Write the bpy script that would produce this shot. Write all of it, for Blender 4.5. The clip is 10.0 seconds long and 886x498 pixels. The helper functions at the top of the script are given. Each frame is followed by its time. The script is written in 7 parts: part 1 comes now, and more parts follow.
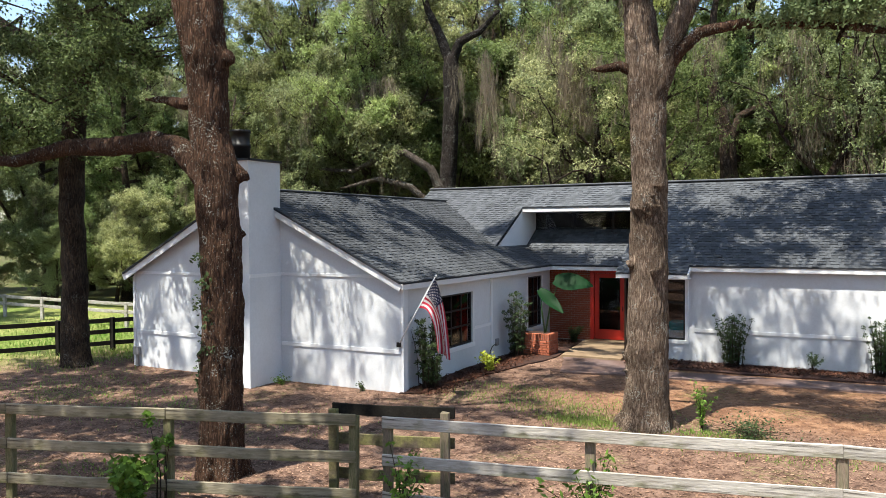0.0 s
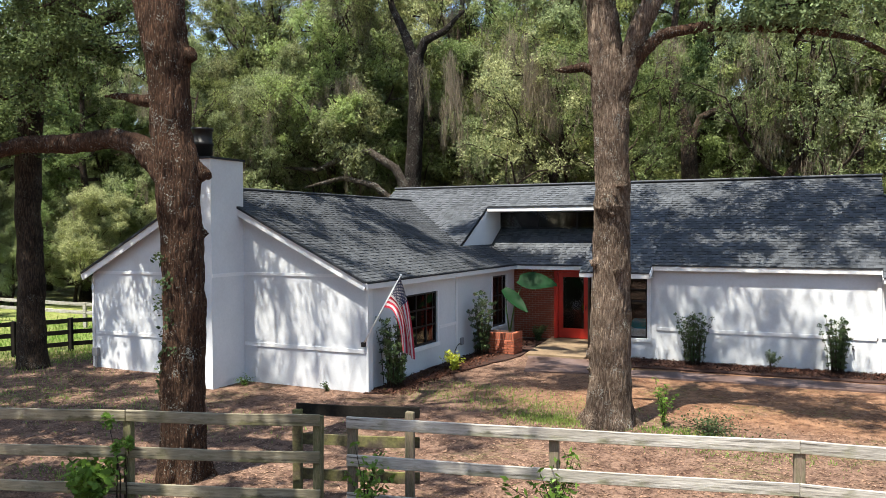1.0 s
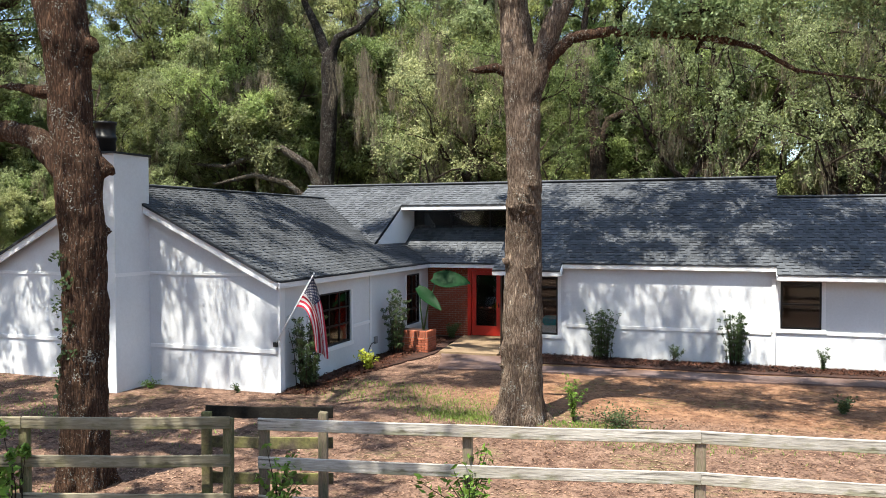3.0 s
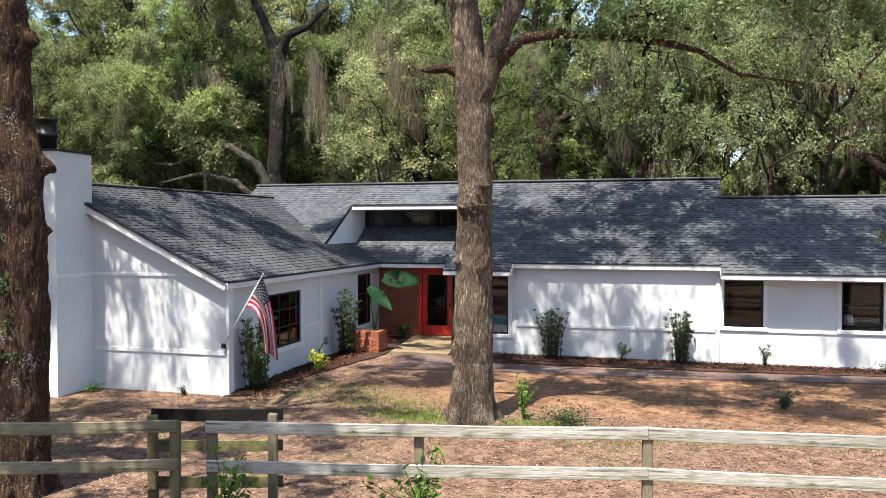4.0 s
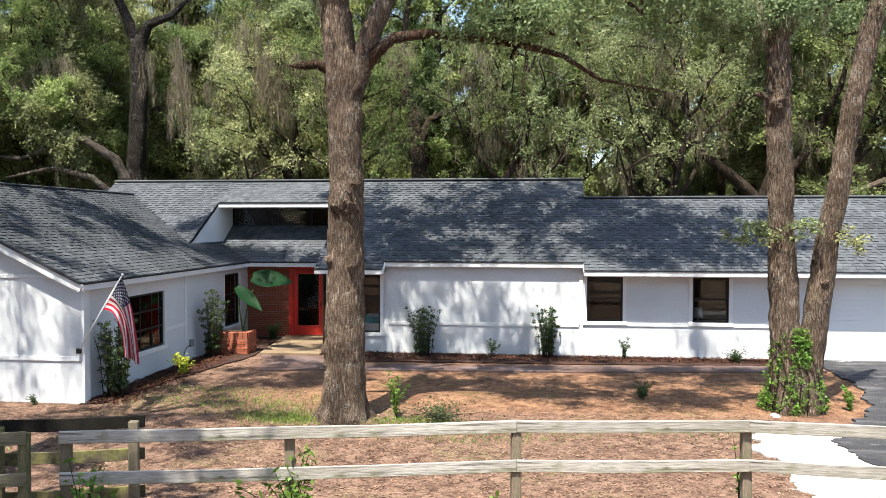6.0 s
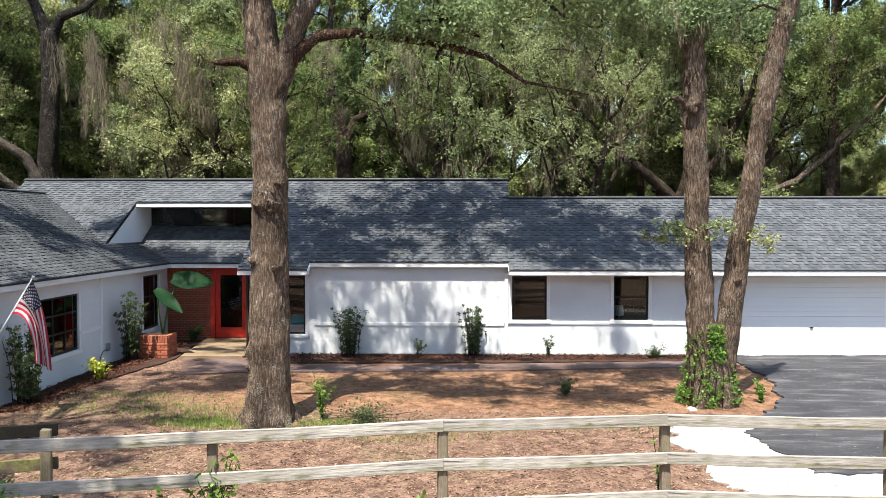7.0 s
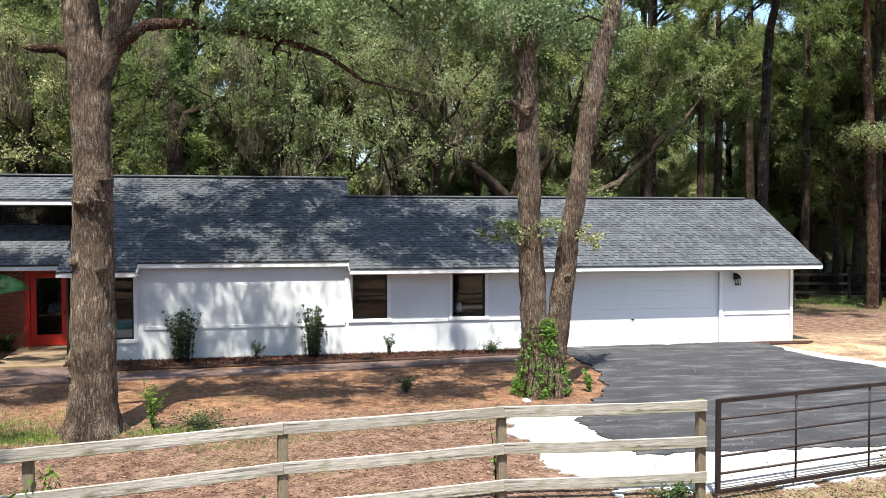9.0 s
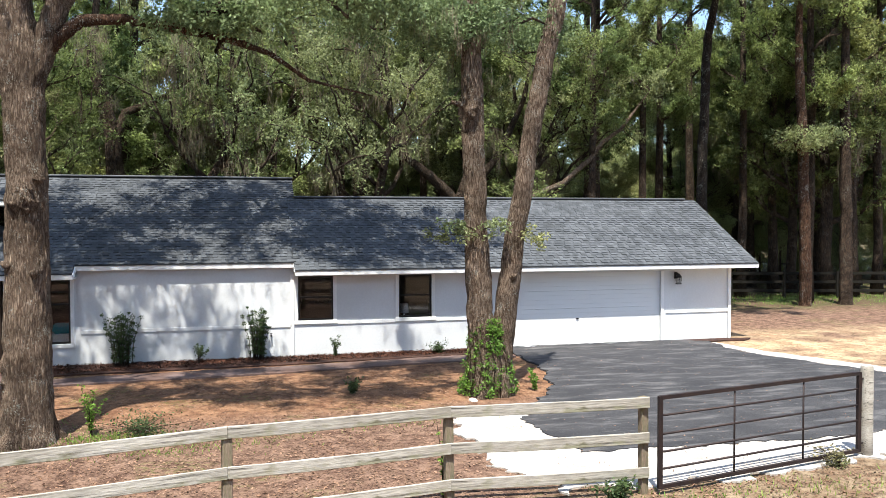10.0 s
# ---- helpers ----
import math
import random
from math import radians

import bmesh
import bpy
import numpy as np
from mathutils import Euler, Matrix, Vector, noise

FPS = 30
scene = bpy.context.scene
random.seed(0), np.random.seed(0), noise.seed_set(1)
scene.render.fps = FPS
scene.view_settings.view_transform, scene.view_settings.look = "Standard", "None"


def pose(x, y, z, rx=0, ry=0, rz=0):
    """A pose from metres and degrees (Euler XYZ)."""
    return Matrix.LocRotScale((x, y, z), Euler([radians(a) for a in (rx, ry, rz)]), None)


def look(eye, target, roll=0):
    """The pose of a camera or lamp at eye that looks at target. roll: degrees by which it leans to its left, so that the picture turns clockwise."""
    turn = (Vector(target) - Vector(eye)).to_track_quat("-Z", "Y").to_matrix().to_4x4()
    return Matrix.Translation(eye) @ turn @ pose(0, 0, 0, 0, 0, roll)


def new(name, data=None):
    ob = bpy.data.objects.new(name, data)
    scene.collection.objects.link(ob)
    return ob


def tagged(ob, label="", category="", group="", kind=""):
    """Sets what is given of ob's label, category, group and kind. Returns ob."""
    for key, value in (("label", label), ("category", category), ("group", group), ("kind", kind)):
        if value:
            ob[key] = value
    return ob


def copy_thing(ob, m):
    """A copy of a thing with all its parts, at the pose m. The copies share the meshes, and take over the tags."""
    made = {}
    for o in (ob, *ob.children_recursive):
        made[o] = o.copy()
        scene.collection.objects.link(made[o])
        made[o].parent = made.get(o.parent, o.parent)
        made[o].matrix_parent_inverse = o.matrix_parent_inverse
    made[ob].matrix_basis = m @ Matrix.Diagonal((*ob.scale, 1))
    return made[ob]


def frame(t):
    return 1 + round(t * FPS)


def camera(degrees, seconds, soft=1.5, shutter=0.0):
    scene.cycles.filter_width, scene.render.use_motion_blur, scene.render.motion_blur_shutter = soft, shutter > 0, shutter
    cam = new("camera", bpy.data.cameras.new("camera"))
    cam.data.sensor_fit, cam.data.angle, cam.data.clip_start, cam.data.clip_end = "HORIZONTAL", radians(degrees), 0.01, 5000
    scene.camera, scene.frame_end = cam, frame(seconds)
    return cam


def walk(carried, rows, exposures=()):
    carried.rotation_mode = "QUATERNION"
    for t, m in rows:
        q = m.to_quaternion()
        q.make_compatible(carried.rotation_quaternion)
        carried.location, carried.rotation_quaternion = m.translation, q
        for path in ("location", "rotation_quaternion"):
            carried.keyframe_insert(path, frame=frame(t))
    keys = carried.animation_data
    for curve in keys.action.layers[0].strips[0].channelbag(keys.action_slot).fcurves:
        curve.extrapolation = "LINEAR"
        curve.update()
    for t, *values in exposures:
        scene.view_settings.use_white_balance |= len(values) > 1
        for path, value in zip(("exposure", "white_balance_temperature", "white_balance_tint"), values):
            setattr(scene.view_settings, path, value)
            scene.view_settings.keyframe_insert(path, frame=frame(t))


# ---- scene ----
cam = camera(58.15, 10.0, soft=0.75)
EYE = 3.6
# seconds, yaw, pitch, roll: the camera hovers at one place and pans
ROWS = [
    (0.0, 27.843, -1.404, 0.337),
    (0.5, 26.693, -1.412, 0.272),
    (1.0, 25.323, -1.460, 0.248),
    (1.5, 23.861, -1.491, 0.200),
    (2.0, 22.313, -1.526, 0.147),
    (2.5, 20.726, -1.568, 0.108),
    (4.0, 15.624, -1.610, 0.064),
    (4.5, 13.514, -1.625, 0.001),
    (5.0, 11.278, -1.671, -0.013),
    (5.5, 8.907, -1.714, -0.042),
    (7.0, 1.113, -1.722, 0.004),
    (7.5, -1.700, -1.750, -0.019),
    (8.0, -4.498, -1.789, 0.004),
    (8.5, -7.392, -1.807, 0.010),
    (9.0, -10.344, -1.805, 0.056),
    (9.5, -12.815, -1.792, 0.101),
    (10.0, -14.198, -1.766, 0.132),
]
walk(cam, [(t, pose(0, 0, EYE, 90 + pitch, roll, yaw)) for t, yaw, pitch, roll in ROWS],
     [(0.0, 1.48, 6560, 7), (4.0, 1.67, 6560, 7), (7.5, 1.58, 6530, 7), (10.0, 1.42, 6450, 7)])

# ---- world and sun ----
SUN = Vector((-0.12, -0.42, 1.0)).normalized()
world = bpy.data.worlds.new("sky")
scene.world = world
world.use_nodes = True
wn = world.node_tree.nodes
sky = wn.new("ShaderNodeTexSky")
sky.sky_type = "NISHITA"
sky.sun_disc = False
sky.sun_elevation = math.asin(SUN.z)
sky.sun_rotation = math.atan2(SUN.x, SUN.y)
wn["Background"].inputs[1].default_value = 0.116
world.node_tree.links.new(sky.outputs[0], wn["Background"].inputs[0])
sun = new("sun", bpy.data.lights.new("sun", "SUN"))
sun.data.energy = 4.1
sun.data.angle = radians(0.55)
sun.data.color = (1.0, 0.95, 0.86)
sun.matrix_world = look(SUN * 60, (0, 0, 0))


# ---- materials ----
def mat(name, color, rough=0.8, metal=0.0, var=0.25, scale=3.0, grain=40.0, bump=0.2, color2=None, island=0.0, obrand=0.0,
        stretch=(1, 1, 1), spec=0.3, dist=0.01):
    """Procedural surface: two scales of colour noise, optional change per island or per object, fine relief."""
    m = bpy.data.materials.new(name)
    m.use_nodes = True
    t = m.node_tree
    n, l = t.nodes, t.links
    b = n["Principled BSDF"]
    b.inputs["Roughness"].default_value = rough
    b.inputs["Metallic"].default_value = metal
    b.inputs["Specular IOR Level"].default_value = spec
    tc = n.new("ShaderNodeTexCoord")
    mp = n.new("ShaderNodeMapping")
    mp.inputs["Scale"].default_value = stretch
    l.new(tc.outputs["Object"], mp.inputs[0])
    big = n.new("ShaderNodeTexNoise")
    big.inputs["Scale"].default_value = scale
    big.inputs["Detail"].default_value = 4
    fine = n.new("ShaderNodeTexNoise")
    fine.inputs["Scale"].default_value = grain
    fine.inputs["Detail"].default_value = 5
    fine.inputs["Roughness"].default_value = 0.65
    for q in (big, fine):
        l.new(mp.outputs[0], q.inputs["Vector"])
    ramp = n.new("ShaderNodeMapRange")
    ramp.inputs["From Min"].default_value = 0.35
    ramp.inputs["From Max"].default_value = 0.65
    l.new(big.outputs["Fac"], ramp.inputs[0])
    mix = n.new("ShaderNodeMix")
    mix.data_type = "RGBA"
    c2 = color2 or tuple(c * (1 - var) for c in color)
    mix.inputs[6].default_value = (*color, 1)
    mix.inputs[7].default_value = (*c2, 1)
    l.new(ramp.outputs[0], mix.inputs[0])
    hsv = n.new("ShaderNodeHueSaturation")
    l.new(mix.outputs[2], hsv.inputs["Color"])
    val = n.new("ShaderNodeMapRange")
    val.inputs["From Min"].default_value = 0.3
    val.inputs["From Max"].default_value = 0.7
    val.inputs["To Min"].default_value = 1 - var
    val.inputs["To Max"].default_value = 1 + var
    l.new(fine.outputs["Fac"], val.inputs[0])
    last = val.outputs[0]
    for amount, node, sock in ((island, "ShaderNodeNewGeometry", "Random Per Island"), (obrand, "ShaderNodeObjectInfo", "Random")):
        if amount:
            r = n.new(node)
            mr = n.new("ShaderNodeMapRange")
            mr.inputs["To Min"].default_value = 1 - amount
            mr.inputs["To Max"].default_value = 1 + amount
            l.new(r.outputs[sock], mr.inputs[0])
            mu = n.new("ShaderNodeMath")
            mu.operation = "MULTIPLY"
            l.new(last, mu.inputs[0])
            l.new(mr.outputs[0], mu.inputs[1])
            last = mu.outputs[0]
    l.new(last, hsv.inputs["Value"])
    l.new(hsv.outputs[0], b.inputs["Base Color"])
    if bump:
        bp = n.new("ShaderNodeBump")
        bp.inputs["Strength"].default_value = bump
        bp.inputs["Distance"].default_value = dist
        l.new(fine.outputs["Fac"], bp.inputs["Height"])
        l.new(bp.outputs[0], b.inputs["Normal"])
    return m


def leaf_mat(name, color, island=0.42, through_light=0.35, color2=None, spec=0.22, vary=0.0):
    """Leaves: half of the light passes through, colour differs leaf by leaf and, with vary, tree by tree."""
    m = bpy.data.materials.new(name)
    m.use_nodes = True
    n, l = m.node_tree.nodes, m.node_tree.links
    b = n["Principled BSDF"]
    b.inputs["Roughness"].default_value = 0.5
    b.inputs["Specular IOR Level"].default_value = spec
    geo = n.new("ShaderNodeNewGeometry")
    mr = n.new("ShaderNodeMapRange")
    mr.inputs["To Min"].default_value = 1 - island
    mr.inputs["To Max"].default_value = 1 + island
    l.new(geo.outputs["Random Per Island"], mr.inputs[0])
    tc = n.new("ShaderNodeTexCoord")
    nz = n.new("ShaderNodeTexNoise")
    nz.inputs["Scale"].default_value = 0.45
    nz.inputs["Detail"].default_value = 3
    l.new(tc.outputs["Object"], nz.inputs["Vector"])
    rg = n.new("ShaderNodeMapRange")
    rg.inputs["From Min"].default_value = 0.4
    rg.inputs["From Max"].default_value = 0.62
    l.new(nz.outputs["Fac"], rg.inputs[0])
    mix = n.new("ShaderNodeMix")
    mix.data_type = "RGBA"
    mix.inputs[6].default_value = (*color, 1)
    mix.inputs[7].default_value = (*(color2 or tuple(c * 0.6 for c in color)), 1)
    l.new(rg.outputs[0], mix.inputs[0])
    hsv = n.new("ShaderNodeHueSaturation")
    l.new(mix.outputs[2], hsv.inputs["Color"])
    value = mr.outputs[0]
    if vary:
        info = n.new("ShaderNodeObjectInfo")
        for low, high, sock in ((1 - vary, 1 + vary, "Value"), (0.5 - 0.1 * vary, 0.5 + 0.06 * vary, "Hue")):
            q = n.new("ShaderNodeMapRange")
            q.inputs["To Min"].default_value = low
            q.inputs["To Max"].default_value = high
            l.new(info.outputs["Random"], q.inputs[0])
            if sock == "Hue":
                turn = n.new("ShaderNodeMath")
                turn.operation = "PINGPONG"
                turn.inputs[1].default_value = 0.37
                l.new(info.outputs["Random"], turn.inputs[0])
                q.inputs["From Max"].default_value = 0.37
                l.new(turn.outputs[0], q.inputs[0])
                l.new(q.outputs[0], hsv.inputs["Hue"])
            else:
                mu = n.new("ShaderNodeMath")
                mu.operation = "MULTIPLY"
                l.new(value, mu.inputs[0])
                l.new(q.outputs[0], mu.inputs[1])
                value = mu.outputs[0]
    l.new(value, hsv.inputs["Value"])
    l.new(hsv.outputs[0], b.inputs["Base Color"])
    tr = n.new("ShaderNodeBsdfTranslucent")
    l.new(hsv.outputs[0], tr.inputs["Color"])
    ms = n.new("ShaderNodeMixShader")
    ms.inputs[0].default_value = through_light
    l.new(b.outputs[0], ms.inputs[1])
    l.new(tr.outputs[0], ms.inputs[2])
    l.new(ms.outputs[0], n["Material Output"].inputs["Surface"])
    return m


def glass_mat(name, tint, rough=0.03):
    """Dark window glass: glossy, mostly see-through to a dim room."""
    m = bpy.data.materials.new(name)
    m.use_nodes = True
    n, l = m.node_tree.nodes, m.node_tree.links
    g = n.new("ShaderNodeBsdfGlossy")
    g.inputs["Roughness"].default_value = rough
    tr = n.new("ShaderNodeBsdfTransparent")
    tr.inputs["Color"].default_value = (*tint, 1)
    lw = n.new("ShaderNodeLayerWeight")
    pw = n.new("ShaderNodeMath")
    pw.operation = "POWER"
    pw.inputs[1].default_value = 5.0
    l.new(lw.outputs["Facing"], pw.inputs[0])
    f = n.new("ShaderNodeMath")
    f.operation = "MULTIPLY_ADD"
    f.inputs[1].default_value = 0.9
    f.inputs[2].default_value = 0.045
    l.new(pw.outputs[0], f.inputs[0])
    ms = n.new("ShaderNodeMixShader")
    l.new(f.outputs[0], ms.inputs[0])
    l.new(tr.outputs[0], ms.inputs[1])
    l.new(g.outputs[0], ms.inputs[2])
    l.new(ms.outputs[0], n["Material Output"].inputs["Surface"])
    return m


def bark_mat(name, color, deep, lichen):
    """Furrowed bark: long plates between dark cracks, pale lichen spots."""
    m = bpy.data.materials.new(name)
    m.use_nodes = True
    n, l = m.node_tree.nodes, m.node_tree.links
    b = n["Principled BSDF"]
    b.inputs["Roughness"].default_value = 0.95
    b.inputs["Specular IOR Level"].default_value = 0.1
    tc = n.new("ShaderNodeTexCoord")
    mp = n.new("ShaderNodeMapping")
    mp.inputs["Scale"].default_value = (1, 1, 0.15)
    l.new(tc.outputs["Object"], mp.inputs[0])
    vo = n.new("ShaderNodeTexNoise")
    vo.inputs["Scale"].default_value = 42
    vo.inputs["Detail"].default_value = 8
    vo.inputs["Roughness"].default_value = 0.72
    vo.inputs["Distortion"].default_value = 0.9
    l.new(mp.outputs[0], vo.inputs["Vector"])
    plates = n.new("ShaderNodeTexVoronoi")
    plates.feature = "DISTANCE_TO_EDGE"
    plates.inputs["Scale"].default_value = 27
    warp = n.new("ShaderNodeMix")
    warp.data_type = "VECTOR"
    warp.inputs[0].default_value = 0.06
    l.new(mp.outputs[0], warp.inputs[4])
    l.new(vo.outputs["Color"], warp.inputs[5])
    l.new(warp.outputs[1], plates.inputs["Vector"])
    joint = n.new("ShaderNodeMapRange")
    joint.inputs["From Max"].default_value = 0.2
    joint.inputs["To Min"].default_value = -0.16
    joint.inputs["To Max"].default_value = 0.03
    l.new(plates.outputs["Distance"], joint.inputs[0])
    both = n.new("ShaderNodeMath")
    l.new(vo.outputs["Fac"], both.inputs[0])
    l.new(joint.outputs[0], both.inputs[1])
    crack = n.new("ShaderNodeMapRange")
    crack.inputs["From Min"].default_value = 0.34
    crack.inputs["From Max"].default_value = 0.60
    l.new(both.outputs[0], crack.inputs[0])
    mix = n.new("ShaderNodeMix")
    mix.data_type = "RGBA"
    mix.inputs[6].default_value = (*deep, 1)
    mix.inputs[7].default_value = (*color, 1)
    l.new(crack.outputs[0], mix.inputs[0])
    patch = n.new("ShaderNodeTexNoise")
    patch.inputs["Scale"].default_value = 2.2
    patch.inputs["Detail"].default_value = 6
    l.new(tc.outputs["Object"], patch.inputs["Vector"])
    pv = n.new("ShaderNodeMapRange")
    pv.inputs["From Min"].default_value = 0.3
    pv.inputs["From Max"].default_value = 0.7
    pv.inputs["To Min"].default_value = 0.55
    pv.inputs["To Max"].default_value = 1.35
    l.new(patch.outputs["Fac"], pv.inputs[0])
    hsv = n.new("ShaderNodeHueSaturation")
    l.new(mix.outputs[2], hsv.inputs["Color"])
    l.new(pv.outputs[0], hsv.inputs["Value"])
    spots = n.new("ShaderNodeTexNoise")
    spots.inputs["Scale"].default_value = 36
    spots.inputs["Detail"].default_value = 6
    spots.inputs["Roughness"].default_value = 0.7
    l.new(tc.outputs["Object"], spots.inputs["Vector"])
    sz = n.new("ShaderNodeTexNoise")
    sz.inputs["Scale"].default_value = 3.1
    l.new(tc.outputs["Object"], sz.inputs["Vector"])
    thr = n.new("ShaderNodeMapRange")
    thr.inputs["From Min"].default_value = 0.5
    thr.inputs["From Max"].default_value = 0.75
    thr.inputs["To Min"].default_value = 0.37
    thr.inputs["To Max"].default_value = 0.48
    l.new(sz.outputs["Fac"], thr.inputs[0])
    less = n.new("ShaderNodeMath")
    less.operation = "LESS_THAN"
    l.new(spots.outputs["Fac"], less.inputs[0])
    l.new(thr.outputs[0], less.inputs[1])
    amt = n.new("ShaderNodeMath")
    amt.operation = "MULTIPLY"
    amt.inputs[1].default_value = lichen
    l.new(less.outputs[0], amt.inputs[0])
    mix2 = n.new("ShaderNodeMix")
    mix2.data_type = "RGBA"
    mix2.inputs[7].default_value = (0.42, 0.42, 0.37, 1)
    l.new(amt.outputs[0], mix2.inputs[0])
    l.new(hsv.outputs[0], mix2.inputs[6])
    l.new(mix2.outputs[2], b.inputs["Base Color"])
    bp = n.new("ShaderNodeBump")
    bp.inputs["Strength"].default_value = 0.9
    bp.inputs["Distance"].default_value = 0.08
    l.new(crack.outputs[0], bp.inputs["Height"])
    l.new(bp.outputs[0], b.inputs["Normal"])
    return m


WHITE = mat("white_painted_wall", (0.625, 0.635, 0.655), 0.75, var=0.05, scale=0.8, grain=18, bump=0.25, color2=(0.565, 0.575, 0.595))
TRIM = mat("white_trim", (0.72, 0.72, 0.73), 0.55, var=0.04, scale=2, grain=30, bump=0.1)
SHINGLE = mat("asphalt_shingle", (0.082, 0.087, 0.096), 0.92, var=0.25, scale=1.2, grain=120, bump=0.5, color2=(0.058, 0.062, 0.069), island=0.26, obrand=0.22, spec=0.15)
EDGE = mat("dark_roof_edge", (0.025, 0.027, 0.032), 0.7, var=0.2)
BARK = bark_mat("oak_bark", (0.38, 0.285, 0.215), (0.10, 0.066, 0.048), 0.9)
BARK_GREY = bark_mat("grey_brown_bark", (0.36, 0.27, 0.205), (0.09, 0.057, 0.04), 0.7)
BARK_LIMB = bark_mat("lichen_limb_bark", (0.19, 0.108, 0.07), (0.055, 0.032, 0.023), 0.9)
# Dark bark: woodland shade on trunks and inner branches is in the colour.
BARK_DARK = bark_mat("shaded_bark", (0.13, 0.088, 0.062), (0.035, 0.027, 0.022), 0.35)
BARK_RED = bark_mat("red_brown_bark", (0.20, 0.112, 0.072), (0.05, 0.029, 0.02), 1.1)
# Darkest bark, with deep shade put into the colour of background trunks.
BARK_BLACK = bark_mat("deep_shade_bark", (0.07, 0.056, 0.047), (0.018, 0.014, 0.012), 0.7)
BARK_PALE = bark_mat("pale_lichen_bark", (0.2, 0.16, 0.13), (0.06, 0.048, 0.04), 1.0)
def board_mat(name, pale, grey, algae, dirt):
    """Weathered board: silvery grain, long dark checks, algae in blotches and along the lower edge."""
    m = mat(name, pale, 0.92, var=0.28, scale=1.6, grain=15, bump=0.7, color2=grey, stretch=(0.35, 3.2, 3.2), obrand=0.12, spec=0.12)
    n, l = m.node_tree.nodes, m.node_tree.links
    b = n["Principled BSDF"]
    last = b.inputs["Base Color"].links[0].from_socket
    tc = n.new("ShaderNodeTexCoord")
    sep = n.new("ShaderNodeSeparateXYZ")
    l.new(tc.outputs["Object"], sep.inputs[0])
    for scale, st, lo, hi, amount, col, edge in ((5.0, (0.16, 6, 6), 0.43, 0.35, 0.9, (0.05, 0.043, 0.034), 0.0), (3.2, (1, 2, 2), 0.55, 0.72, 0.8, algae, 1.6), (7.0, (0.45, 2.2, 2.2), 0.6, 0.74, dirt, (0.085, 0.075, 0.05), 1.1)):
        mp = n.new("ShaderNodeMapping")
        mp.inputs["Scale"].default_value = st
        l.new(tc.outputs["Object"], mp.inputs[0])
        nz = n.new("ShaderNodeTexNoise")
        nz.inputs["Scale"].default_value = scale
        nz.inputs["Detail"].default_value = 7
        nz.inputs["Roughness"].default_value = 0.62
        l.new(mp.outputs[0], nz.inputs["Vector"])
        add = n.new("ShaderNodeMath")
        add.operation = "MULTIPLY_ADD"
        add.inputs[1].default_value = -edge
        l.new(sep.outputs[2], add.inputs[0])
        l.new(nz.outputs["Fac"], add.inputs[2])
        rg = n.new("ShaderNodeMapRange")
        rg.inputs["From Min"].default_value = lo
        rg.inputs["From Max"].default_value = hi
        rg.inputs["To Max"].default_value = amount
        l.new(add.outputs[0], rg.inputs[0])
        mx = n.new("ShaderNodeMix")
        mx.data_type = "RGBA"
        mx.inputs[7].default_value = (*col, 1)
        l.new(rg.outputs[0], mx.inputs[0])
        l.new(last, mx.inputs[6])
        last = mx.outputs[2]
    l.new(last, b.inputs["Base Color"])
    return m


WOOD = board_mat("weathered_board", (0.43, 0.405, 0.365), (0.31, 0.285, 0.245), (0.22, 0.215, 0.14), 0.7)
WOOD_GREEN = board_mat("algae_board", (0.31, 0.275, 0.205), (0.18, 0.155, 0.10), (0.105, 0.10, 0.045), 0.9)
POST_GREEN = mat("algae_post", (0.17, 0.15, 0.085), 0.92, var=0.4, scale=4, grain=24, bump=0.6, color2=(0.10, 0.10, 0.045), stretch=(5, 5, 0.6), spec=0.12)
POST = mat("weathered_post", (0.20, 0.15, 0.115), 0.92, var=0.35, scale=4, grain=24, bump=0.6, color2=(0.14, 0.13, 0.08), stretch=(5, 5, 0.6), obrand=0.15, spec=0.12)
# Dark boards, lowered further so the colour holds the woods' deep shade.
DARKWOOD = mat("shade_dark_board", (0.019, 0.017, 0.014), 0.95, var=0.35, spec=0.08)
MOSSY = mat("mossy_board", (0.16, 0.15, 0.055), 0.95, var=0.35, scale=5, grain=30, bump=0.5, color2=(0.09, 0.07, 0.05))
RED = mat("red_door_paint", (0.52, 0.03, 0.018), 0.4, var=0.06, grain=12, bump=0.05, spec=0.5)
BLACK = mat("black_frame", (0.011, 0.010, 0.010), 0.5, var=0.15, bump=0.05, spec=0.3)
GATE = mat("rusty_dark_gate", (0.022, 0.016, 0.017), 0.55, metal=0.3, var=0.3, scale=6, grain=60, bump=0.2, color2=(0.035, 0.022, 0.02))
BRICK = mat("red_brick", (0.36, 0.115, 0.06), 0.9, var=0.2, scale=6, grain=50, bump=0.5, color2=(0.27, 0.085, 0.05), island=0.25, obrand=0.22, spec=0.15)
BRICK_DARK = mat("red_brick_darker", (0.25, 0.075, 0.045), 0.9, var=0.2, scale=6, grain=50, bump=0.5, island=0.25, spec=0.15)
MORTAR = mat("mortar", (0.34, 0.29, 0.25), 0.95, var=0.2)
CONCRETE = mat("porch_concrete", (0.25, 0.18, 0.11), 0.85, var=0.14, scale=1.5, grain=30, bump=0.3, color2=(0.19, 0.13, 0.08))
PATH = mat("path_concrete", (0.145, 0.10, 0.09), 0.9, var=0.2, scale=1.2, grain=30, bump=0.3, color2=(0.095, 0.055, 0.042))


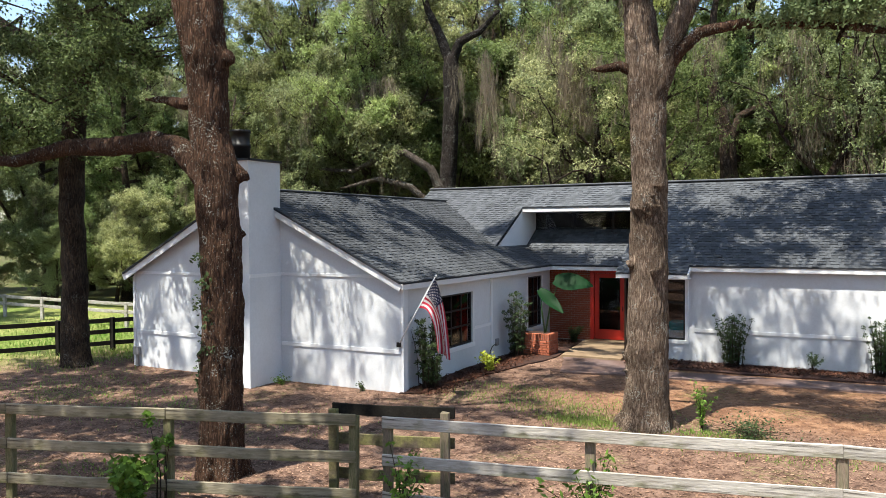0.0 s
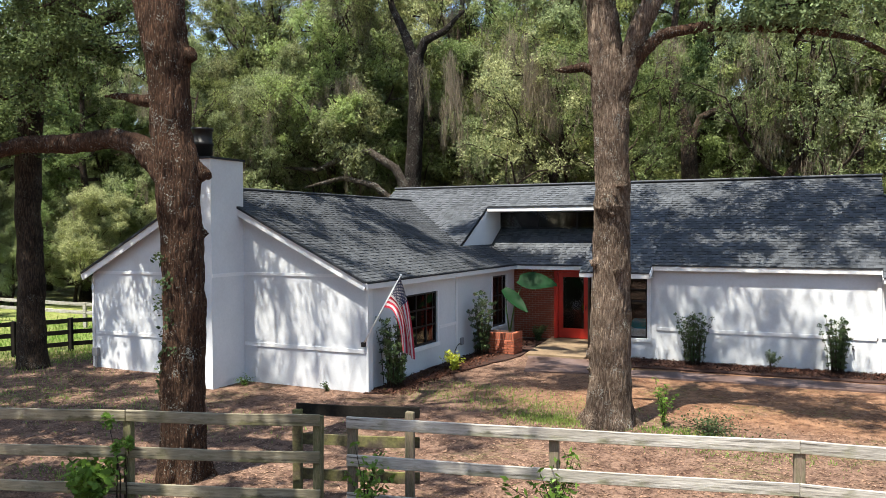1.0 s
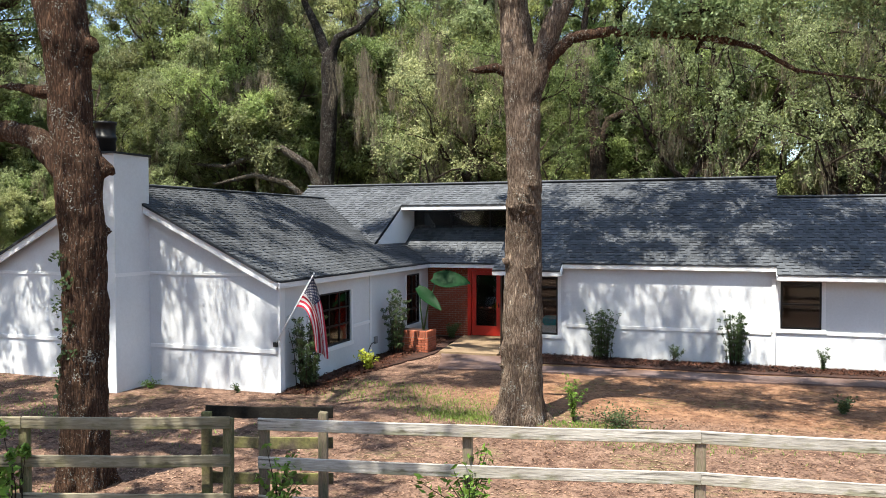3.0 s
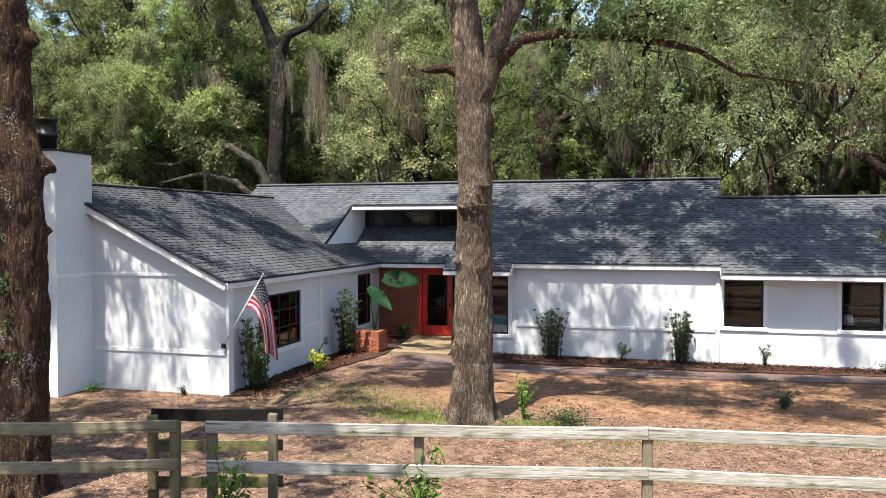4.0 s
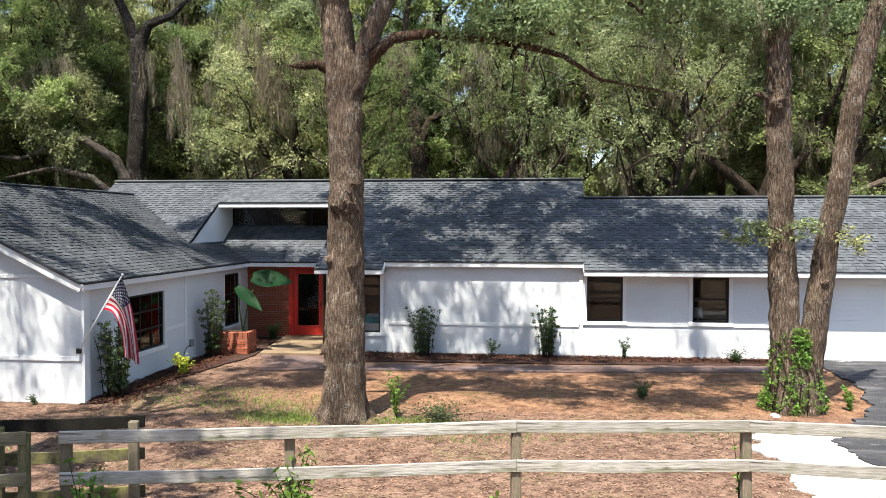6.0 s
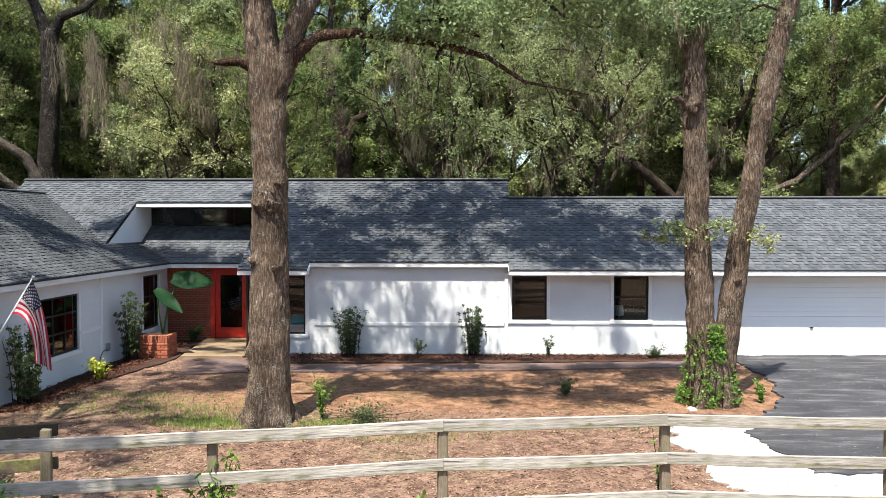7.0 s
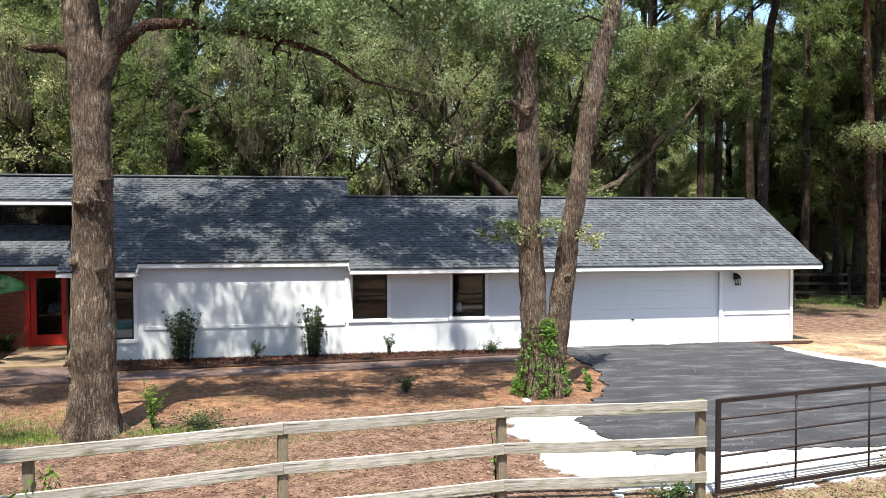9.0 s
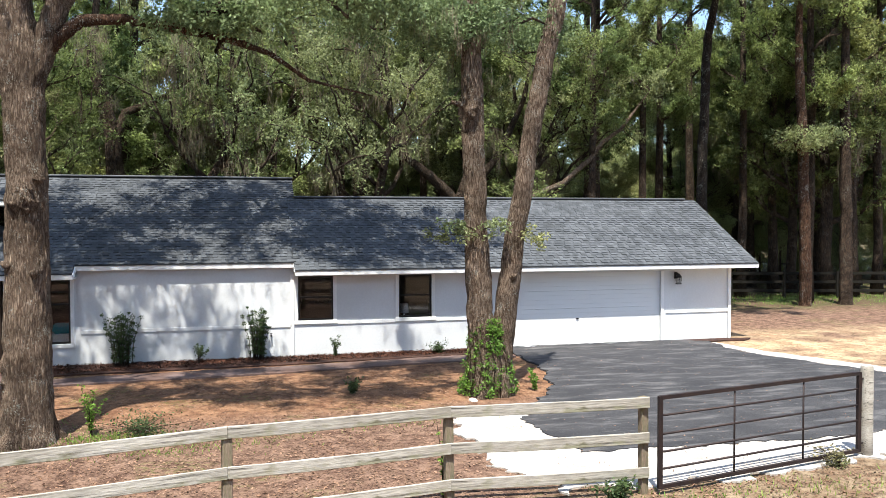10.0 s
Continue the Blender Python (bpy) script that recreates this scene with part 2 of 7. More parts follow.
def asphalt_mat():
    """Worn asphalt: dark binder, pale dust dragged into streaks, light grit."""
    m = mat("asphalt", (0.050, 0.049, 0.053), 0.9, var=0.45, scale=1.1, grain=34, bump=0.7, color2=(0.034, 0.034, 0.038), spec=0.2)
    n, l = m.node_tree.nodes, m.node_tree.links
    b = n["Principled BSDF"]
    base = b.inputs["Base Color"].links[0].from_socket
    tc = n.new("ShaderNodeTexCoord")
    mp = n.new("ShaderNodeMapping")
    mp.inputs["Scale"].default_value = (0.45, 1.9, 1)
    mp.inputs["Rotation"].default_value = (0, 0, 0.12)
    l.new(tc.outputs["Object"], mp.inputs[0])
    last = base
    for scale, lo, hi, amount, vec in ((1.5, 0.5, 0.72, 0.42, mp.outputs[0]), (9.0, 0.62, 0.7, 0.55, mp.outputs[0]), (38.0, 0.66, 0.7, 0.5, tc.outputs["Object"])):
        nz = n.new("ShaderNodeTexNoise")
        nz.inputs["Scale"].default_value = scale
        nz.inputs["Detail"].default_value = 7
        nz.inputs["Roughness"].default_value = 0.68
        l.new(vec, nz.inputs["Vector"])
        rg = n.new("ShaderNodeMapRange")
        rg.inputs["From Min"].default_value = lo
        rg.inputs["From Max"].default_value = hi
        rg.inputs["To Max"].default_value = amount
        l.new(nz.outputs["Fac"], rg.inputs[0])
        mx = n.new("ShaderNodeMix")
        mx.data_type = "RGBA"
        mx.inputs[7].default_value = (0.26, 0.25, 0.25, 1)
        l.new(rg.outputs[0], mx.inputs[0])
        l.new(last, mx.inputs[6])
        last = mx.outputs[2]
    l.new(last, b.inputs["Base Color"])
    return m


ASPHALT = asphalt_mat()
SAND = mat("pale_sand", (0.46, 0.44, 0.42), 0.95, var=0.2, scale=1.6, grain=16, bump=0.8, color2=(0.36, 0.32, 0.285), dist=0.03)
MULCH = mat("dark_mulch", (0.065, 0.030, 0.021), 1.0, var=0.5, scale=3, grain=24, bump=1.0, color2=(0.032, 0.017, 0.013), dist=0.03)
LEAF_A = leaf_mat("oak_leaves", (0.23, 0.275, 0.10), color2=(0.158, 0.198, 0.07), through_light=0.46, vary=0.3, island=0.6)
LEAF_B = leaf_mat("pale_oak_leaves", (0.30, 0.335, 0.16), color2=(0.215, 0.248, 0.11), through_light=0.46, vary=0.3, island=0.6)
LEAF_C = leaf_mat("dark_oak_leaves", (0.15, 0.195, 0.075), color2=(0.106, 0.14, 0.053), through_light=0.46, vary=0.3, island=0.6)
LEAF_NEAR = leaf_mat("grey_green_oak_leaves", (0.205, 0.265, 0.125), color2=(0.14, 0.19, 0.085), through_light=0.38)
LEAF_BRIGHT = leaf_mat("bright_leaves", (0.15, 0.25, 0.04), color2=(0.09, 0.17, 0.03))
LEAF_BUSH = leaf_mat("shrub_leaves", (0.08, 0.115, 0.045), color2=(0.045, 0.075, 0.03))
MOSS = leaf_mat("hanging_moss", (0.225, 0.18, 0.128), island=0.45, through_light=0.3, color2=(0.16, 0.135, 0.09))
LITTER = leaf_mat("fallen_leaves", (0.235, 0.145, 0.098), island=0.55, through_light=0.05, color2=(0.17, 0.095, 0.06))
GLASS = glass_mat("window_glass", (0.78, 0.78, 0.78))
# Near-black backing: the unlit interior is in the colour.
DIM = mat("room_dimness_colour", (0.03, 0.025, 0.022), 0.9, var=0.2)
GARAGE_WHITE = mat("garage_door_paint", (0.72, 0.72, 0.725), 0.5, var=0.03, scale=1, grain=30, bump=0.05)
GREY = mat("grey_metal", (0.3, 0.3, 0.31), 0.5, metal=0.4, var=0.1)
BLUE = mat("turquoise_cloth", (0.03, 0.35, 0.42), 0.9, var=0.1)
# Leaf green lowered so that the eave's shade is in the colour.
LEAF_BIG = leaf_mat("broad_leaf_shaded", (0.011, 0.05, 0.016), island=0.1, through_light=0.35, color2=(0.009, 0.04, 0.013), spec=0.08)
LEAF_STALK = mat("green_stalk", (0.06, 0.13, 0.04), 0.6)
FLAG_RED = mat("flag_red", (0.30, 0.012, 0.03), 0.85, var=0.08, grain=60, bump=0.05)
FLAG_WHITE = mat("flag_white", (0.40, 0.365, 0.375), 0.85, var=0.05, grain=60, bump=0.05)
FLAG_BLUE = mat("flag_blue", (0.008, 0.012, 0.04), 0.85, var=0.08, grain=60, bump=0.05)
LEAF_IVY = leaf_mat("ivy_leaves", (0.16, 0.28, 0.05), color2=(0.10, 0.19, 0.035))
LEAF_YELLOW = leaf_mat("yellow_green_leaves", (0.5, 0.5, 0.06), color2=(0.2, 0.3, 0.05))
LEAF_DRY = leaf_mat("dry_weeds", (0.2, 0.17, 0.09), color2=(0.1, 0.13, 0.05))
STONE = mat("white_stone", (0.7, 0.7, 0.68), 0.8, var=0.1, bump=0.3)


# ---- mesh helpers ----
def box(bm, x0, x1, y0, y1, z0, z1):
    vs = [bm.verts.new((x, y, z)) for z in (z0, z1) for x, y in ((x0, y0), (x1, y0), (x1, y1), (x0, y1))]
    for f in ((3, 2, 1, 0), (4, 5, 6, 7), (0, 1, 5, 4), (1, 2, 6, 5), (2, 3, 7, 6), (3, 0, 4, 7)):
        bm.faces.new([vs[i] for i in f])


def hull(bm, top, down):
    """A slab: the top corners in order, and the vector to its underside."""
    d = Vector(down)
    a = [bm.verts.new(p) for p in top]
    b = [bm.verts.new(Vector(p) + d) for p in top]
    k = len(top)
    bm.faces.new(a)
    bm.faces.new(b[::-1])
    for i in range(k):
        bm.faces.new((a[i], b[i], b[(i + 1) % k], a[(i + 1) % k]))
    bmesh.ops.recalc_face_normals(bm, faces=bm.faces[:])


def beam(bm, p, q, w, h, twist=0.0):
    """A board from p to q, w thick sideways and h high."""
    p, q = Vector(p), Vector(q)
    d = (q - p).normalized()
    side = d.cross(Vector((0, 0, 1)))
    side = side.normalized() if side.length > 1e-4 else Vector((1, 0, 0))
    up = side.cross(d).normalized()
    if twist:
        r = Matrix.Rotation(twist, 3, d)
        side, up = r @ side, r @ up
    vs = [bm.verts.new(c + side * sx * w / 2 + up * sz * h / 2) for c in (p, q) for sx, sz in ((-1, -1), (1, -1), (1, 1), (-1, 1))]
    for f in ((3, 2, 1, 0), (4, 5, 6, 7), (0, 1, 5, 4), (1, 2, 6, 5), (2, 3, 7, 6), (3, 0, 4, 7)):
        bm.faces.new([vs[i] for i in f])


def tube(bm, pts, radii, sides=10, wob=0.0, seed=0, lobes=0.0):
    """A tapered limb through the points, with an uneven skin."""
    rings = []
    n = len(pts)
    for i, (p, r) in enumerate(zip(pts, radii)):
        p = Vector(p)
        d = (Vector(pts[min(i + 1, n - 1)]) - Vector(pts[max(i - 1, 0)])).normalized()
        a = d.cross(Vector((0.31, 0.95, 0.02)))
        if a.length < 0.1:
            a = d.cross(Vector((1, 0, 0)))
        a.normalize()
        b = d.cross(a)
        ring = []
        for k in range(sides):
            t = 2 * math.pi * k / sides
            c = p + (a * math.cos(t) + b * math.sin(t)) * r
            s = 1 + wob * noise.noise(c * (1.6 / max(r, 0.05)) * 0.35 + Vector((seed, 0, 0))) + lobes * math.sin(5 * t + seed)
            ring.append(bm.verts.new(p + (c - p) * s))
        rings.append(ring)
    for u, v in zip(rings, rings[1:]):
        for k in range(sides):
            f = bm.faces.new((u[k], u[(k + 1) % sides], v[(k + 1) % sides], v[k]))
            f.smooth = True
    bm.faces.new(rings[0][::-1])
    bm.faces.new(rings[-1])


def furrowed(bm, pts, radii, sides, seed, knots=(), depth=0.02):
    """A trunk with real furrows, burl collars and root flare; points lie close together."""
    rings = []
    n = len(pts)
    far = Vector((seed * 3.7, seed * 1.3, 0))
    for i, (p, r) in enumerate(zip(pts, radii)):
        d = (pts[min(i + 1, n - 1)] - pts[max(i - 1, 0)]).normalized()
        a = d.cross(Vector((0.31, 0.95, 0.02))).normalized()
        b = d.cross(a)
        near = [(k, kr) for k, kr in knots if abs(k.z - p.z) < kr * 2.4]
        foot = max(0.0, 1 - max(p.z, 0) / 0.7) ** 2 if r > 0.3 else 0.0
        ring = []
        for k in range(sides):
            t = 2 * math.pi * k / sides
            out = a * math.cos(t) + b * math.sin(t)
            c = p + out * r
            q = Vector((c.x * 8.5, c.y * 8.5, c.z * 1.5)) + far
            q += Vector((noise.noise(c * 3), noise.noise(c * 3 + far), 0)) * 0.9
            g = abs(noise.noise(q))
            h = -depth * max(0.0, 1 - g * 4.5) + depth * 0.55 * noise.noise(Vector((c.x * 22, c.y * 22, c.z * 7)) + far)
            h += r * (0.09 * noise.noise(c * (0.6 / max(r, 0.08)) + far) + 0.05 * noise.noise(Vector((c.x * 5, c.y * 5, c.z * 2.2)) + far))
            h += r * foot * (0.14 * math.sin(5 * t + seed) + 0.1 * math.sin(8 * t + seed * 2))
            for kp, kr in near:
                h += 0.55 * kr * math.exp(-((c - kp).length / kr / 1.1) ** 2)
            ring.append(bm.verts.new(c + out * h))
        rings.append(ring)
    for u, v in zip(rings, rings[1:]):
        for k in range(sides):
            f = bm.faces.new((u[k], u[(k + 1) % sides], v[(k + 1) % sides], v[k]))
            f.smooth = True
    bm.faces.new(rings[0][::-1])
    bm.faces.new(rings[-1])


def soften(bm, w=0.006):
    bmesh.ops.bevel(bm, geom=bm.edges[:], offset=w, segments=1, affect="EDGES")


def mesh_of(name, bm, material):
    me = bpy.data.meshes.new(name)
    bm.to_mesh(me)
    bm.free()
    me.materials.append(material)
    return me


def part(name, bm, material, parent, label=""):
    ob = new(name, mesh_of(name, bm, material))
    ob.parent = parent
    return tagged(ob, label=label)


def thing(name, label, category, place=(0, 0, 0), group="", kind=""):
    ob = new(name)
    ob.location = place
    return tagged(ob, label, category, group, kind)


def soup(name, verts, k, material, parent=None):
    """A mesh of many loose faces of k corners each, from an array of corners."""
    verts = np.asarray(verts, dtype=np.float32).reshape(-1, 3)
    count = len(verts) // k
    me = bpy.data.meshes.new(name)
    me.vertices.add(len(verts))
    me.vertices.foreach_set("co", verts.ravel())
    me.loops.add(len(verts))
    me.loops.foreach_set("vertex_index", np.arange(len(verts), dtype=np.int32))
    me.polygons.add(count)
    me.polygons.foreach_set("loop_start", np.arange(0, len(verts), k, dtype=np.int32))
    me.update(calc_edges=True)
    me.materials.append(material)
    ob = new(name, me)
    ob.parent = parent
    return ob


# ---- ground ----
def ground_mat():
    m = bpy.data.materials.new("yard_ground")
    m.use_nodes = True
    n, l = m.node_tree.nodes, m.node_tree.links
    b = n["Principled BSDF"]
    b.inputs["Roughness"].default_value = 1.0
    b.inputs["Specular IOR Level"].default_value = 0.08
    tc = n.new("ShaderNodeTexCoord")

    def nz(scale, detail=5, rough=0.6):
        q = n.new("ShaderNodeTexNoise")
        q.inputs["Scale"].default_value = scale
        q.inputs["Detail"].default_value = detail
        q.inputs["Roughness"].default_value = rough
        l.new(tc.outputs["Object"], q.inputs["Vector"])
        return q.outputs["Fac"]

    def ramp(v, a, c):
        q = n.new("ShaderNodeMapRange")
        q.interpolation_type = "SMOOTHSTEP"
        q.inputs["From Min"].default_value = a
        q.inputs["From Max"].default_value = c
        l.new(v, q.inputs[0])
        return q.outputs[0]

    def mixc(f, a, c):
        q = n.new("ShaderNodeMix")
        q.data_type = "RGBA"
        l.new(f, q.inputs[0])
        for i, v in ((6, a), (7, c)):
            if isinstance(v, tuple):
                q.inputs[i].default_value = (*v, 1)
            else:
                l.new(v, q.inputs[i])
        return q.outputs[2]

    def op(kind, a, c):
        q = n.new("ShaderNodeMath")
        q.operation = kind
        q.use_clamp = True
        for i, v in enumerate((a, c)):
            if isinstance(v, (int, float)):
                q.inputs[i].default_value = v
            else:
                l.new(v, q.inputs[i])
        return q.outputs[0]

    sep = n.new("ShaderNodeSeparateXYZ")
    l.new(tc.outputs["Object"], sep.inputs[0])
    x, y = sep.outputs[0], sep.outputs[1]
    straw = mixc(ramp(nz(2.2, 9, 0.75), 0.34, 0.66), (0.315, 0.178, 0.105), (0.14, 0.07, 0.043))
    litter = mixc(ramp(nz(3.0, 9, 0.78), 0.36, 0.66), (0.26, 0.165, 0.12), (0.092, 0.052, 0.039))
    # pine straw lies between path and trees, leaf litter nearer the fence
    bed = op("MULTIPLY", op("MULTIPLY", ramp(y, 14.6, 16.2), ramp(x, -7.5, -4.0)), op("SUBTRACT", 1.0, ramp(x, 7.5, 9.5)))
    base = mixc(op("MULTIPLY", bed, ramp(nz(0.7), 0.2, 0.42)), litter, straw)
    grass = mixc(ramp(nz(8.0), 0.35, 0.65), (0.12, 0.17, 0.04), (0.2, 0.2, 0.075))
    near_grass = op("MULTIPLY", op("MULTIPLY", ramp(nz(0.55, 3), 0.53, 0.64), ramp(nz(9.0), 0.45, 0.62)), 0.4)
    base = mixc(near_grass, base, grass)
    far_left = op("MULTIPLY", ramp(op("MULTIPLY", x, -0.03), 0.5, 0.62), ramp(y, 15.5, 19.0))
    far_left = op("MAXIMUM", far_left, op("MULTIPLY", ramp(op("MULTIPLY", x, -0.03), 0.56, 0.7), ramp(y, 9.0, 13.0)))
    base = mixc(op("MULTIPLY", far_left, 0.9), base, mixc(ramp(nz(0.3), 0.35, 0.65), (0.16, 0.23, 0.05), (0.26, 0.28, 0.09)))
    sandy = op("MULTIPLY", ramp(x, 13.0, 14.5), op("SUBTRACT", 1.0, ramp(y, 21.5, 24.5)))
    base = mixc(op("MULTIPLY", sandy, ramp(nz(0.4), 0.3, 0.6)), base, mixc(ramp(nz(1.3), 0.4, 0.6), (0.52, 0.4, 0.25), (0.36, 0.24, 0.15)))
    dry = op("MULTIPLY", ramp(x, 3.2, 5.5), op("SUBTRACT", 1.0, ramp(y, 10.6, 11.4)))
    base = mixc(dry, base, mixc(ramp(nz(1.6, 8, 0.7), 0.38, 0.62), (0.30, 0.225, 0.15), (0.17, 0.11, 0.07)))
    # pale track past the garage, red-brown needles behind it
    needles = op("MULTIPLY", ramp(x, 13.5, 15.0), ramp(op("ADD", y, op("MULTIPLY", nz(0.5), 2.4)), 24.6, 27.0))
    base = mixc(needles, base, mixc(ramp(nz(1.1), 0.38, 0.62), (0.115, 0.06, 0.04), (0.20, 0.145, 0.115)))
    woods = ramp(y, 27.5, 31.0)
    base = mixc(op("MULTIPLY", woods, 0.85), base, mixc(ramp(nz(0.6, 8, 0.7), 0.4, 0.62), (0.10, 0.07, 0.045), (0.07, 0.09, 0.03)))
    hs = n.new("ShaderNodeHueSaturation")
    l.new(base, hs.inputs["Color"])
    q = n.new("ShaderNodeMath")
    q.operation = "MULTIPLY_ADD"
    l.new(nz(22.0, 8, 0.8), q.inputs[0])
    q.inputs[1].default_value = 2.6
    q.inputs[2].default_value = -0.3
    blot = ramp(nz(5.5, 7, 0.7), 0.33, 0.67)
    l.new(op("MULTIPLY", q.outputs[0], op("ADD", op("MULTIPLY", blot, 0.85), 0.52)), hs.inputs["Value"])
    l.new(hs.outputs[0], b.inputs["Base Color"])
    bp = n.new("ShaderNodeBump")
    bp.inputs["Strength"].default_value = 0.9
    bp.inputs["Distance"].default_value = 0.04
    l.new(nz(18.0, 6, 0.7), bp.inputs["Height"])
    l.new(bp.outputs[0], b.inputs["Normal"])
    return m


def ground_height(x, y):
    h = 0.05 * noise.noise(Vector((x * 0.22, y * 0.22, 3.0)))
    calm = min(1.0, max(0.0, abs(y - 25.0) / 6 - 0.4)) if -18 < x < 18 else 1.0
    if 3.5 < x < 20 and 9 < y < 25:
        calm = 0.0
    return h * calm - 0.015


def build_ground():
    bm = bmesh.new()
    xs = [-900, -300, -120, -60] + [-40 + i * 0.8 for i in range(101)] + [60, 120, 300, 900]
    ys = [-300, -60, -20] + [-4 + i * 0.8 for i in range(72)] + [62, 90, 160, 400, 1200]
    grid = [[bm.verts.new((x, y, ground_height(x, y))) for x in xs] for y in ys]
    for a, c in zip(grid, grid[1:]):
        for i in range(len(xs) - 1):
            f = bm.faces.new((a[i], a[i + 1], c[i + 1], c[i]))
            f.smooth = True
    ob = new("ground", mesh_of("ground", bm, ground_mat()))
    tagged(ob, "pine straw, leaf litter and patchy grass over sandy soil", "ground", kind="structure")


build_ground()


def sheet(name, outline, z, material, label, ragged=0.0, step=0.35, thick=0.05):
    """A paved or strewn patch with an uneven rim."""
    pts = []
    for i, p in enumerate(outline):
        p, q = Vector((*p, 0)), Vector((*outline[(i + 1) % len(outline)], 0))
        k = max(1, int((q - p).length / step)) if ragged else 1
        for j in range(k):
            c = p.lerp(q, j / k)
            c += Vector((noise.noise(c * 1.7), noise.noise(c * 1.7 + Vector((9, 4, 0))), 0)) * ragged
            c += Vector((noise.noise(c * 5.1), noise.noise(c * 5.1 + Vector((2, 7, 0))), 0)) * ragged * 0.5
            c += Vector((noise.noise(c * 16), noise.noise(c * 16 + Vector((5, 3, 0))), 0)) * min(ragged, 0.2) * 0.35
            pts.append((c.x, c.y, z))
    bm = bmesh.new()
    hull(bm, pts, (0, 0, -thick))
    bmesh.ops.triangulate(bm, faces=[f for f in bm.faces if len(f.verts) > 4])
    ob = new(name, mesh_of(name, bm, material))
    tagged(ob, label, name.replace("_", " "), kind="structure")
    return ob


sheet("pale_sand", [(3.75, 14.7), (4.5, 14.75), (5.5, 14.6), (6.3, 15.6), (7.4, 14.6), (7.6, 12.6), (20, 13.6), (20, 10.9), (9.6, 10.1), (5.6, 9.75), (4.2, 9.8), (3.6, 11.6)], 0.012, SAND, "pale bare sand along the drive edge", ragged=0.45, step=0.07)
sheet("driveway", [(7.35, 21.95), (13.9, 21.95), (13.5, 19.4), (15.0, 15.9), (20, 13.9), (20, 11.9), (10.6, 11.3), (7.4, 11.35), (5.2, 11.5), (4.95, 13.4), (5.9, 15.3), (6.75, 16.6), (7.2, 18.5)], 0.03, ASPHALT, "worn dark asphalt driveway with crumbling edges", ragged=0.17, step=0.06)
sheet("sand_verge", [(13.55, 21.2), (13.9, 21.3), (14.3, 19.3), (15.6, 16.5), (20.3, 14.6), (20.3, 13.9), (15.1, 15.85), (13.65, 19.3)], 0.02, SAND, "line of pale sand along the drive", ragged=0.12, step=0.25)
sheet("path", [(-6.7, 18.95), (-4.7, 19.25), (1.2, 19.6), (5.7, 20.15), (7.2, 20.4), (7.2, 21.1), (5.6, 20.95), (1.2, 20.45), (-5.0, 20.1), (-5.7, 21.2), (-7.4, 21.2)], 0.025, PATH, "narrow concrete path strewn with pine straw", ragged=0.06)
sheet("porch_floor", [(-7.85, 24.72), (-5.8, 24.72), (-5.8, 21.25), (-7.5, 21.25)], 0.07, CONCRETE, "tan concrete porch slab", thick=0.12)
sheet("mulch_bed", [(-5.8, 22.0), (7.4, 22.0), (7.2, 21.15), (5.6, 21.05), (1.2, 20.75), (-5.0, 20.6)], 0.02, MULCH, "dark mulch bed along the house wall", ragged=0.08)
sheet("mulch_bed", [(-9.05, 14.9), (-9.05, 24.6), (-7.95, 24.6), (-7.6, 21.2), (-8.2, 18.0), (-8.6, 15.2)], 0.02, MULCH, "dark mulch bed along the wing wall", ragged=0.1)

sheet("mulch_bed", [(13.0, 21.93), (14.86, 21.93), (15.4, 21.75), (15.0, 21.45), (13.6, 21.5)], 0.034, MULCH, "strip of red-brown mulch at the garage corner", ragged=0.08)

# ---- the house ----
house = thing("house", "white single-storey ranch house with dark shingle roof", "house")
MAIN_Z, MAIN_Y, MAIN_S = 2.40, 21.5, 0.56
RIDGE_HI, RIDGE_LO = 26.3, 25.15
WING_X, WING_Z, WING_S, WING_RIDGE = -8.9, 2.44, 0.485, -13.39
PORCH_Y, PORCH_Z, PORCH_S = 24.3, 2.44, 0.62
GABLE_Y, RAKE_Y = 15.05, 14.87
REC_L, REC_R, REC_TOP = -10.14, -6.0, 24.95
FACADE = 22.0


def main_z(y):
    return MAIN_Z + MAIN_S * (y - MAIN_Y)


def wing_z(x):
    return WING_Z + WING_S * (WING_X - x) if x > WING_RIDGE else WING_Z + WING_S * (WING_X - WING_RIDGE) - 0.515 * (WING_RIDGE - x)


def porch_z(y):
    return PORCH_Z + PORCH_S * (y - PORCH_Y)


def roof_plane(name, corners, label=""):
    bm = bmesh.new()
    hull(bm, corners, (0, 0, -0.11))
    return part(name, bm, EDGE, house, label)


def mainp(x, y):
    return (x, y, main_z(y))


def wingp(x, y):
    return (x, y, wing_z(x))


zr_hi, zr_lo = main_z(RIDGE_HI), main_z(RIDGE_LO)
roof_main = roof_plane("roof", [mainp(-4.1, 21.86), mainp(1.36, 21.86), mainp(1.36, RIDGE_HI), mainp(-4.1, RIDGE_HI)], "dark grey asphalt shingle roof")
roof_end = roof_plane("roof", [mainp(1.36, RIDGE_LO), mainp(1.56, RIDGE_LO), mainp(1.6, RIDGE_HI), mainp(1.36, RIDGE_HI)])
roof_entry = roof_plane("roof", [mainp(REC_R, MAIN_Y), mainp(-4.1, MAIN_Y), mainp(-4.1, RIDGE_HI), mainp(REC_R, RIDGE_HI)])
roof_over = roof_plane("roof", [mainp(REC_L, REC_TOP), mainp(REC_R, REC_TOP), mainp(REC_R, RIDGE_HI), mainp(REC_L, RIDGE_HI)])
roof_left = roof_plane("roof", [mainp(-14.37, 22.4), mainp(REC_L, 22.4), mainp(REC_L, RIDGE_HI), mainp(-14.37, RIDGE_HI)])
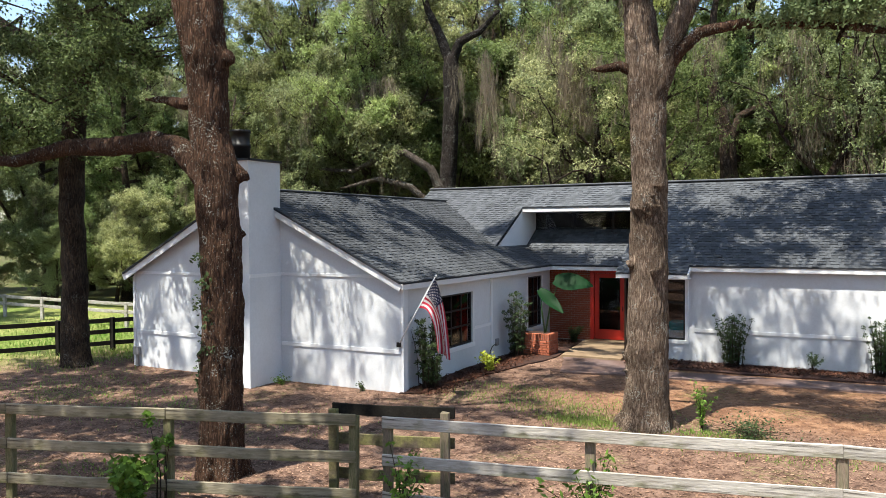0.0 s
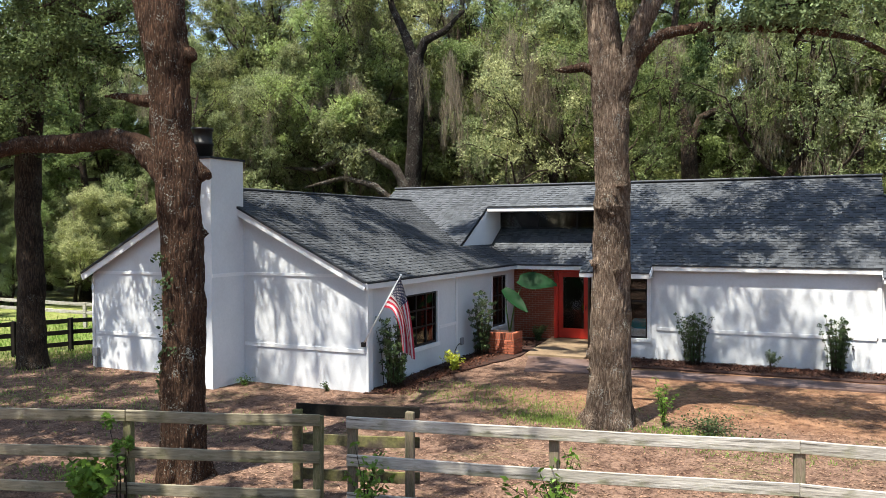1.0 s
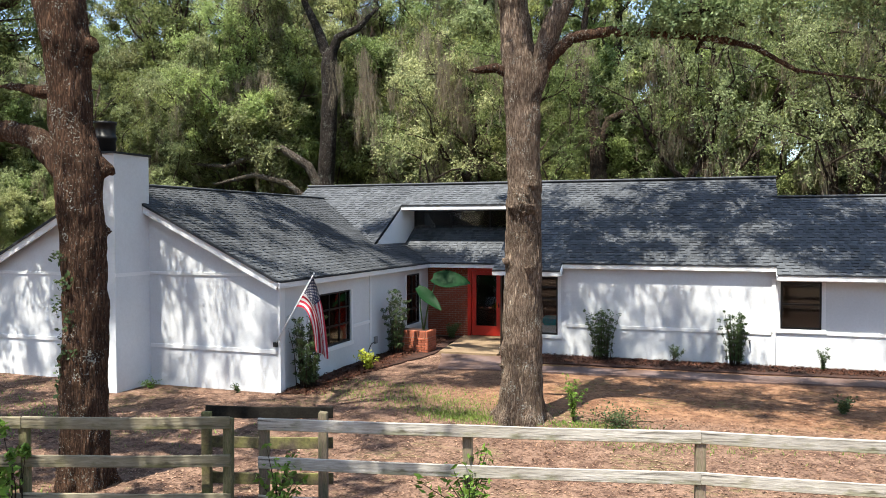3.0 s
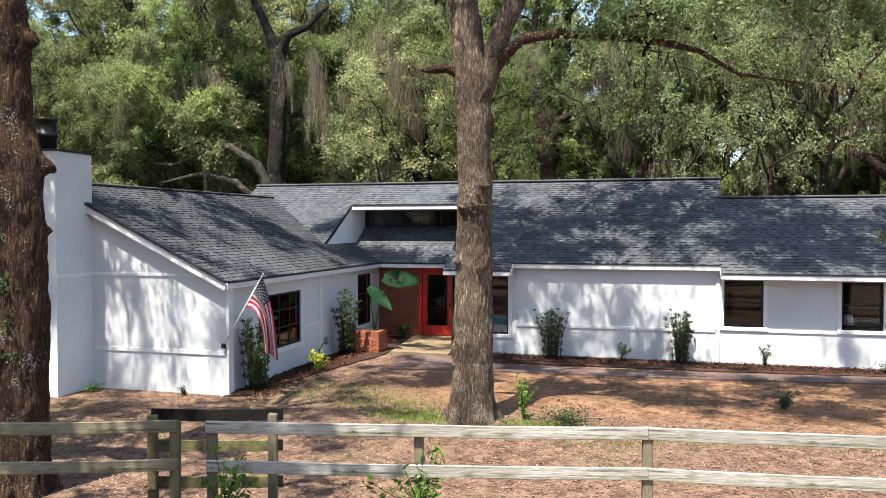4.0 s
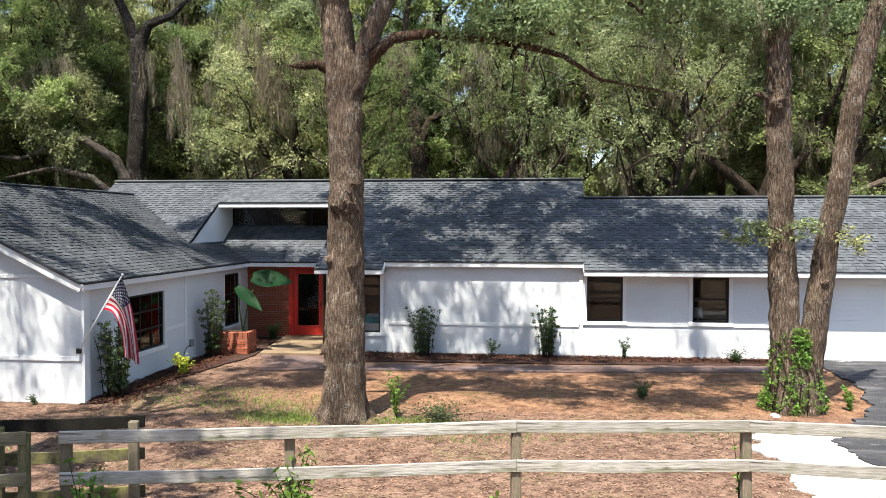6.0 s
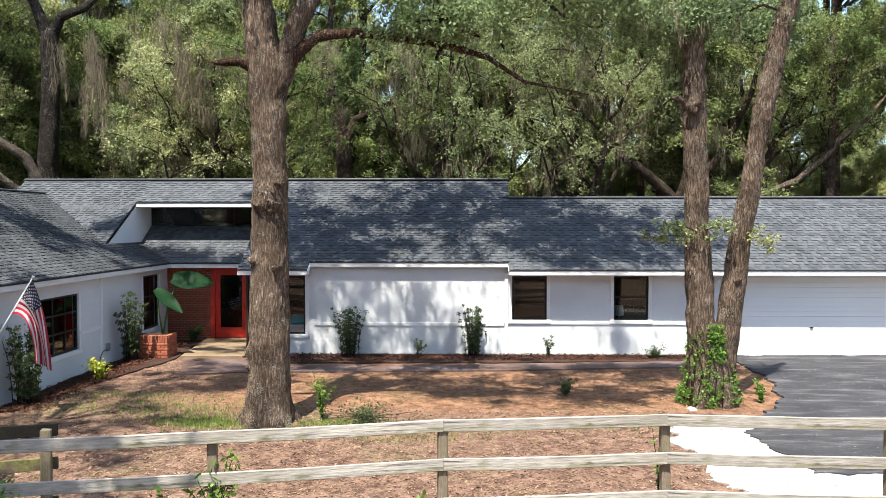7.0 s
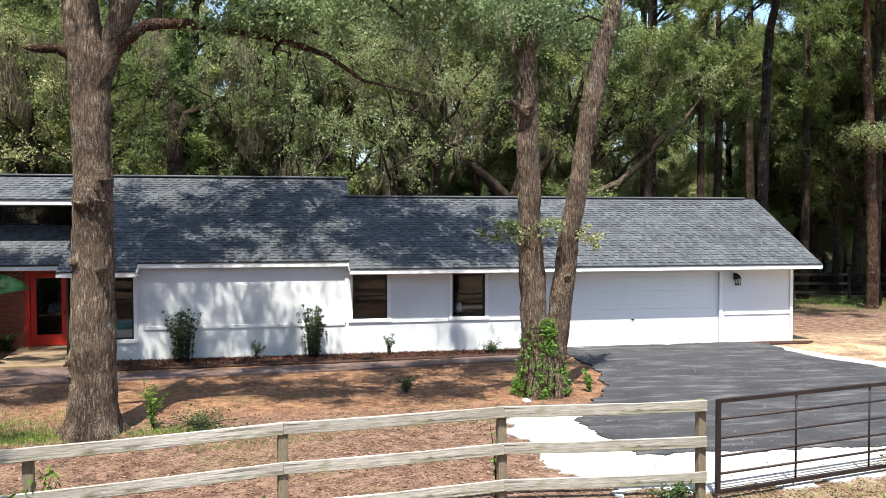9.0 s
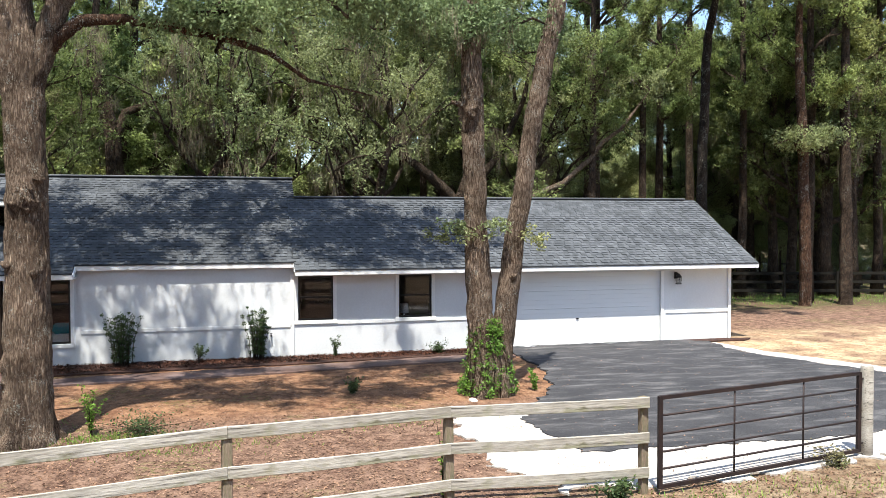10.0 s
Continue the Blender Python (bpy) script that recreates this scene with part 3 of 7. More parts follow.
roof_garage = roof_plane("roof", [mainp(1.36, MAIN_Y), mainp(15.5, MAIN_Y), mainp(15.5, RIDGE_LO), mainp(1.36, RIDGE_LO)])
roof_wing = roof_plane("roof", [wingp(WING_X, RAKE_Y), wingp(WING_X, 24.6), wingp(WING_X - 1.3, 26.2), wingp(WING_RIDGE, 26.2), wingp(WING_RIDGE, RAKE_Y)])
roof_wing_far = roof_plane("roof", [wingp(WING_RIDGE, RAKE_Y), wingp(WING_RIDGE, 30), wingp(-17.55, 30), wingp(-17.55, RAKE_Y)])
roof_porch = roof_plane("roof", [(-10.3, PORCH_Y, PORCH_Z), (-5.85, PORCH_Y, PORCH_Z), (-5.85, 26.25, porch_z(26.25)), (-10.3, 26.25, porch_z(26.25))])
back_s = 0.56
roof_back = roof_plane("roof", [(-14.37, RIDGE_HI, zr_hi), (1.6, RIDGE_HI, zr_hi), (1.6, 31, zr_hi - back_s * 4.7), (-14.37, 31, zr_hi - back_s * 4.7)])
roof_back_low = roof_plane("roof", [(1.36, RIDGE_LO, zr_lo), (15.5, RIDGE_LO, zr_lo), (15.5, 28.8, zr_lo - back_s * 3.65), (1.36, 28.8, zr_lo - back_s * 3.65)])

# ridge caps
for a, c in (((-14.4, RIDGE_HI, zr_hi + 0.02), (1.62, RIDGE_HI, zr_hi + 0.02)), ((1.58, RIDGE_LO, zr_lo + 0.02), (15.1, RIDGE_LO, zr_lo + 0.02)),
             ((WING_RIDGE, 15.3, wing_z(WING_RIDGE) + 0.02), (WING_RIDGE, 25.9, wing_z(WING_RIDGE) + 0.02))):
    bm = bmesh.new()
    beam(bm, a, c, 0.22, 0.06)
    soften(bm, 0.02)
    part("ridge_cap", bm, SHINGLE, house, "dark grey ridge cap shingles")

# walls of the long front
W_T = 0.15


def pierced(cols, rows, holes, at):
    """A wall as a grid of cells with openings; at(u, v, side) gives a corner."""
    us = sorted({*cols, *(h[0] for h in holes), *(h[1] for h in holes)})
    vs = sorted({*rows, *(h[2] for h in holes), *(h[3] for h in holes)})
    bm = bmesh.new()
    made = {}

    def vert(i, j, s):
        if (i, j, s) not in made:
            made[i, j, s] = bm.verts.new(at(us[i], vs[j], s))
        return made[i, j, s]

    def solid(i, j):
        if not (0 <= i < len(us) - 1 and 0 <= j < len(vs) - 1):
            return False
        u, v = (us[i] + us[i + 1]) / 2, (vs[j] + vs[j + 1]) / 2
        return not any(h[0] < u < h[1] and h[2] < v < h[3] for h in holes)

    for i in range(len(us) - 1):
        for j in range(len(vs) - 1):
            if solid(i, j):
                for s in (0, 1):
                    bm.faces.new([vert(a, b, s) for a, b in ((i, j), (i + 1, j), (i + 1, j + 1), (i, j + 1))])
                for di, dj, e in ((-1, 0, ((i, j), (i, j + 1))), (1, 0, ((i + 1, j), (i + 1, j + 1))), (0, -1, ((i, j), (i + 1, j))), (0, 1, ((i, j + 1), (i + 1, j + 1)))):
                    if not solid(i + di, j + dj):
                        bm.faces.new((vert(*e[0], 0), vert(*e[1], 0), vert(*e[1], 1), vert(*e[0], 1)))
    bmesh.ops.recalc_face_normals(bm, faces=bm.faces[:])
    return bm


def wall_x(name, x0, x1, y0, y1, z0, z1, holes=()):
    """A wall along x with rectangular openings (x0, x1, z0, z1) cut through."""
    return part(name, pierced((x0, x1), (z0, z1), holes, lambda u, v, s: (u, y1 if s else y0, v)), WHITE, house, "white painted wall")


WIN_0 = (-5.3, -4.25, 0.57, 2.2)
WIN_A = (1.48, 2.44, 0.98, 2.19)
WIN_B = (4.28, 5.23, 0.98, 2.19)
GARAGE = (7.6, 12.45, 0.0, 2.15)
wall_x("wall", -5.8, -4.07, FACADE, FACADE + W_T, -0.1, 2.62, [WIN_0])
wall_x("wall", -4.07, 1.36, FACADE - 0.02, FACADE + W_T, -0.1, 2.60)
wall_x("wall", 1.36, 14.85, FACADE, FACADE + W_T, -0.1, 2.60, [WIN_A, WIN_B, GARAGE])
# side, back and gable ends
for x0, x1, yb, yr, zr in ((14.7, 14.85, 28.4, RIDGE_LO, zr_lo), (1.2, 1.36, 30.6, RIDGE_HI, zr_hi)):
    bm = bmesh.new()
    f0 = FACADE + W_T
    hull(bm, [(x1, f0, -0.1), (x1, yb, -0.1), (x1, yb, zr - back_s * (yb - yr) - 0.13), (x1, yr, zr - 0.13), (x1, f0, main_z(f0) - 0.13)], (x0 - x1, 0, 0))
    part("wall", bm, WHITE, house)
bm = bmesh.new()
box(bm, -17.2, 1.2, 30.6, 30.75, -0.1, 2.5)
part("wall", bm, WHITE, house)
bm = bmesh.new()
box(bm, 1.36, 14.7, 28.4, 28.55, -0.1, 2.5)
part("wall", bm, WHITE, house)
bm = bmesh.new()
box(bm, -17.3, -17.15, GABLE_Y + 0.15, 30.6, -0.1, 2.45)
part("wall", bm, WHITE, house)
# gable front of the wing
bm = bmesh.new()
gable = [(-17.36, -0.1), (-8.95, -0.1), (-8.95, wing_z(-8.95) - 0.12), (WING_RIDGE, wing_z(WING_RIDGE) - 0.12), (-17.36, wing_z(-17.36) - 0.12)]
hull(bm, [(x, GABLE_Y, z) for x, z in gable], (0, 0.15, 0))
part("wall", bm, WHITE, house, "white painted gable wall with batten trim")
# wing side wall with its openings
WIN_W = (16.6, 18.85, 0.63, 1.97)
WIN_N = (22.75, 23.95, 0.55, 2.12)
part("wall", pierced((GABLE_Y + 0.15, 24.7), (-0.1, 2.5), (WIN_W, WIN_N), lambda u, v, s: (-9.25 if s else -9.1, u, v)), WHITE, house, "white painted wall in the shade of the eave")
# porch: brick back wall, white return wall, soffit
bm = bmesh.new()
box(bm, -9.1, -7.72, 24.72, 24.9, 0, 2.45)
brick_wall = part("brick_wall", bm, MORTAR, house, "red brick entry wall")
bm = bmesh.new()
box(bm, -5.8, -5.65, FACADE + W_T, 24.9, -0.05, 2.4)
part("wall", bm, WHITE, house)
bm = bmesh.new()
box(bm, -9.1, -5.65, PORCH_Y + 0.1, 24.9, 2.29, 2.33)
part("soffit", bm, TRIM, house)
# boards under the eaves
for a, c in (((-4.09, 21.83, main_z(21.86) - 0.095), (1.37, 21.83, main_z(21.86) - 0.095)), ((1.37, 21.47, MAIN_Z - 0.09), (15.5, 21.47, MAIN_Z - 0.09)),
             ((REC_R, 21.47, MAIN_Z - 0.09), (-4.09, 21.47, MAIN_Z - 0.09)), ((WING_X, PORCH_Y - 0.03, PORCH_Z - 0.09), (-5.9, PORCH_Y - 0.03, PORCH_Z - 0.09)),
             ((WING_X + 0.03, RAKE_Y, WING_Z - 0.09), (WING_X + 0.03, PORCH_Y, WING_Z - 0.09)),
             ((REC_L, REC_TOP - 0.03, main_z(REC_TOP) - 0.10), (REC_R, REC_TOP - 0.03, main_z(REC_TOP) - 0.10))):
    bm = bmesh.new()
    beam(bm, a, c, 0.035, 0.13)
    soften(bm, 0.004)
    part("fascia", bm, TRIM, house, "white fascia board")
    off = Vector((0, -0.022, 0.072)) if a[1] == c[1] else Vector((0.022, 0, 0.072))
    bm = bmesh.new()
    beam(bm, Vector(a) + off, Vector(c) + off, 0.02, 0.036)
    part("drip_edge", bm, EDGE, house, "dark metal drip edge")
# returns where the eave steps down
for x in (-4.09, 1.37):
    bm = bmesh.new()
    beam(bm, (x, 21.47, MAIN_Z - 0.1), (x, 21.9, main_z(21.9) - 0.1), 0.035, 0.13)
    part("fascia", bm, TRIM, house)
# rake boards of the gables
for xs in ((WING_X, WING_RIDGE), (-17.55, WING_RIDGE)):
    bm = bmesh.new()
    beam(bm, (xs[0], RAKE_Y + 0.0, wing_z(xs[0]) - 0.11), (xs[1], RAKE_Y + 0.0, wing_z(xs[1]) - 0.11), 0.04, 0.16)
    part("rake_board", bm, TRIM, house, "white rake board")
    bm = bmesh.new()
    beam(bm, (xs[0], RAKE_Y - 0.03, wing_z(xs[0]) + 0.0), (xs[1], RAKE_Y - 0.03, wing_z(xs[1]) + 0.0), 0.05, 0.05)
    part("drip_edge", bm, EDGE, house)
bm = bmesh.new()
beam(bm, (15.5, MAIN_Y, MAIN_Z - 0.11), (15.5, RIDGE_LO, zr_lo - 0.11), 0.04, 0.14)
part("rake_board", bm, TRIM, house)
# soffits
for s in ((REC_R, -4.09, 21.5, FACADE, MAIN_Z), (1.37, 15.48, 21.5, FACADE, MAIN_Z), (-9.1, WING_X + 0.01, GABLE_Y, PORCH_Y, WING_Z), (14.85, 15.48, FACADE, 28, MAIN_Z)):
    bm = bmesh.new()
    box(bm, s[0], s[1], s[2], s[3], s[4] - 0.15, s[4] - 0.13)
    part("soffit", bm, TRIM, house, "white soffit")
# clerestory: cheeks, soffit, dark glazing
CLER_Y = 26.15
bm = bmesh.new()
hull(bm, [(REC_L, 22.6, 2.9), (REC_L, CLER_Y, 2.9), (REC_L, CLER_Y, main_z(CLER_Y) - 0.12), (REC_L, 22.6, main_z(22.6) - 0.03)], (-0.06, 0, 0))
part("cheek_wall", bm, TRIM, house, "white cheek wall beside the clerestory")
bm = bmesh.new()
hull(bm, [(REC_R, 22.2, 2.5), (REC_R, CLER_Y, 2.5), (REC_R, CLER_Y, main_z(CLER_Y) - 0.12), (REC_R, 22.2, main_z(22.2) - 0.12)], (0.06, 0, 0))
part("cheek_wall", bm, TRIM, house, "white cheek wall beside the clerestory")
bm = bmesh.new()
box(bm, REC_L, REC_R, REC_TOP, CLER_Y, main_z(REC_TOP) - 0.17, main_z(REC_TOP) - 0.15)
part("soffit", bm, TRIM, house)


# ---- windows, doors and trim of the house ----
def window_x(x0, x1, z0, z1, y, rails=(0.5,), mullions=(), sill=True, trim=True):
    """A window in a wall along x: frame, bars, panes, white surround and sill."""
    w = new("window")
    w.parent = house
    tagged(w, label="dark framed window in a white surround")
    f = 0.05
    bm = bmesh.new()
    for a in ((x0, x1, z0, z0 + f), (x0, x1, z1 - f, z1), (x0, x0 + f, z0 + f, z1 - f), (x1 - f, x1, z0 + f, z1 - f)):
        box(bm, a[0], a[1], y + 0.035, y + 0.10, a[2], a[3])
    part("frame", bm, BLACK, w, "black window frame")
    for r in rails:
        z = z0 + (z1 - z0) * r
        bm = bmesh.new()
        box(bm, x0 + f, x1 - f, y + 0.045, y + 0.09, z - 0.022, z + 0.022)
        part("bar", bm, BLACK, w)
    for r in mullions:
        x = x0 + (x1 - x0) * r
        bm = bmesh.new()
        box(bm, x - 0.02, x + 0.02, y + 0.045, y + 0.09, z0 + f, z1 - f)
        part("bar", bm, BLACK, w)
    bm = bmesh.new()
    box(bm, x0 + f, x1 - f, y + 0.062, y + 0.068, z0 + f, z1 - f)
    p = part("pane", bm, GLASS, w, "dark reflecting glass")
    p.visible_shadow = False
    if trim:
        for a in ((x0 - 0.09, x0, z0, z1), (x1, x1 + 0.09, z0, z1)):
            bm = bmesh.new()
            box(bm, a[0], a[1], y - 0.022, y, a[2], a[3])
            part("casing", bm, TRIM, w)
    if sill:
        bm = bmesh.new()
        box(bm, x0 - 0.11, x1 + 0.11, y - 0.04, y, z0 - 0.1, z0)
        soften(bm, 0.006)
        part("sill", bm, TRIM, w, "white window sill")
    # room behind, its dimness put into the wall colour
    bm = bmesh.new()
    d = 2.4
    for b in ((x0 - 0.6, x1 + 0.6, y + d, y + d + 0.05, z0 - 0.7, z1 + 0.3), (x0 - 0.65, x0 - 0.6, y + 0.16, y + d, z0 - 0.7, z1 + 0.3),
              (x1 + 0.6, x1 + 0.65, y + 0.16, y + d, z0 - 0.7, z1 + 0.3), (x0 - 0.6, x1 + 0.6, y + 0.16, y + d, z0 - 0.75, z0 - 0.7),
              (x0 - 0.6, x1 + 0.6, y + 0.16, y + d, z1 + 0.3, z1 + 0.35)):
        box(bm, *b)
    part("room", bm, ROOM, w, "room box behind the glass, dimness in its dark colour")
    return w


# Room walls coloured dark in place of missing indoor light.
ROOM = mat("room_wall_darkened", (0.055, 0.036, 0.026), 0.9, var=0.15, scale=1.0)
window_x(*WIN_A, FACADE, rails=(0.52,))
window_x(*WIN_B, FACADE, rails=(0.52,))
window_x(*WIN_0, FACADE, rails=(0.62, 0.82))


def window_y(y0, y1, z0, z1, x, rails=(0.5,), mullions=(0.5,)):
    """A window in a wall along y that faces +x."""
    w = new("window")
    w.parent = house
    tagged(w, label="black framed window with small panes")
    f = 0.05
    for a in ((y0, y1, z0, z0 + f), (y0, y1, z1 - f, z1), (y0, y0 + f, z0 + f, z1 - f), (y1 - f, y1, z0 + f, z1 - f)):
        bm = bmesh.new()
        box(bm, x - 0.10, x - 0.03, a[0], a[1], a[2], a[3])
        part("frame", bm, BLACK, w)
    for r in rails:
        z = z0 + (z1 - z0) * r
        bm = bmesh.new()
        box(bm, x - 0.09, x - 0.04, y0 + f, y1 - f, z - 0.02, z + 0.02)
        part("bar", bm, BLACK, w)
    for r in mullions:
        y = y0 + (y1 - y0) * r
        bm = bmesh.new()
        box(bm, x - 0.092, x - 0.038, y - 0.02, y + 0.02, z0 + f, z1 - f)
        part("bar", bm, BLACK, w)
    bm = bmesh.new()
    box(bm, x - 0.068, x - 0.062, y0 + f, y1 - f, z0 + f, z1 - f)
    p = part("pane", bm, GLASS, w, "dark reflecting glass")
    p.visible_shadow = False
    bm = bmesh.new()
    box(bm, x, x + 0.045, y0 - 0.1, y1 + 0.1, z0 - 0.1, z0)
    soften(bm, 0.006)
    part("sill", bm, TRIM, w)
    for a in ((y0 - 0.08, y0), (y1, y1 + 0.08)):
        bm = bmesh.new()
        box(bm, x, x + 0.022, a[0], a[1], z0, z1)
        part("casing", bm, TRIM, w)
    # room box, dark by its colour
    bm = bmesh.new()
    box(bm, x - 2.2, x - 2.1, y0 - 0.5, y1 + 0.5, z0 - 0.6, z1 + 0.3)
    box(bm, x - 2.1, x - 0.16, y0 - 0.55, y0 - 0.5, z0 - 0.6, z1 + 0.3)
    box(bm, x - 2.1, x - 0.16, y1 + 0.5, y1 + 0.55, z0 - 0.6, z1 + 0.3)
    box(bm, x - 2.1, x - 0.16, y0 - 0.5, y1 + 0.5, z0 - 0.65, z0 - 0.6)
    box(bm, x - 2.1, x - 0.16, y0 - 0.5, y1 + 0.5, z1 + 0.3, z1 + 0.35)
    part("room", bm, ROOM, w, "room box behind the glass, dimness in its dark colour")


window_y(*WIN_W, -9.1, rails=(0.36, 0.68), mullions=(0.25, 0.5, 0.75))
window_y(*WIN_N, -9.1, rails=(0.3, 0.6), mullions=(0.5,))

# clerestory glazing, three panes
cler = new("window")
cler.parent = house
tagged(cler, label="long dark clerestory window under the roof")
cz0, cz1 = 3.3, main_z(REC_TOP) - 0.17
for i in range(3):
    xa, xb = REC_L + i * 1.38, REC_L + (i + 1) * 1.38
    bm = bmesh.new()
    box(bm, xa + 0.03, xb - 0.03, CLER_Y - 0.02, CLER_Y - 0.012, cz0, cz1)
    p = part("pane", bm, GLASS, cler)
    p.visible_shadow = False
    bm = bmesh.new()
    box(bm, xb - 0.03, xb + 0.03, CLER_Y - 0.05, CLER_Y + 0.02, cz0, cz1)
    part("bar", bm, BLACK, cler)
# added near-black box that makes the clerestory look unlit inside
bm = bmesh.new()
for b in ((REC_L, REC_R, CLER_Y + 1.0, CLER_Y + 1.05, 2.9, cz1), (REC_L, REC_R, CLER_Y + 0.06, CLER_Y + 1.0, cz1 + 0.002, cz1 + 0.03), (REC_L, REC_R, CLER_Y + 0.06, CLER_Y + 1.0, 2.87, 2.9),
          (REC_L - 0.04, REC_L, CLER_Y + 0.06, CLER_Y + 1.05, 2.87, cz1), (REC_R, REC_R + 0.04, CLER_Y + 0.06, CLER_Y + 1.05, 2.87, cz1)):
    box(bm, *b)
part("room", bm, DIM, cler, "backing box behind the clerestory, darkness in its colour")

# red entry door: frame, leaf, glass
door = new("door")
door.parent = house
tagged(door, label="red painted entry door with tall glass pane")
DY = 24.72
bm = bmesh.new()
for a in ((-7.72, -7.60, 0.07, 2.3), (-6.60, -6.48, 0.07, 2.3), (-7.60, -6.60, 2.18, 2.3)):
    box(bm, a[0], a[1], DY - 0.06, DY + 0.1, a[2], a[3])
part("frame", bm, RED, door, "red door frame")
bm = bmesh.new()
for a in ((-7.59, -7.44, 0.09, 2.17), (-6.76, -6.61, 0.09, 2.17), (-7.44, -6.76, 0.09, 0.40), (-7.44, -6.76, 2.04, 2.17)):
    box(bm, a[0], a[1], DY - 0.02, DY + 0.03, a[2], a[3])
leaf = part("leaf", bm, RED, door, "red door leaf")
bm = bmesh.new()
box(bm, -7.44, -6.76, DY, DY + 0.008, 0.40, 2.04)
p = part("pane", bm, GLASS, door)
p.visible_shadow = False
bm = bmesh.new()
tube(bm, [(-6.68, DY - 0.07, 1.0), (-6.68, DY - 0.07, 1.16)], [0.012, 0.012], 8)
box(bm, -6.70, -6.66, DY - 0.07, DY - 0.02, 1.07, 1.09)
part("handle", bm, BLACK, door)
# near-black sheet that stands for the unlit hall
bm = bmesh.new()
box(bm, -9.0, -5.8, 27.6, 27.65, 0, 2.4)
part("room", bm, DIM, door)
bm = bmesh.new()
box(bm, -6.6, -5.8, DY - 0.05, DY, 0.07, 2.3)
part("side_panel", bm, RED, door, "red panel beside the door")

# garage door of horizontal panels
gdoor = new("garage_door")
gdoor.parent = house
tagged(gdoor, label="wide white panelled garage door")
GX0, GX1, _, GZ1 = GARAGE
for i in range(16):
    z0 = 0.02 + i * 0.1331
    bm = bmesh.new()
    box(bm, GX0, GX1, FACADE + 0.07, FACADE + 0.11, z0, z0 + (0.130 if i % 4 == 3 else 0.1322))
    soften(bm, 0.0015)
    part("panel", bm, GARAGE_WHITE, gdoor)
bm = bmesh.new()
box(bm, 9.68, 9.76, FACADE + 0.04, FACADE + 0.07, 0.76, 0.79)
part("handle", bm, BLACK, gdoor, "dark garage door handle")
for a in ((GX0 - 0.1, GX0, 0.0, GZ1), (GX1, GX1 + 0.1, 0.0, GZ1)):
    bm = bmesh.new()
    box(bm, a[0], a[1], FACADE - 0.025, FACADE, a[2], a[3])
    part("casing", bm, TRIM, gdoor)

# battens on the walls
def batten_x(x0, x1, z, y, h=0.09):
    bm = bmesh.new()
    box(bm, x0, x1, y - 0.025, y, z - h / 2, z + h / 2)
    soften(bm, 0.004)
    part("batten", bm, TRIM, house, "white batten across the wall")


batten_x(-4.0, 1.30, 0.86, FACADE - 0.02)
batten_x(2.56, 4.15, 0.90, FACADE)
batten_x(5.36, 7.48, 0.90, FACADE)
batten_x(12.62, 14.83, 0.90, FACADE)
batten_x(-12.32, -9.0, 0.90, GABLE_Y)
batten_x(-17.25, -13.65, 0.92, GABLE_Y)
batten_x(-12.32, -9.4, 2.56, GABLE_Y, 0.07)
batten_x(-17.2, -13.65, 2.50, GABLE_Y, 0.07)
for x in (1.32, 14.82):
    bm = bmesh.new()
    box(bm, x - 0.05, x + 0.05, FACADE - 0.045, FACADE - 0.02, 0.0, 2.25)
    part("corner_board", bm, TRIM, house)
bm = bmesh.new()
box(bm, -8.99, -8.93, GABLE_Y - 0.03, GABLE_Y + 0.17, 0, 2.32)
part("corner_board", bm, TRIM, house, "white corner board")
bm = bmesh.new()
box(bm, -17.38, -17.30, GABLE_Y - 0.025, GABLE_Y, 0, 2.4)
part("corner_board", bm, TRIM, house)
for y0, y1, z in ((18.95, 20.0, 1.0),):
    bm = bmesh.new()
    box(bm, -9.1, -9.075, y0, y1, z - 0.04, z + 0.04)
    part("batten", bm, TRIM, house)
bm = bmesh.new()
box(bm, -9.1, -9.07, 20.0, 20.1, 0.0, 2.3)
part("corner_board", bm, TRIM, house)

# chimney: tall box on the gable, dark cap and flue pipe
chim = new("chimney")
chim.parent = house
tagged(chim, label="tall white boxed chimney with dark cap")
bm = bmesh.new()
box(bm, -13.62, -12.36, 13.95, 15.06, -0.1, 5.2)
part("shaft", bm, WHITE, chim)
bm = bmesh.new()
box(bm, -13.66, -12.32, 13.91, 15.10, 5.2, 5.245)
part("cap", bm, EDGE, chim, "thin dark metal cap")
bm = bmesh.new()
tube(bm, [(-13.08, 14.5, 5.24), (-13.08, 14.5, 5.55), (-13.08, 14.5, 5.56), (-13.08, 14.5, 5.64), (-13.08, 14.5, 5.65), (-13.08, 14.5, 5.90), (-13.08, 14.5, 5.91), (-13.08, 14.5, 5.97)],
     [0.23, 0.23, 0.255, 0.255, 0.23, 0.23, 0.26, 0.25], 20)
part("flue", bm, BLACK, chim, "black metal flue pipe")
bm = bmesh.new()
box(bm, -12.36, -12.335, 13.95, 15.05, 2.52, 2.6)
part("batten", bm, TRIM, chim)

# electric box at the far gable corner
mbox = thing("meter_box", "small grey electric box on the wall corner", "electric box")
bm = bmesh.new()
box(bm, -17.3, -17.12, 14.92, 15.04, 0.30, 0.52)
soften(bm, 0.01)
part("case", bm, GREY, mbox)
bm = bmesh.new()
box(bm, -17.24, -17.18, 14.96, 15.02, -0.05, 0.3)
part("conduit", bm, GREY, mbox)

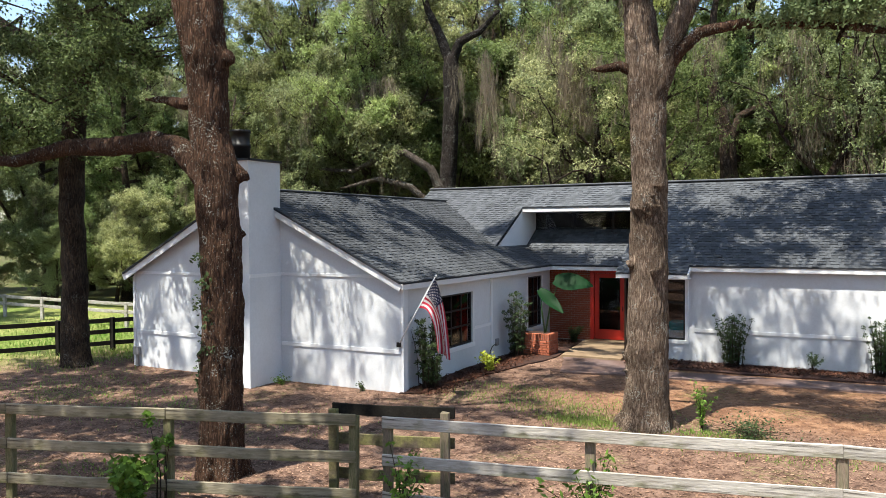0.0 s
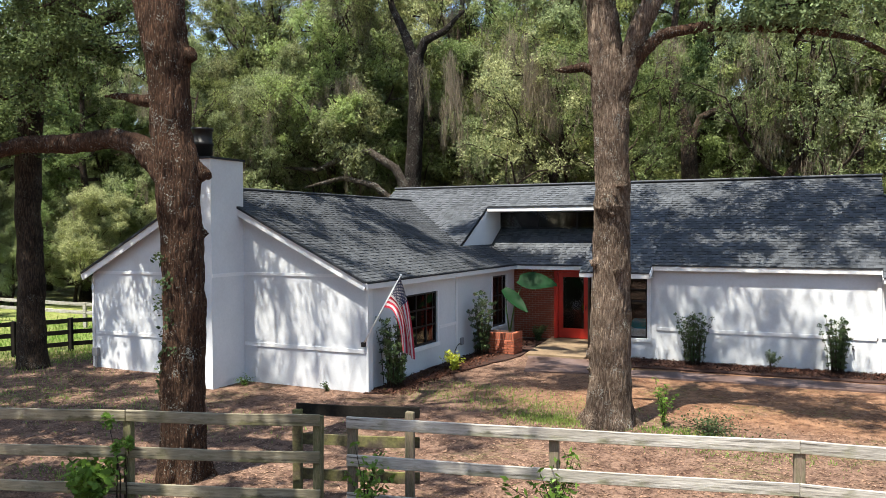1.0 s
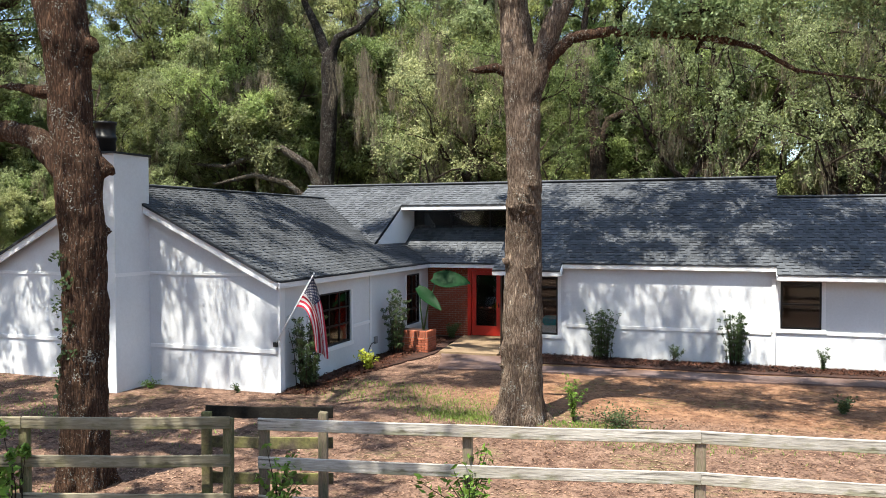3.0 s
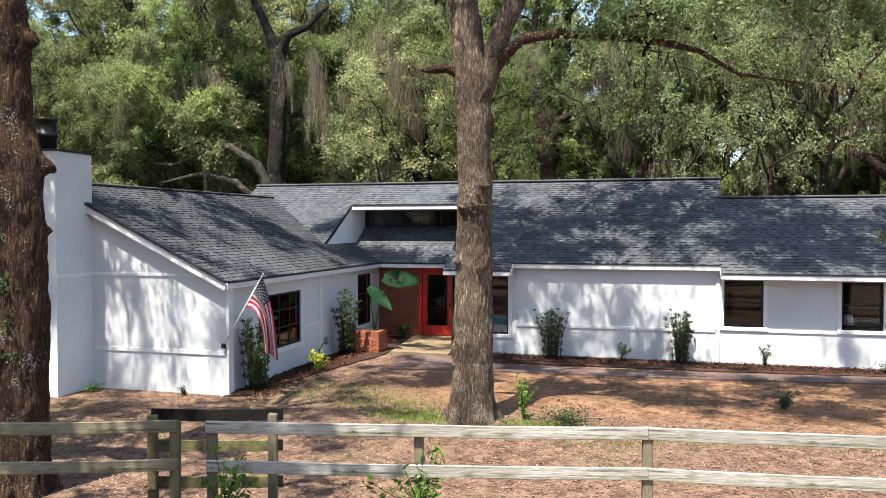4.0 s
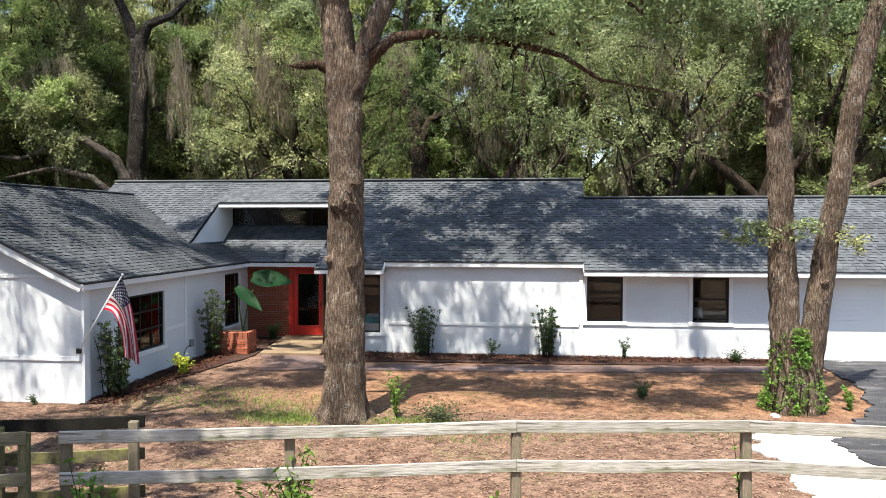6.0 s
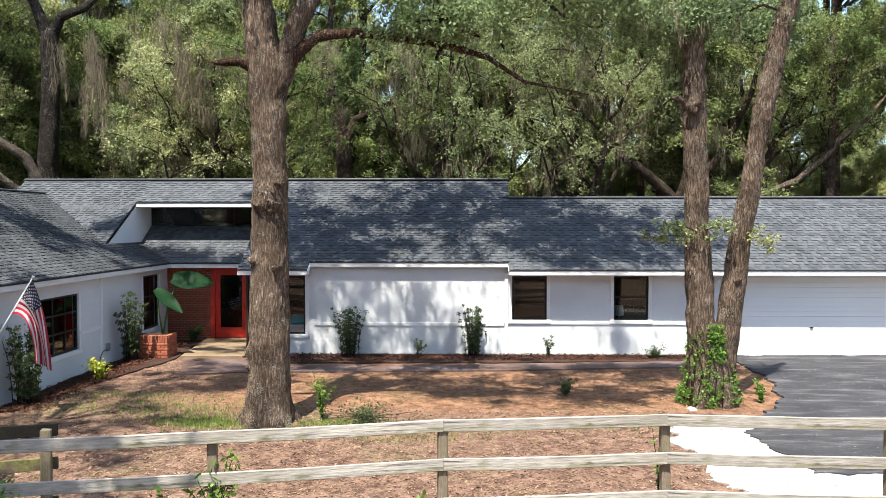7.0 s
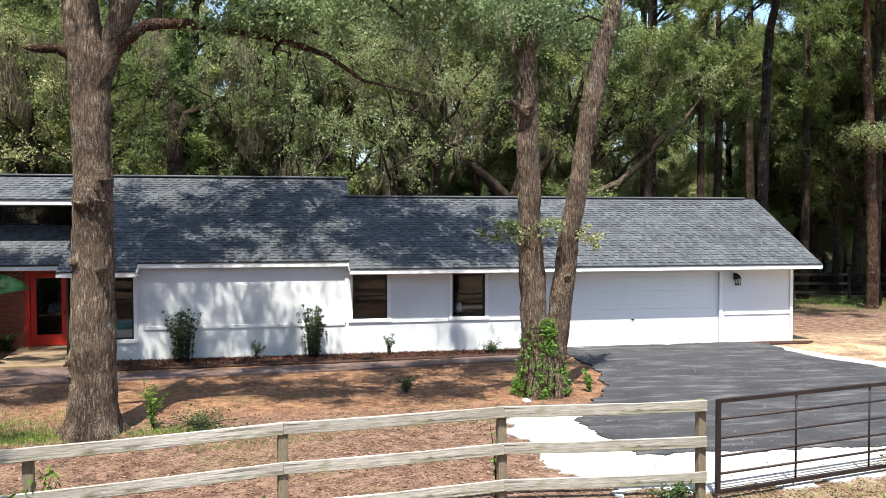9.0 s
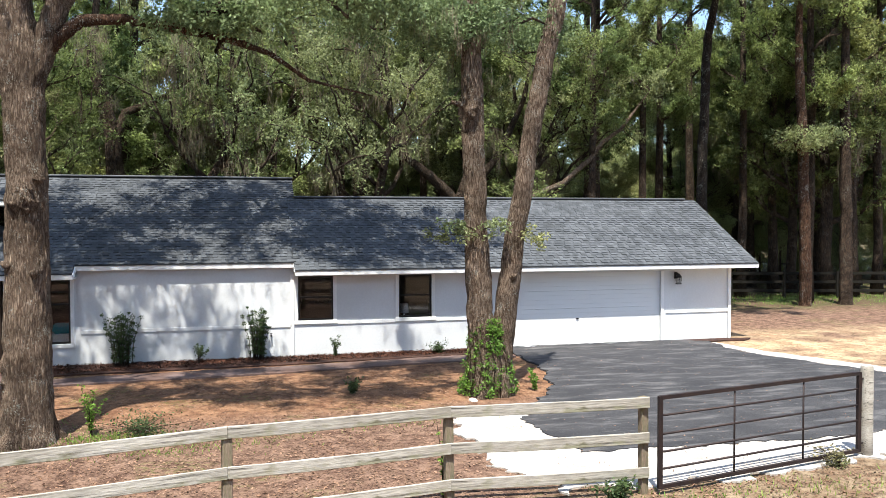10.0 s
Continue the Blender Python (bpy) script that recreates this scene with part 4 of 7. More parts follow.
# outlet box and loose cable on the wing wall
outlet = thing("outlet_box", "small grey outlet box low on the wing wall", "electric box")
bm = bmesh.new()
box(bm, -9.1, -9.04, 20.29, 20.45, 0.34, 0.54)
soften(bm, 0.008)
part("case", bm, GREY, outlet)
bm = bmesh.new()
box(bm, -9.04, -9.03, 20.31, 20.43, 0.36, 0.52)
part("cover", bm, GREY, outlet)
cable = thing("cable", "thin black cable looping from the outlet box to the ground", "cable")
bm = bmesh.new()
tube(bm, [(-9.05, 20.32, 0.36), (-9.0, 20.1, 0.42), (-8.97, 19.85, 0.40), (-8.95, 19.65, 0.28), (-8.94, 19.58, 0.1), (-8.94, 19.6, 0.02)], [0.012] * 6, 6)
part("wire", bm, BLACK, cable)

# wall lantern beside the garage door
lant = thing("wall_lantern", "black wall lantern with clear glass beside the garage door", "lamp")
bm = bmesh.new()
box(bm, 12.90, 13.0, FACADE - 0.03, FACADE, 1.92, 2.12)
box(bm, 12.93, 12.97, FACADE - 0.14, FACADE - 0.03, 2.06, 2.1)
part("bracket", bm, BLACK, lant)
bm = bmesh.new()
tube(bm, [(12.97, FACADE - 0.15, 2.08), (12.97, FACADE - 0.15, 2.0), (12.97, FACADE - 0.15, 1.96)], [0.03, 0.085, 0.10], 10)
part("hood", bm, BLACK, lant)
bm = bmesh.new()
tube(bm, [(12.97, FACADE - 0.15, 1.955), (12.97, FACADE - 0.15, 1.78)], [0.08, 0.065], 10)
part("glass", bm, GLASS, lant)
bm = bmesh.new()
for k in range(4):
    a = math.pi / 4 + k * math.pi / 2
    beam(bm, (12.97 + 0.09 * math.cos(a), FACADE - 0.15 + 0.09 * math.sin(a), 1.96), (12.97 + 0.07 * math.cos(a), FACADE - 0.15 + 0.07 * math.sin(a), 1.77), 0.012, 0.012)
box(bm, 12.90, 13.04, FACADE - 0.22, FACADE - 0.08, 1.755, 1.775)
part("cage", bm, BLACK, lant)
# small spigot on the wall
spig = thing("wall_spigot", "small dark garden tap on the white wall", "tap")
bm = bmesh.new()
tube(bm, [(0.75, FACADE - 0.02, 0.62), (0.75, FACADE - 0.10, 0.62), (0.75, FACADE - 0.12, 0.58)], [0.02, 0.02, 0.015], 8)
box(bm, 0.72, 0.78, FACADE - 0.07, FACADE - 0.05, 0.65, 0.67)
part("tap_body", bm, BLACK, spig)

# ---- entry: brick planter, big-leaved plant, bed inside the window ----
planter = thing("brick_planter", "low red brick planter with soldier course top", "planter")
PX0, PX1, PY0, PY1, PH = -8.85, -7.82, 21.2, 21.9, 0.62
bm = bmesh.new()
box(bm, PX0 + 0.015, PX1 - 0.015, PY0 + 0.015, PY1 - 0.015, 0, PH - 0.02)
core = part("core", bm, MORTAR, planter, "mortar core")


def brick_mesh(lx, ly, lz, material):
    bm = bmesh.new()
    box(bm, -lx / 2, lx / 2, -ly / 2, ly / 2, -lz / 2, lz / 2)
    soften(bm, 0.005)
    return mesh_of("brick", bm, material)


stretch = brick_mesh(0.2, 0.09, 0.058, BRICK)
solid = brick_mesh(0.055, 0.1, 0.19, BRICK)


def lay(me, parent, m):
    ob = new("brick", me)
    ob.parent = parent
    ob.matrix_local = m
    return ob


rng = random.Random(5)


def course(me, parent, lo, hi, off, at, full=0.2, joint=0.01):
    """One course of bricks from lo to hi, cut at the ends; at(u) gives the pose."""
    u = lo - off
    while u < hi - 0.02:
        a, b = max(lo, u), min(hi, u + full)
        if b - a > 0.03:
            lay(me, parent, at((a + b) / 2) @ Matrix.Diagonal(((b - a) / full, 1, 1, 1)))
        u += full + joint


for c in range(6):
    z = 0.05 + c * 0.068
    off = 0.105 if c % 2 else 0.0
    course(stretch, planter, PX0, PX1 - 0.005, off, lambda u: pose(u, PY0 + 0.035 + rng.uniform(-0.004, 0.004), z, 0, 0, rng.uniform(-0.6, 0.6)))
    course(stretch, planter, PY0 + 0.085, PY1, 0.105 - off, lambda u: pose(PX1 - 0.04 + rng.uniform(-0.004, 0.004), u, z, 0, 0, 90 + rng.uniform(-0.6, 0.6)))
for i in range(15):
    lay(solid, planter, pose(PX0 + 0.05 + i * 0.067, PY0 + 0.045, 0.53, rng.uniform(-1, 1), 0, 0))
for i in range(9):
    lay(solid, planter, pose(PX1 - 0.045, PY0 + 0.12 + i * 0.067, 0.53, 0, 0, 90))

# bricks of the entry wall, in a darker tone than the planter
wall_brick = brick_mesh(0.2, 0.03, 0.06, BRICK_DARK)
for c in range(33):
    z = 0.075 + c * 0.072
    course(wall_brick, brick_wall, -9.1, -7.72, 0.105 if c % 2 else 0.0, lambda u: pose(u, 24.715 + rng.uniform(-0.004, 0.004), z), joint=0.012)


def leaf_blade(bm, base, d, up, length, width, sag=0.3, n=6, wave=0.0):
    """A broad leaf from base along d, arching down."""
    d, up = Vector(d).normalized(), Vector(up).normalized()
    side = d.cross(up).normalized()
    prev = None
    for i in range(n + 1):
        t = i / n
        w = width * math.sin(math.pi * min(0.98, 0.12 + 0.86 * t)) ** 0.8 * (1 - 0.25 * t)
        c = Vector(base) + d * length * t - Vector((0, 0, 1)) * sag * length * t * t
        e = [bm.verts.new(c + side * s * w / 2 + up * (abs(s) * 0.12 * width + wave * math.sin(9 * t + s))) for s in (-1, 0, 1)]
        if prev:
            for k in range(2):
                f = bm.faces.new((prev[k], prev[k + 1], e[k + 1], e[k]))
                f.smooth = True
        prev = e


plant = thing("elephant_ear", "tall plant with huge green arrow leaves in the planter", "plant")
base = Vector((-8.1, 21.6, 0.55))
for tip, d, ln, wd, face in (((-7.72, 21.7, 2.09), (0.97, -0.1, -0.06), 1.2, 0.66, (0.0, -0.75, 0.65)), ((-8.15, 21.45, 1.78), (0.78, -0.15, -0.58), 0.98, 0.42, (0.45, -0.75, 0.5))):
    bm = bmesh.new()
    tip = Vector(tip)
    tube(bm, [base, base.lerp(tip, 0.5) + Vector((-0.06, 0.03, 0.1)), tip], [0.025, 0.02, 0.014], 8)
    part("stalk", bm, LEAF_STALK, plant)
    bm = bmesh.new()
    leaf_blade(bm, tip - Vector(d).normalized() * ln * 0.12, d, face, ln, wd, 0.06, 10, 0.014)
    part("leaf", bm, LEAF_BIG, plant, "broad green leaf")
soil = thing("planter_soil", "dark soil inside the brick planter", "soil")
bm = bmesh.new()
box(bm, PX0 + 0.1, PX1 - 0.1, PY0 + 0.1, PY1 - 0.05, PH - 0.018, PH - 0.01)
part("surface", bm, MULCH, soil)

bed = thing("bed", "bed with white sheet and blue pillow inside the window", "bed", (-4.75, 22.75, 0))
bm = bmesh.new()
box(bm, -0.6, 0.9, -0.58, 1.2, 0.02, 0.80)
soften(bm, 0.03)
part("mattress", bm, TRIM, bed, "white made mattress")
bm = bmesh.new()
box(bm, 0.0, 0.62, -0.5, -0.16, 0.80, 1.06)
soften(bm, 0.06)
part("pillow", bm, BLUE, bed, "turquoise pillow")
lampshade = thing("table_lamp", "pale lampshade seen inside the window", "lamp")
bm = bmesh.new()
tube(bm, [(4.55, 22.6, 1.05), (4.55, 22.6, 1.32)], [0.14, 0.11], 14)
part("shade", bm, TRIM, lampshade)
bm = bmesh.new()
tube(bm, [(4.55, 22.6, 0.26), (4.55, 22.6, 0.3), (4.55, 22.6, 1.05)], [0.09, 0.03, 0.02], 10)
part("base", bm, TRIM, lampshade)

# ---- flag on a leaning pole at the gable corner ----
flag = thing("flag", "red, white and blue striped flag on a leaning pole", "flag")
FB, FT = Vector((-9.03, 14.97, 1.07)), Vector((-8.02, 14.85, 2.62))
bm = bmesh.new()
tube(bm, [FB, FT], [0.014, 0.012], 8)
part("pole", bm, TRIM, flag, "white flag pole")
bm = bmesh.new()
bmesh.ops.create_icosphere(bm, subdivisions=2, radius=0.028, matrix=Matrix.Translation(FT))
part("finial", bm, TRIM, flag)
bm = bmesh.new()
box(bm, -9.07, -8.99, 14.95, 15.02, 1.02, 1.12)
part("bracket", bm, BLACK, flag)
DIRN = (FB - FT).normalized()


FLAG_SIDE, FLAG_BACK = Vector((0.88, 0.47, 0)), Vector((-0.47, 0.88, 0))


def cloth(u, v):
    """u down the pole from its tip (0..1), v out along the stripes (0..1): the fly slides off the pole and hangs in folds."""
    h = FT + DIRN * (0.05 + 0.8 * u)
    m = FT + FLAG_SIDE * (0.16 - 0.24 * u) + Vector((0, 0, -0.72 - 0.17 * u))
    e = FT + FLAG_SIDE * (0.29 - 0.27 * u) + Vector((0, 0, -1.80 + 0.2 * u))
    p = h * ((1 - v) ** 2) + (m * 2 - (h + e) * 0.5) * (2 * v * (1 - v)) + e * (v * v)
    fold = min(1.0, 2.2 * v) * (0.055 * math.sin(u * 9.5 + v * 3.2) + 0.02 * math.sin(u * 21 - v * 5))
    return p + FLAG_BACK * fold + FLAG_SIDE * fold * 0.35


for s in range(13):
    bm = bmesh.new()
    u0, u1 = s / 13, (s + 1) / 13
    v0 = 0.0 if s >= 7 else 0.4
    rows = [[bm.verts.new(cloth(u0 + (u1 - u0) * a / 2, v0 + (1 - v0) * b / 16)) for b in range(17)] for a in range(3)]
    for a, c in zip(rows, rows[1:]):
        for b in range(16):
            f = bm.faces.new((a[b], a[b + 1], c[b + 1], c[b]))
            f.smooth = True
    part("stripe", bm, FLAG_RED if s % 2 == 0 else FLAG_WHITE, flag)
bm = bmesh.new()
rows = [[bm.verts.new(cloth(7 / 13 * a / 8, 0.4 * b / 8)) for b in range(9)] for a in range(9)]
for a, c in zip(rows, rows[1:]):
    for b in range(8):
        bm.faces.new((a[b], a[b + 1], c[b + 1], c[b]))
canton = part("canton", bm, FLAG_BLUE, flag, "dark blue canton")
for i in range(9):
    for j in range(6 if i % 2 == 0 else 5):
        u = 7 / 13 * (i + 0.6) / 9.3
        v = 0.4 * (j + (0.5 if i % 2 == 0 else 1.0)) / 6
        bm = bmesh.new()
        c = cloth(u, v) - FLAG_BACK * 0.006
        a, b = (cloth(u + 0.02, v) - cloth(u, v)).normalized(), (cloth(u, v + 0.02) - cloth(u, v)).normalized()
        ring = []
        for k in range(10):
            r = 0.022 if k % 2 == 0 else 0.01
            t = 2 * math.pi * k / 10
            ring.append(bm.verts.new(c + a * r * math.cos(t) + b * r * math.sin(t)))
        bm.faces.new(ring)
        part("star", bm, FLAG_WHITE, canton)

# ---- board fence along the yard ----
def board(name, p, q, parent, material=None, h=0.145, w=0.032, seed=0, label=""):
    """A weathered board, sagging and slightly twisted."""
    r = random.Random(seed)
    bm = bmesh.new()
    p, q = Vector(p), Vector(q)
    n = 6
    side = Vector((q - p)).cross(Vector((0, 0, 1))).normalized()
    rings = []
    for i in range(n + 1):
        t = i / n
        c = p.lerp(q, t) + Vector((0, 0, -0.012 * math.sin(math.pi * t) + r.uniform(-0.003, 0.003)))
        rings.append([bm.verts.new(c + side * sx * w / 2 + Vector((0, 0, sz * h / 2 + r.uniform(-0.004, 0.004)))) for sx, sz in ((-1, -1), (1, -1), (1, 1), (-1, 1))])
    for u, v in zip(rings, rings[1:]):
        for k in range(4):
            bm.faces.new((u[k], v[k], v[(k + 1) % 4], u[(k + 1) % 4]))
    bm.faces.new(rings[0])
    bm.faces.new(rings[-1][::-1])
    bmesh.ops.recalc_face_normals(bm, faces=bm.faces[:])
    bmesh.ops.bevel(bm, geom=[e for e in bm.edges if e.calc_face_angle(0) > 1.2], offset=0.006, segments=1, affect="EDGES")
    # own axes along the board, so that the grain runs with it
    m = Matrix.Translation(p) @ Matrix.Rotation(math.atan2((q - p).y, (q - p).x), 4, "Z")
    bm.transform(m.inverted())
    ob = part(name, bm, material or WOOD, parent, label)
    ob.matrix_local = m
    return ob


def post(x, y, h, parent, material=None, w=0.115, yaw=12.0, seed=0):
    bm = bmesh.new()
    box(bm, -w / 2, w / 2, -w * 0.42, w * 0.42, -0.15, h)
    soften(bm, 0.01)
    r = random.Random(seed)
    for v in bm.verts:
        if v.co.z > h - 0.05:
            v.co.z += r.uniform(-0.015, 0.008)
    ob = part("post", bm, material or POST, parent)
    ob.matrix_local = pose(x, y, ground_height(x, y), r.uniform(-1.2, 1.2), r.uniform(-1.2, 1.2), yaw)
    return ob


TOPS = (1.225, 0.755, 0.285)


def fence_run(posts, spans, label, lean=0.07, tops=TOPS, end_h=1.22, wood=None, stake=None):
    """posts: places; spans: pairs of post numbers that one board joins; boards lie on the near side."""
    f = thing("fence", label, "fence")
    for i, (x, y) in enumerate(posts):
        post(x, y, end_h if 0 < i < len(posts) - 1 else 1.30, f, stake, seed=i + int(abs(x) * 7), yaw=math.degrees(math.atan2(0.22, 1)))
    k = 0
    for z in tops:
        for a, b in spans:
            p, q = Vector((*posts[a], z)), Vector((*posts[b], z))
            d = (q - p).normalized()
            nrm = Vector((d.y, -d.x, 0)) * lean
            k += 1
            board("rail", p + nrm - d * (0.05 if a == 0 else -0.004), q + nrm + d * (0.05 if b == len(posts) - 1 else -0.004), f, wood, seed=k + int(abs(posts[0][0]) * 3))
    return f


fence_run([(-15.0, 5.2), (-12.5, 6.0), (-10.23, 6.76), (-8.05, 7.5), (-5.68, 8.3)], [(0, 2), (2, 3), (3, 4)], "algae-stained weathered three-board fence along the yard", wood=WOOD_GREEN, stake=POST_GREEN)
right_posts = [(-5.22, 8.38), (-2.78, 8.90), (-0.19, 9.44), (2.55, 9.78), (5.2, 9.62)]
fence_run(right_posts, [(0, 2), (2, 3), (3, 4)], "weathered grey three-board fence ending at the gate")
stile = thing("short_fence", "short dark mossy fence panel behind the gap", "fence")
for x, y, m in ((-6.13, 8.50, MOSSY), (-4.70, 8.92, POST)):
    post(x, y, 1.30, stile, m, seed=int(x * 10), yaw=16)
for i, z in enumerate((1.25, 0.86, 0.4)):
    board("rail", (-6.2, 8.58, z), (-4.62, 9.04, z), stile, DARKWOOD if i == 0 else MOSSY, seed=40 + i)

# ---- metal gate ----
gate = thing("farm_gate", "dark brown tubular metal gate across the drive", "gate")
G0, G1 = Vector((5.38, 9.50, 0)), Vector((9.22, 10.28, 0))
gd = (G1 - G0)


def gpt(t, z):
    return G0 + gd * t + Vector((0, 0, z))


def pipe(name, p, q, r, label=""):
    bm = bmesh.new()
    tube(bm, [p, q], [r, r], 10)
    part(name, bm, GATE, gate, label)


for t in (0.0, 1.0):
    bm = bmesh.new()
    beam(bm, gpt(t, 0.07), gpt(t, 1.31), 0.055, 0.055)
    part("upright", bm, GATE, gate, "square gate upright")
bm = bmesh.new()
beam(bm, gpt(0, 1.29), gpt(1, 1.29), 0.05, 0.05)
part("top_rail", bm, GATE, gate)
bm = bmesh.new()
beam(bm, gpt(0, 0.09), gpt(1, 0.09), 0.05, 0.05)
part("bottom_rail", bm, GATE, gate)
for z in (0.33, 0.56, 0.80, 1.05):
    pipe("bar", gpt(0, z), gpt(1, z), 0.016)
for t in (0.34, 0.69):
    pipe("stay", gpt(t, 0.09), gpt(t, 1.29), 0.014)
pipe("hinge", gpt(1.0, 0.2), gpt(1.045, 0.2), 0.015)
pipe("hinge", gpt(1.0, 1.2), gpt(1.045, 1.2), 0.015)
gpost = thing("gate_post", "round weathered wooden gate post", "post")
bm = bmesh.new()
tube(bm, [(9.40, 10.32, z) for z in (-0.2, 0.3, 0.8, 1.2, 1.38, 1.40)], [0.10, 0.098, 0.096, 0.095, 0.093, 0.08], 16, 0.06, 3)
part("shaft", bm, WOOD, gpost)
stone = thing("white_stone", "small white stone at the foot of the twin oak", "stone", (4.55, 15.55, 0.0))
bm = bmesh.new()
bmesh.ops.create_icosphere(bm, subdivisions=2, radius=0.09)
for v in bm.verts:
    v.co += v.co.normalized() * 0.05 * noise.noise(v.co * 8)
    v.co.z *= 0.6
part("rock", bm, STONE, stone)


# ---- trees ----
def leaf_quads(rs, centres, radii, per, size, flat=0.6, droop=0.0, ratio=0.55):
    """Small diamond leaves in clumps round the centres; corners as an array."""
    centres = np.asarray(centres, float)
    k = len(centres)
    idx = np.repeat(np.arange(k), per)
    n = len(idx)
    d = rs.normal(size=(n, 3))
    d /= np.linalg.norm(d, axis=1)[:, None] + 1e-9
    rad = np.asarray(radii, float)[idx] * rs.uniform(0.15, 1.0, n) ** 0.6
    off = d * rad[:, None]
    off[:, 2] *= flat
    p = centres[idx] + off
    a = rs.normal(size=(n, 3))
    a[:, 2] = a[:, 2] * 0.6 - droop
    a /= np.linalg.norm(a, axis=1)[:, None]
    b = np.cross(a, rs.normal(size=(n, 3)))
    b /= np.linalg.norm(b, axis=1)[:, None] + 1e-9
    s = (size * rs.uniform(0.6, 1.35, n))[:, None]
    w = s * ratio
    return np.stack([p - a * s * 0.5, p + b * w * 0.5 - a * s * 0.05, p + a * s * 0.5, p - b * w * 0.5 - a * s * 0.05], 1)


def leaf_sprays(rs, centres, radii, per, size, flat=0.85, twig=13, ratio=0.5, droop=0.1, corners=4):
    """Leaves set along thin twigs that spread from each centre, lying mostly flat; corners as an array."""
    centres = np.asarray(centres, float)
    k, nt = len(centres), max(1, per // twig)
    d = rs.normal(size=(k, nt, 3))
    d /= np.linalg.norm(d, axis=2)[:, :, None] + 1e-9
    reach = np.asarray(radii, float)[:, None] * rs.uniform(0.55, 1.25, (k, nt))
    d = np.repeat(d.reshape(-1, 3), twig, 0)
    reach = np.repeat(reach.reshape(-1), twig)
    n = len(d)
    u = rs.uniform(0.12, 1.0, n)
    off = d * (reach * u)[:, None]
    off[:, 2] = off[:, 2] * flat - droop * reach * u * u
    p = np.repeat(centres, nt * twig, 0) + off + rs.normal(size=(n, 3)) * (0.07 if corners == 3 else 0.05)
    a = d * 0.7 + rs.normal(size=(n, 3)) * 0.6
    a /= np.linalg.norm(a, axis=1)[:, None]
    up = rs.normal(size=(n, 3)) * 0.62
    up[:, 2] += 0.75
    b = np.cross(a, up)
    b /= np.linalg.norm(b, axis=1)[:, None] + 1e-9
    if np.ndim(size):
        size = np.repeat(np.asarray(size), nt * twig)
    s = (size * rs.uniform(0.6, 1.35, n))[:, None]
    w = s * ratio
    if corners == 3:
        return np.stack([p - a * s * 0.5 + b * w * 0.5, p - a * s * 0.5 - b * w * 0.5, p + a * s * 0.5], 1)
    return np.stack([p - a * s * 0.5, p + b * w * 0.5 - a * s * 0.05, p + a * s * 0.5, p - b * w * 0.5 - a * s * 0.05], 1)


def moss_strips(rs, centres, length, n_each, spread=0.35, width=0.03):
    """Beards of hanging moss: short crooked wisps strung below each other, thinning downwards."""
    centres = np.asarray(centres, float)
    k = len(centres)
    beard = np.repeat(np.arange(k), 3)
    root = centres[beard] + rs.normal(size=(len(beard), 3)) * np.array([spread, spread, spread * 0.4])
    full = length * rs.uniform(0.35, 1.1, len(beard))
    girth = rs.uniform(0.05, 0.16, len(beard)) * (0.6 + 0.4 * length)
    idx = np.repeat(np.arange(len(beard)), n_each)
    n = len(idx)
    u = rs.random(n) ** 1.25
    lean = rs.normal(size=(len(beard), 2)) * 0.12
    r = girth[idx] * (1.0 - 0.75 * u)
    top = root[idx] + np.stack([rs.normal(size=n) * r + lean[idx, 0] * u, rs.normal(size=n) * r + lean[idx, 1] * u, -u * full[idx]], 1)
    d = np.stack([rs.normal(size=n) * 0.14, rs.normal(size=n) * 0.14, -np.ones(n)], 1)
    ln = rs.uniform(0.15, 0.55, n) * (0.5 + 0.5 * length)
    ang = rs.uniform(0, math.pi, n)
    side = np.stack([np.cos(ang), np.sin(ang), np.zeros(n)], 1) * (width * rs.uniform(0.5, 1.3, n))[:, None]
    mid = top + d * (ln * 0.5)[:, None]
    end = top + d * ln[:, None] + np.stack([rs.normal(size=n), rs.normal(size=n), np.zeros(n)], 1) * 0.03
    return np.stack([top, mid + side, end, mid - side], 1)


def limb_path(rs, p, d, length, n=6, rise=0.15, wander=0.25):
    """A crooked limb: points from p on along d."""
    pts = [Vector(p)]
    d = Vector(d).normalized()
    for i in range(n):
        d = (d + Vector(rs.normal(size=3)) * wander + Vector((0, 0, rise))).normalized()
        pts.append(pts[-1] + d * length / n)
    return pts


def grow(rs, bm, start, d, length, r, depth, tips, sides=7, wander=0.22, rise=0.1):
    pts = limb_path(rs, start, d, length, 5, rise, wander)
    rad = [r * (1 - 0.75 * i / 5) + 0.008 for i in range(6)]
    tube(bm, pts, rad, sides, 0.15, int(rs.integers(99)))
    for i in range(2, 6):
        tips.append(pts[i])
    if depth:
        for i in (2, 3, 4, 5):
            dd = Vector(rs.normal(size=3))
            dd.z = abs(dd.z) * 0.4
            dirn = ((pts[i] - pts[i - 1]).normalized() * 0.8 + dd.normalized() * 0.9)
            grow(rs, bm, pts[i], dirn, length * 0.5, rad[i] * 0.7, depth - 1, tips, 5, wander, rise)


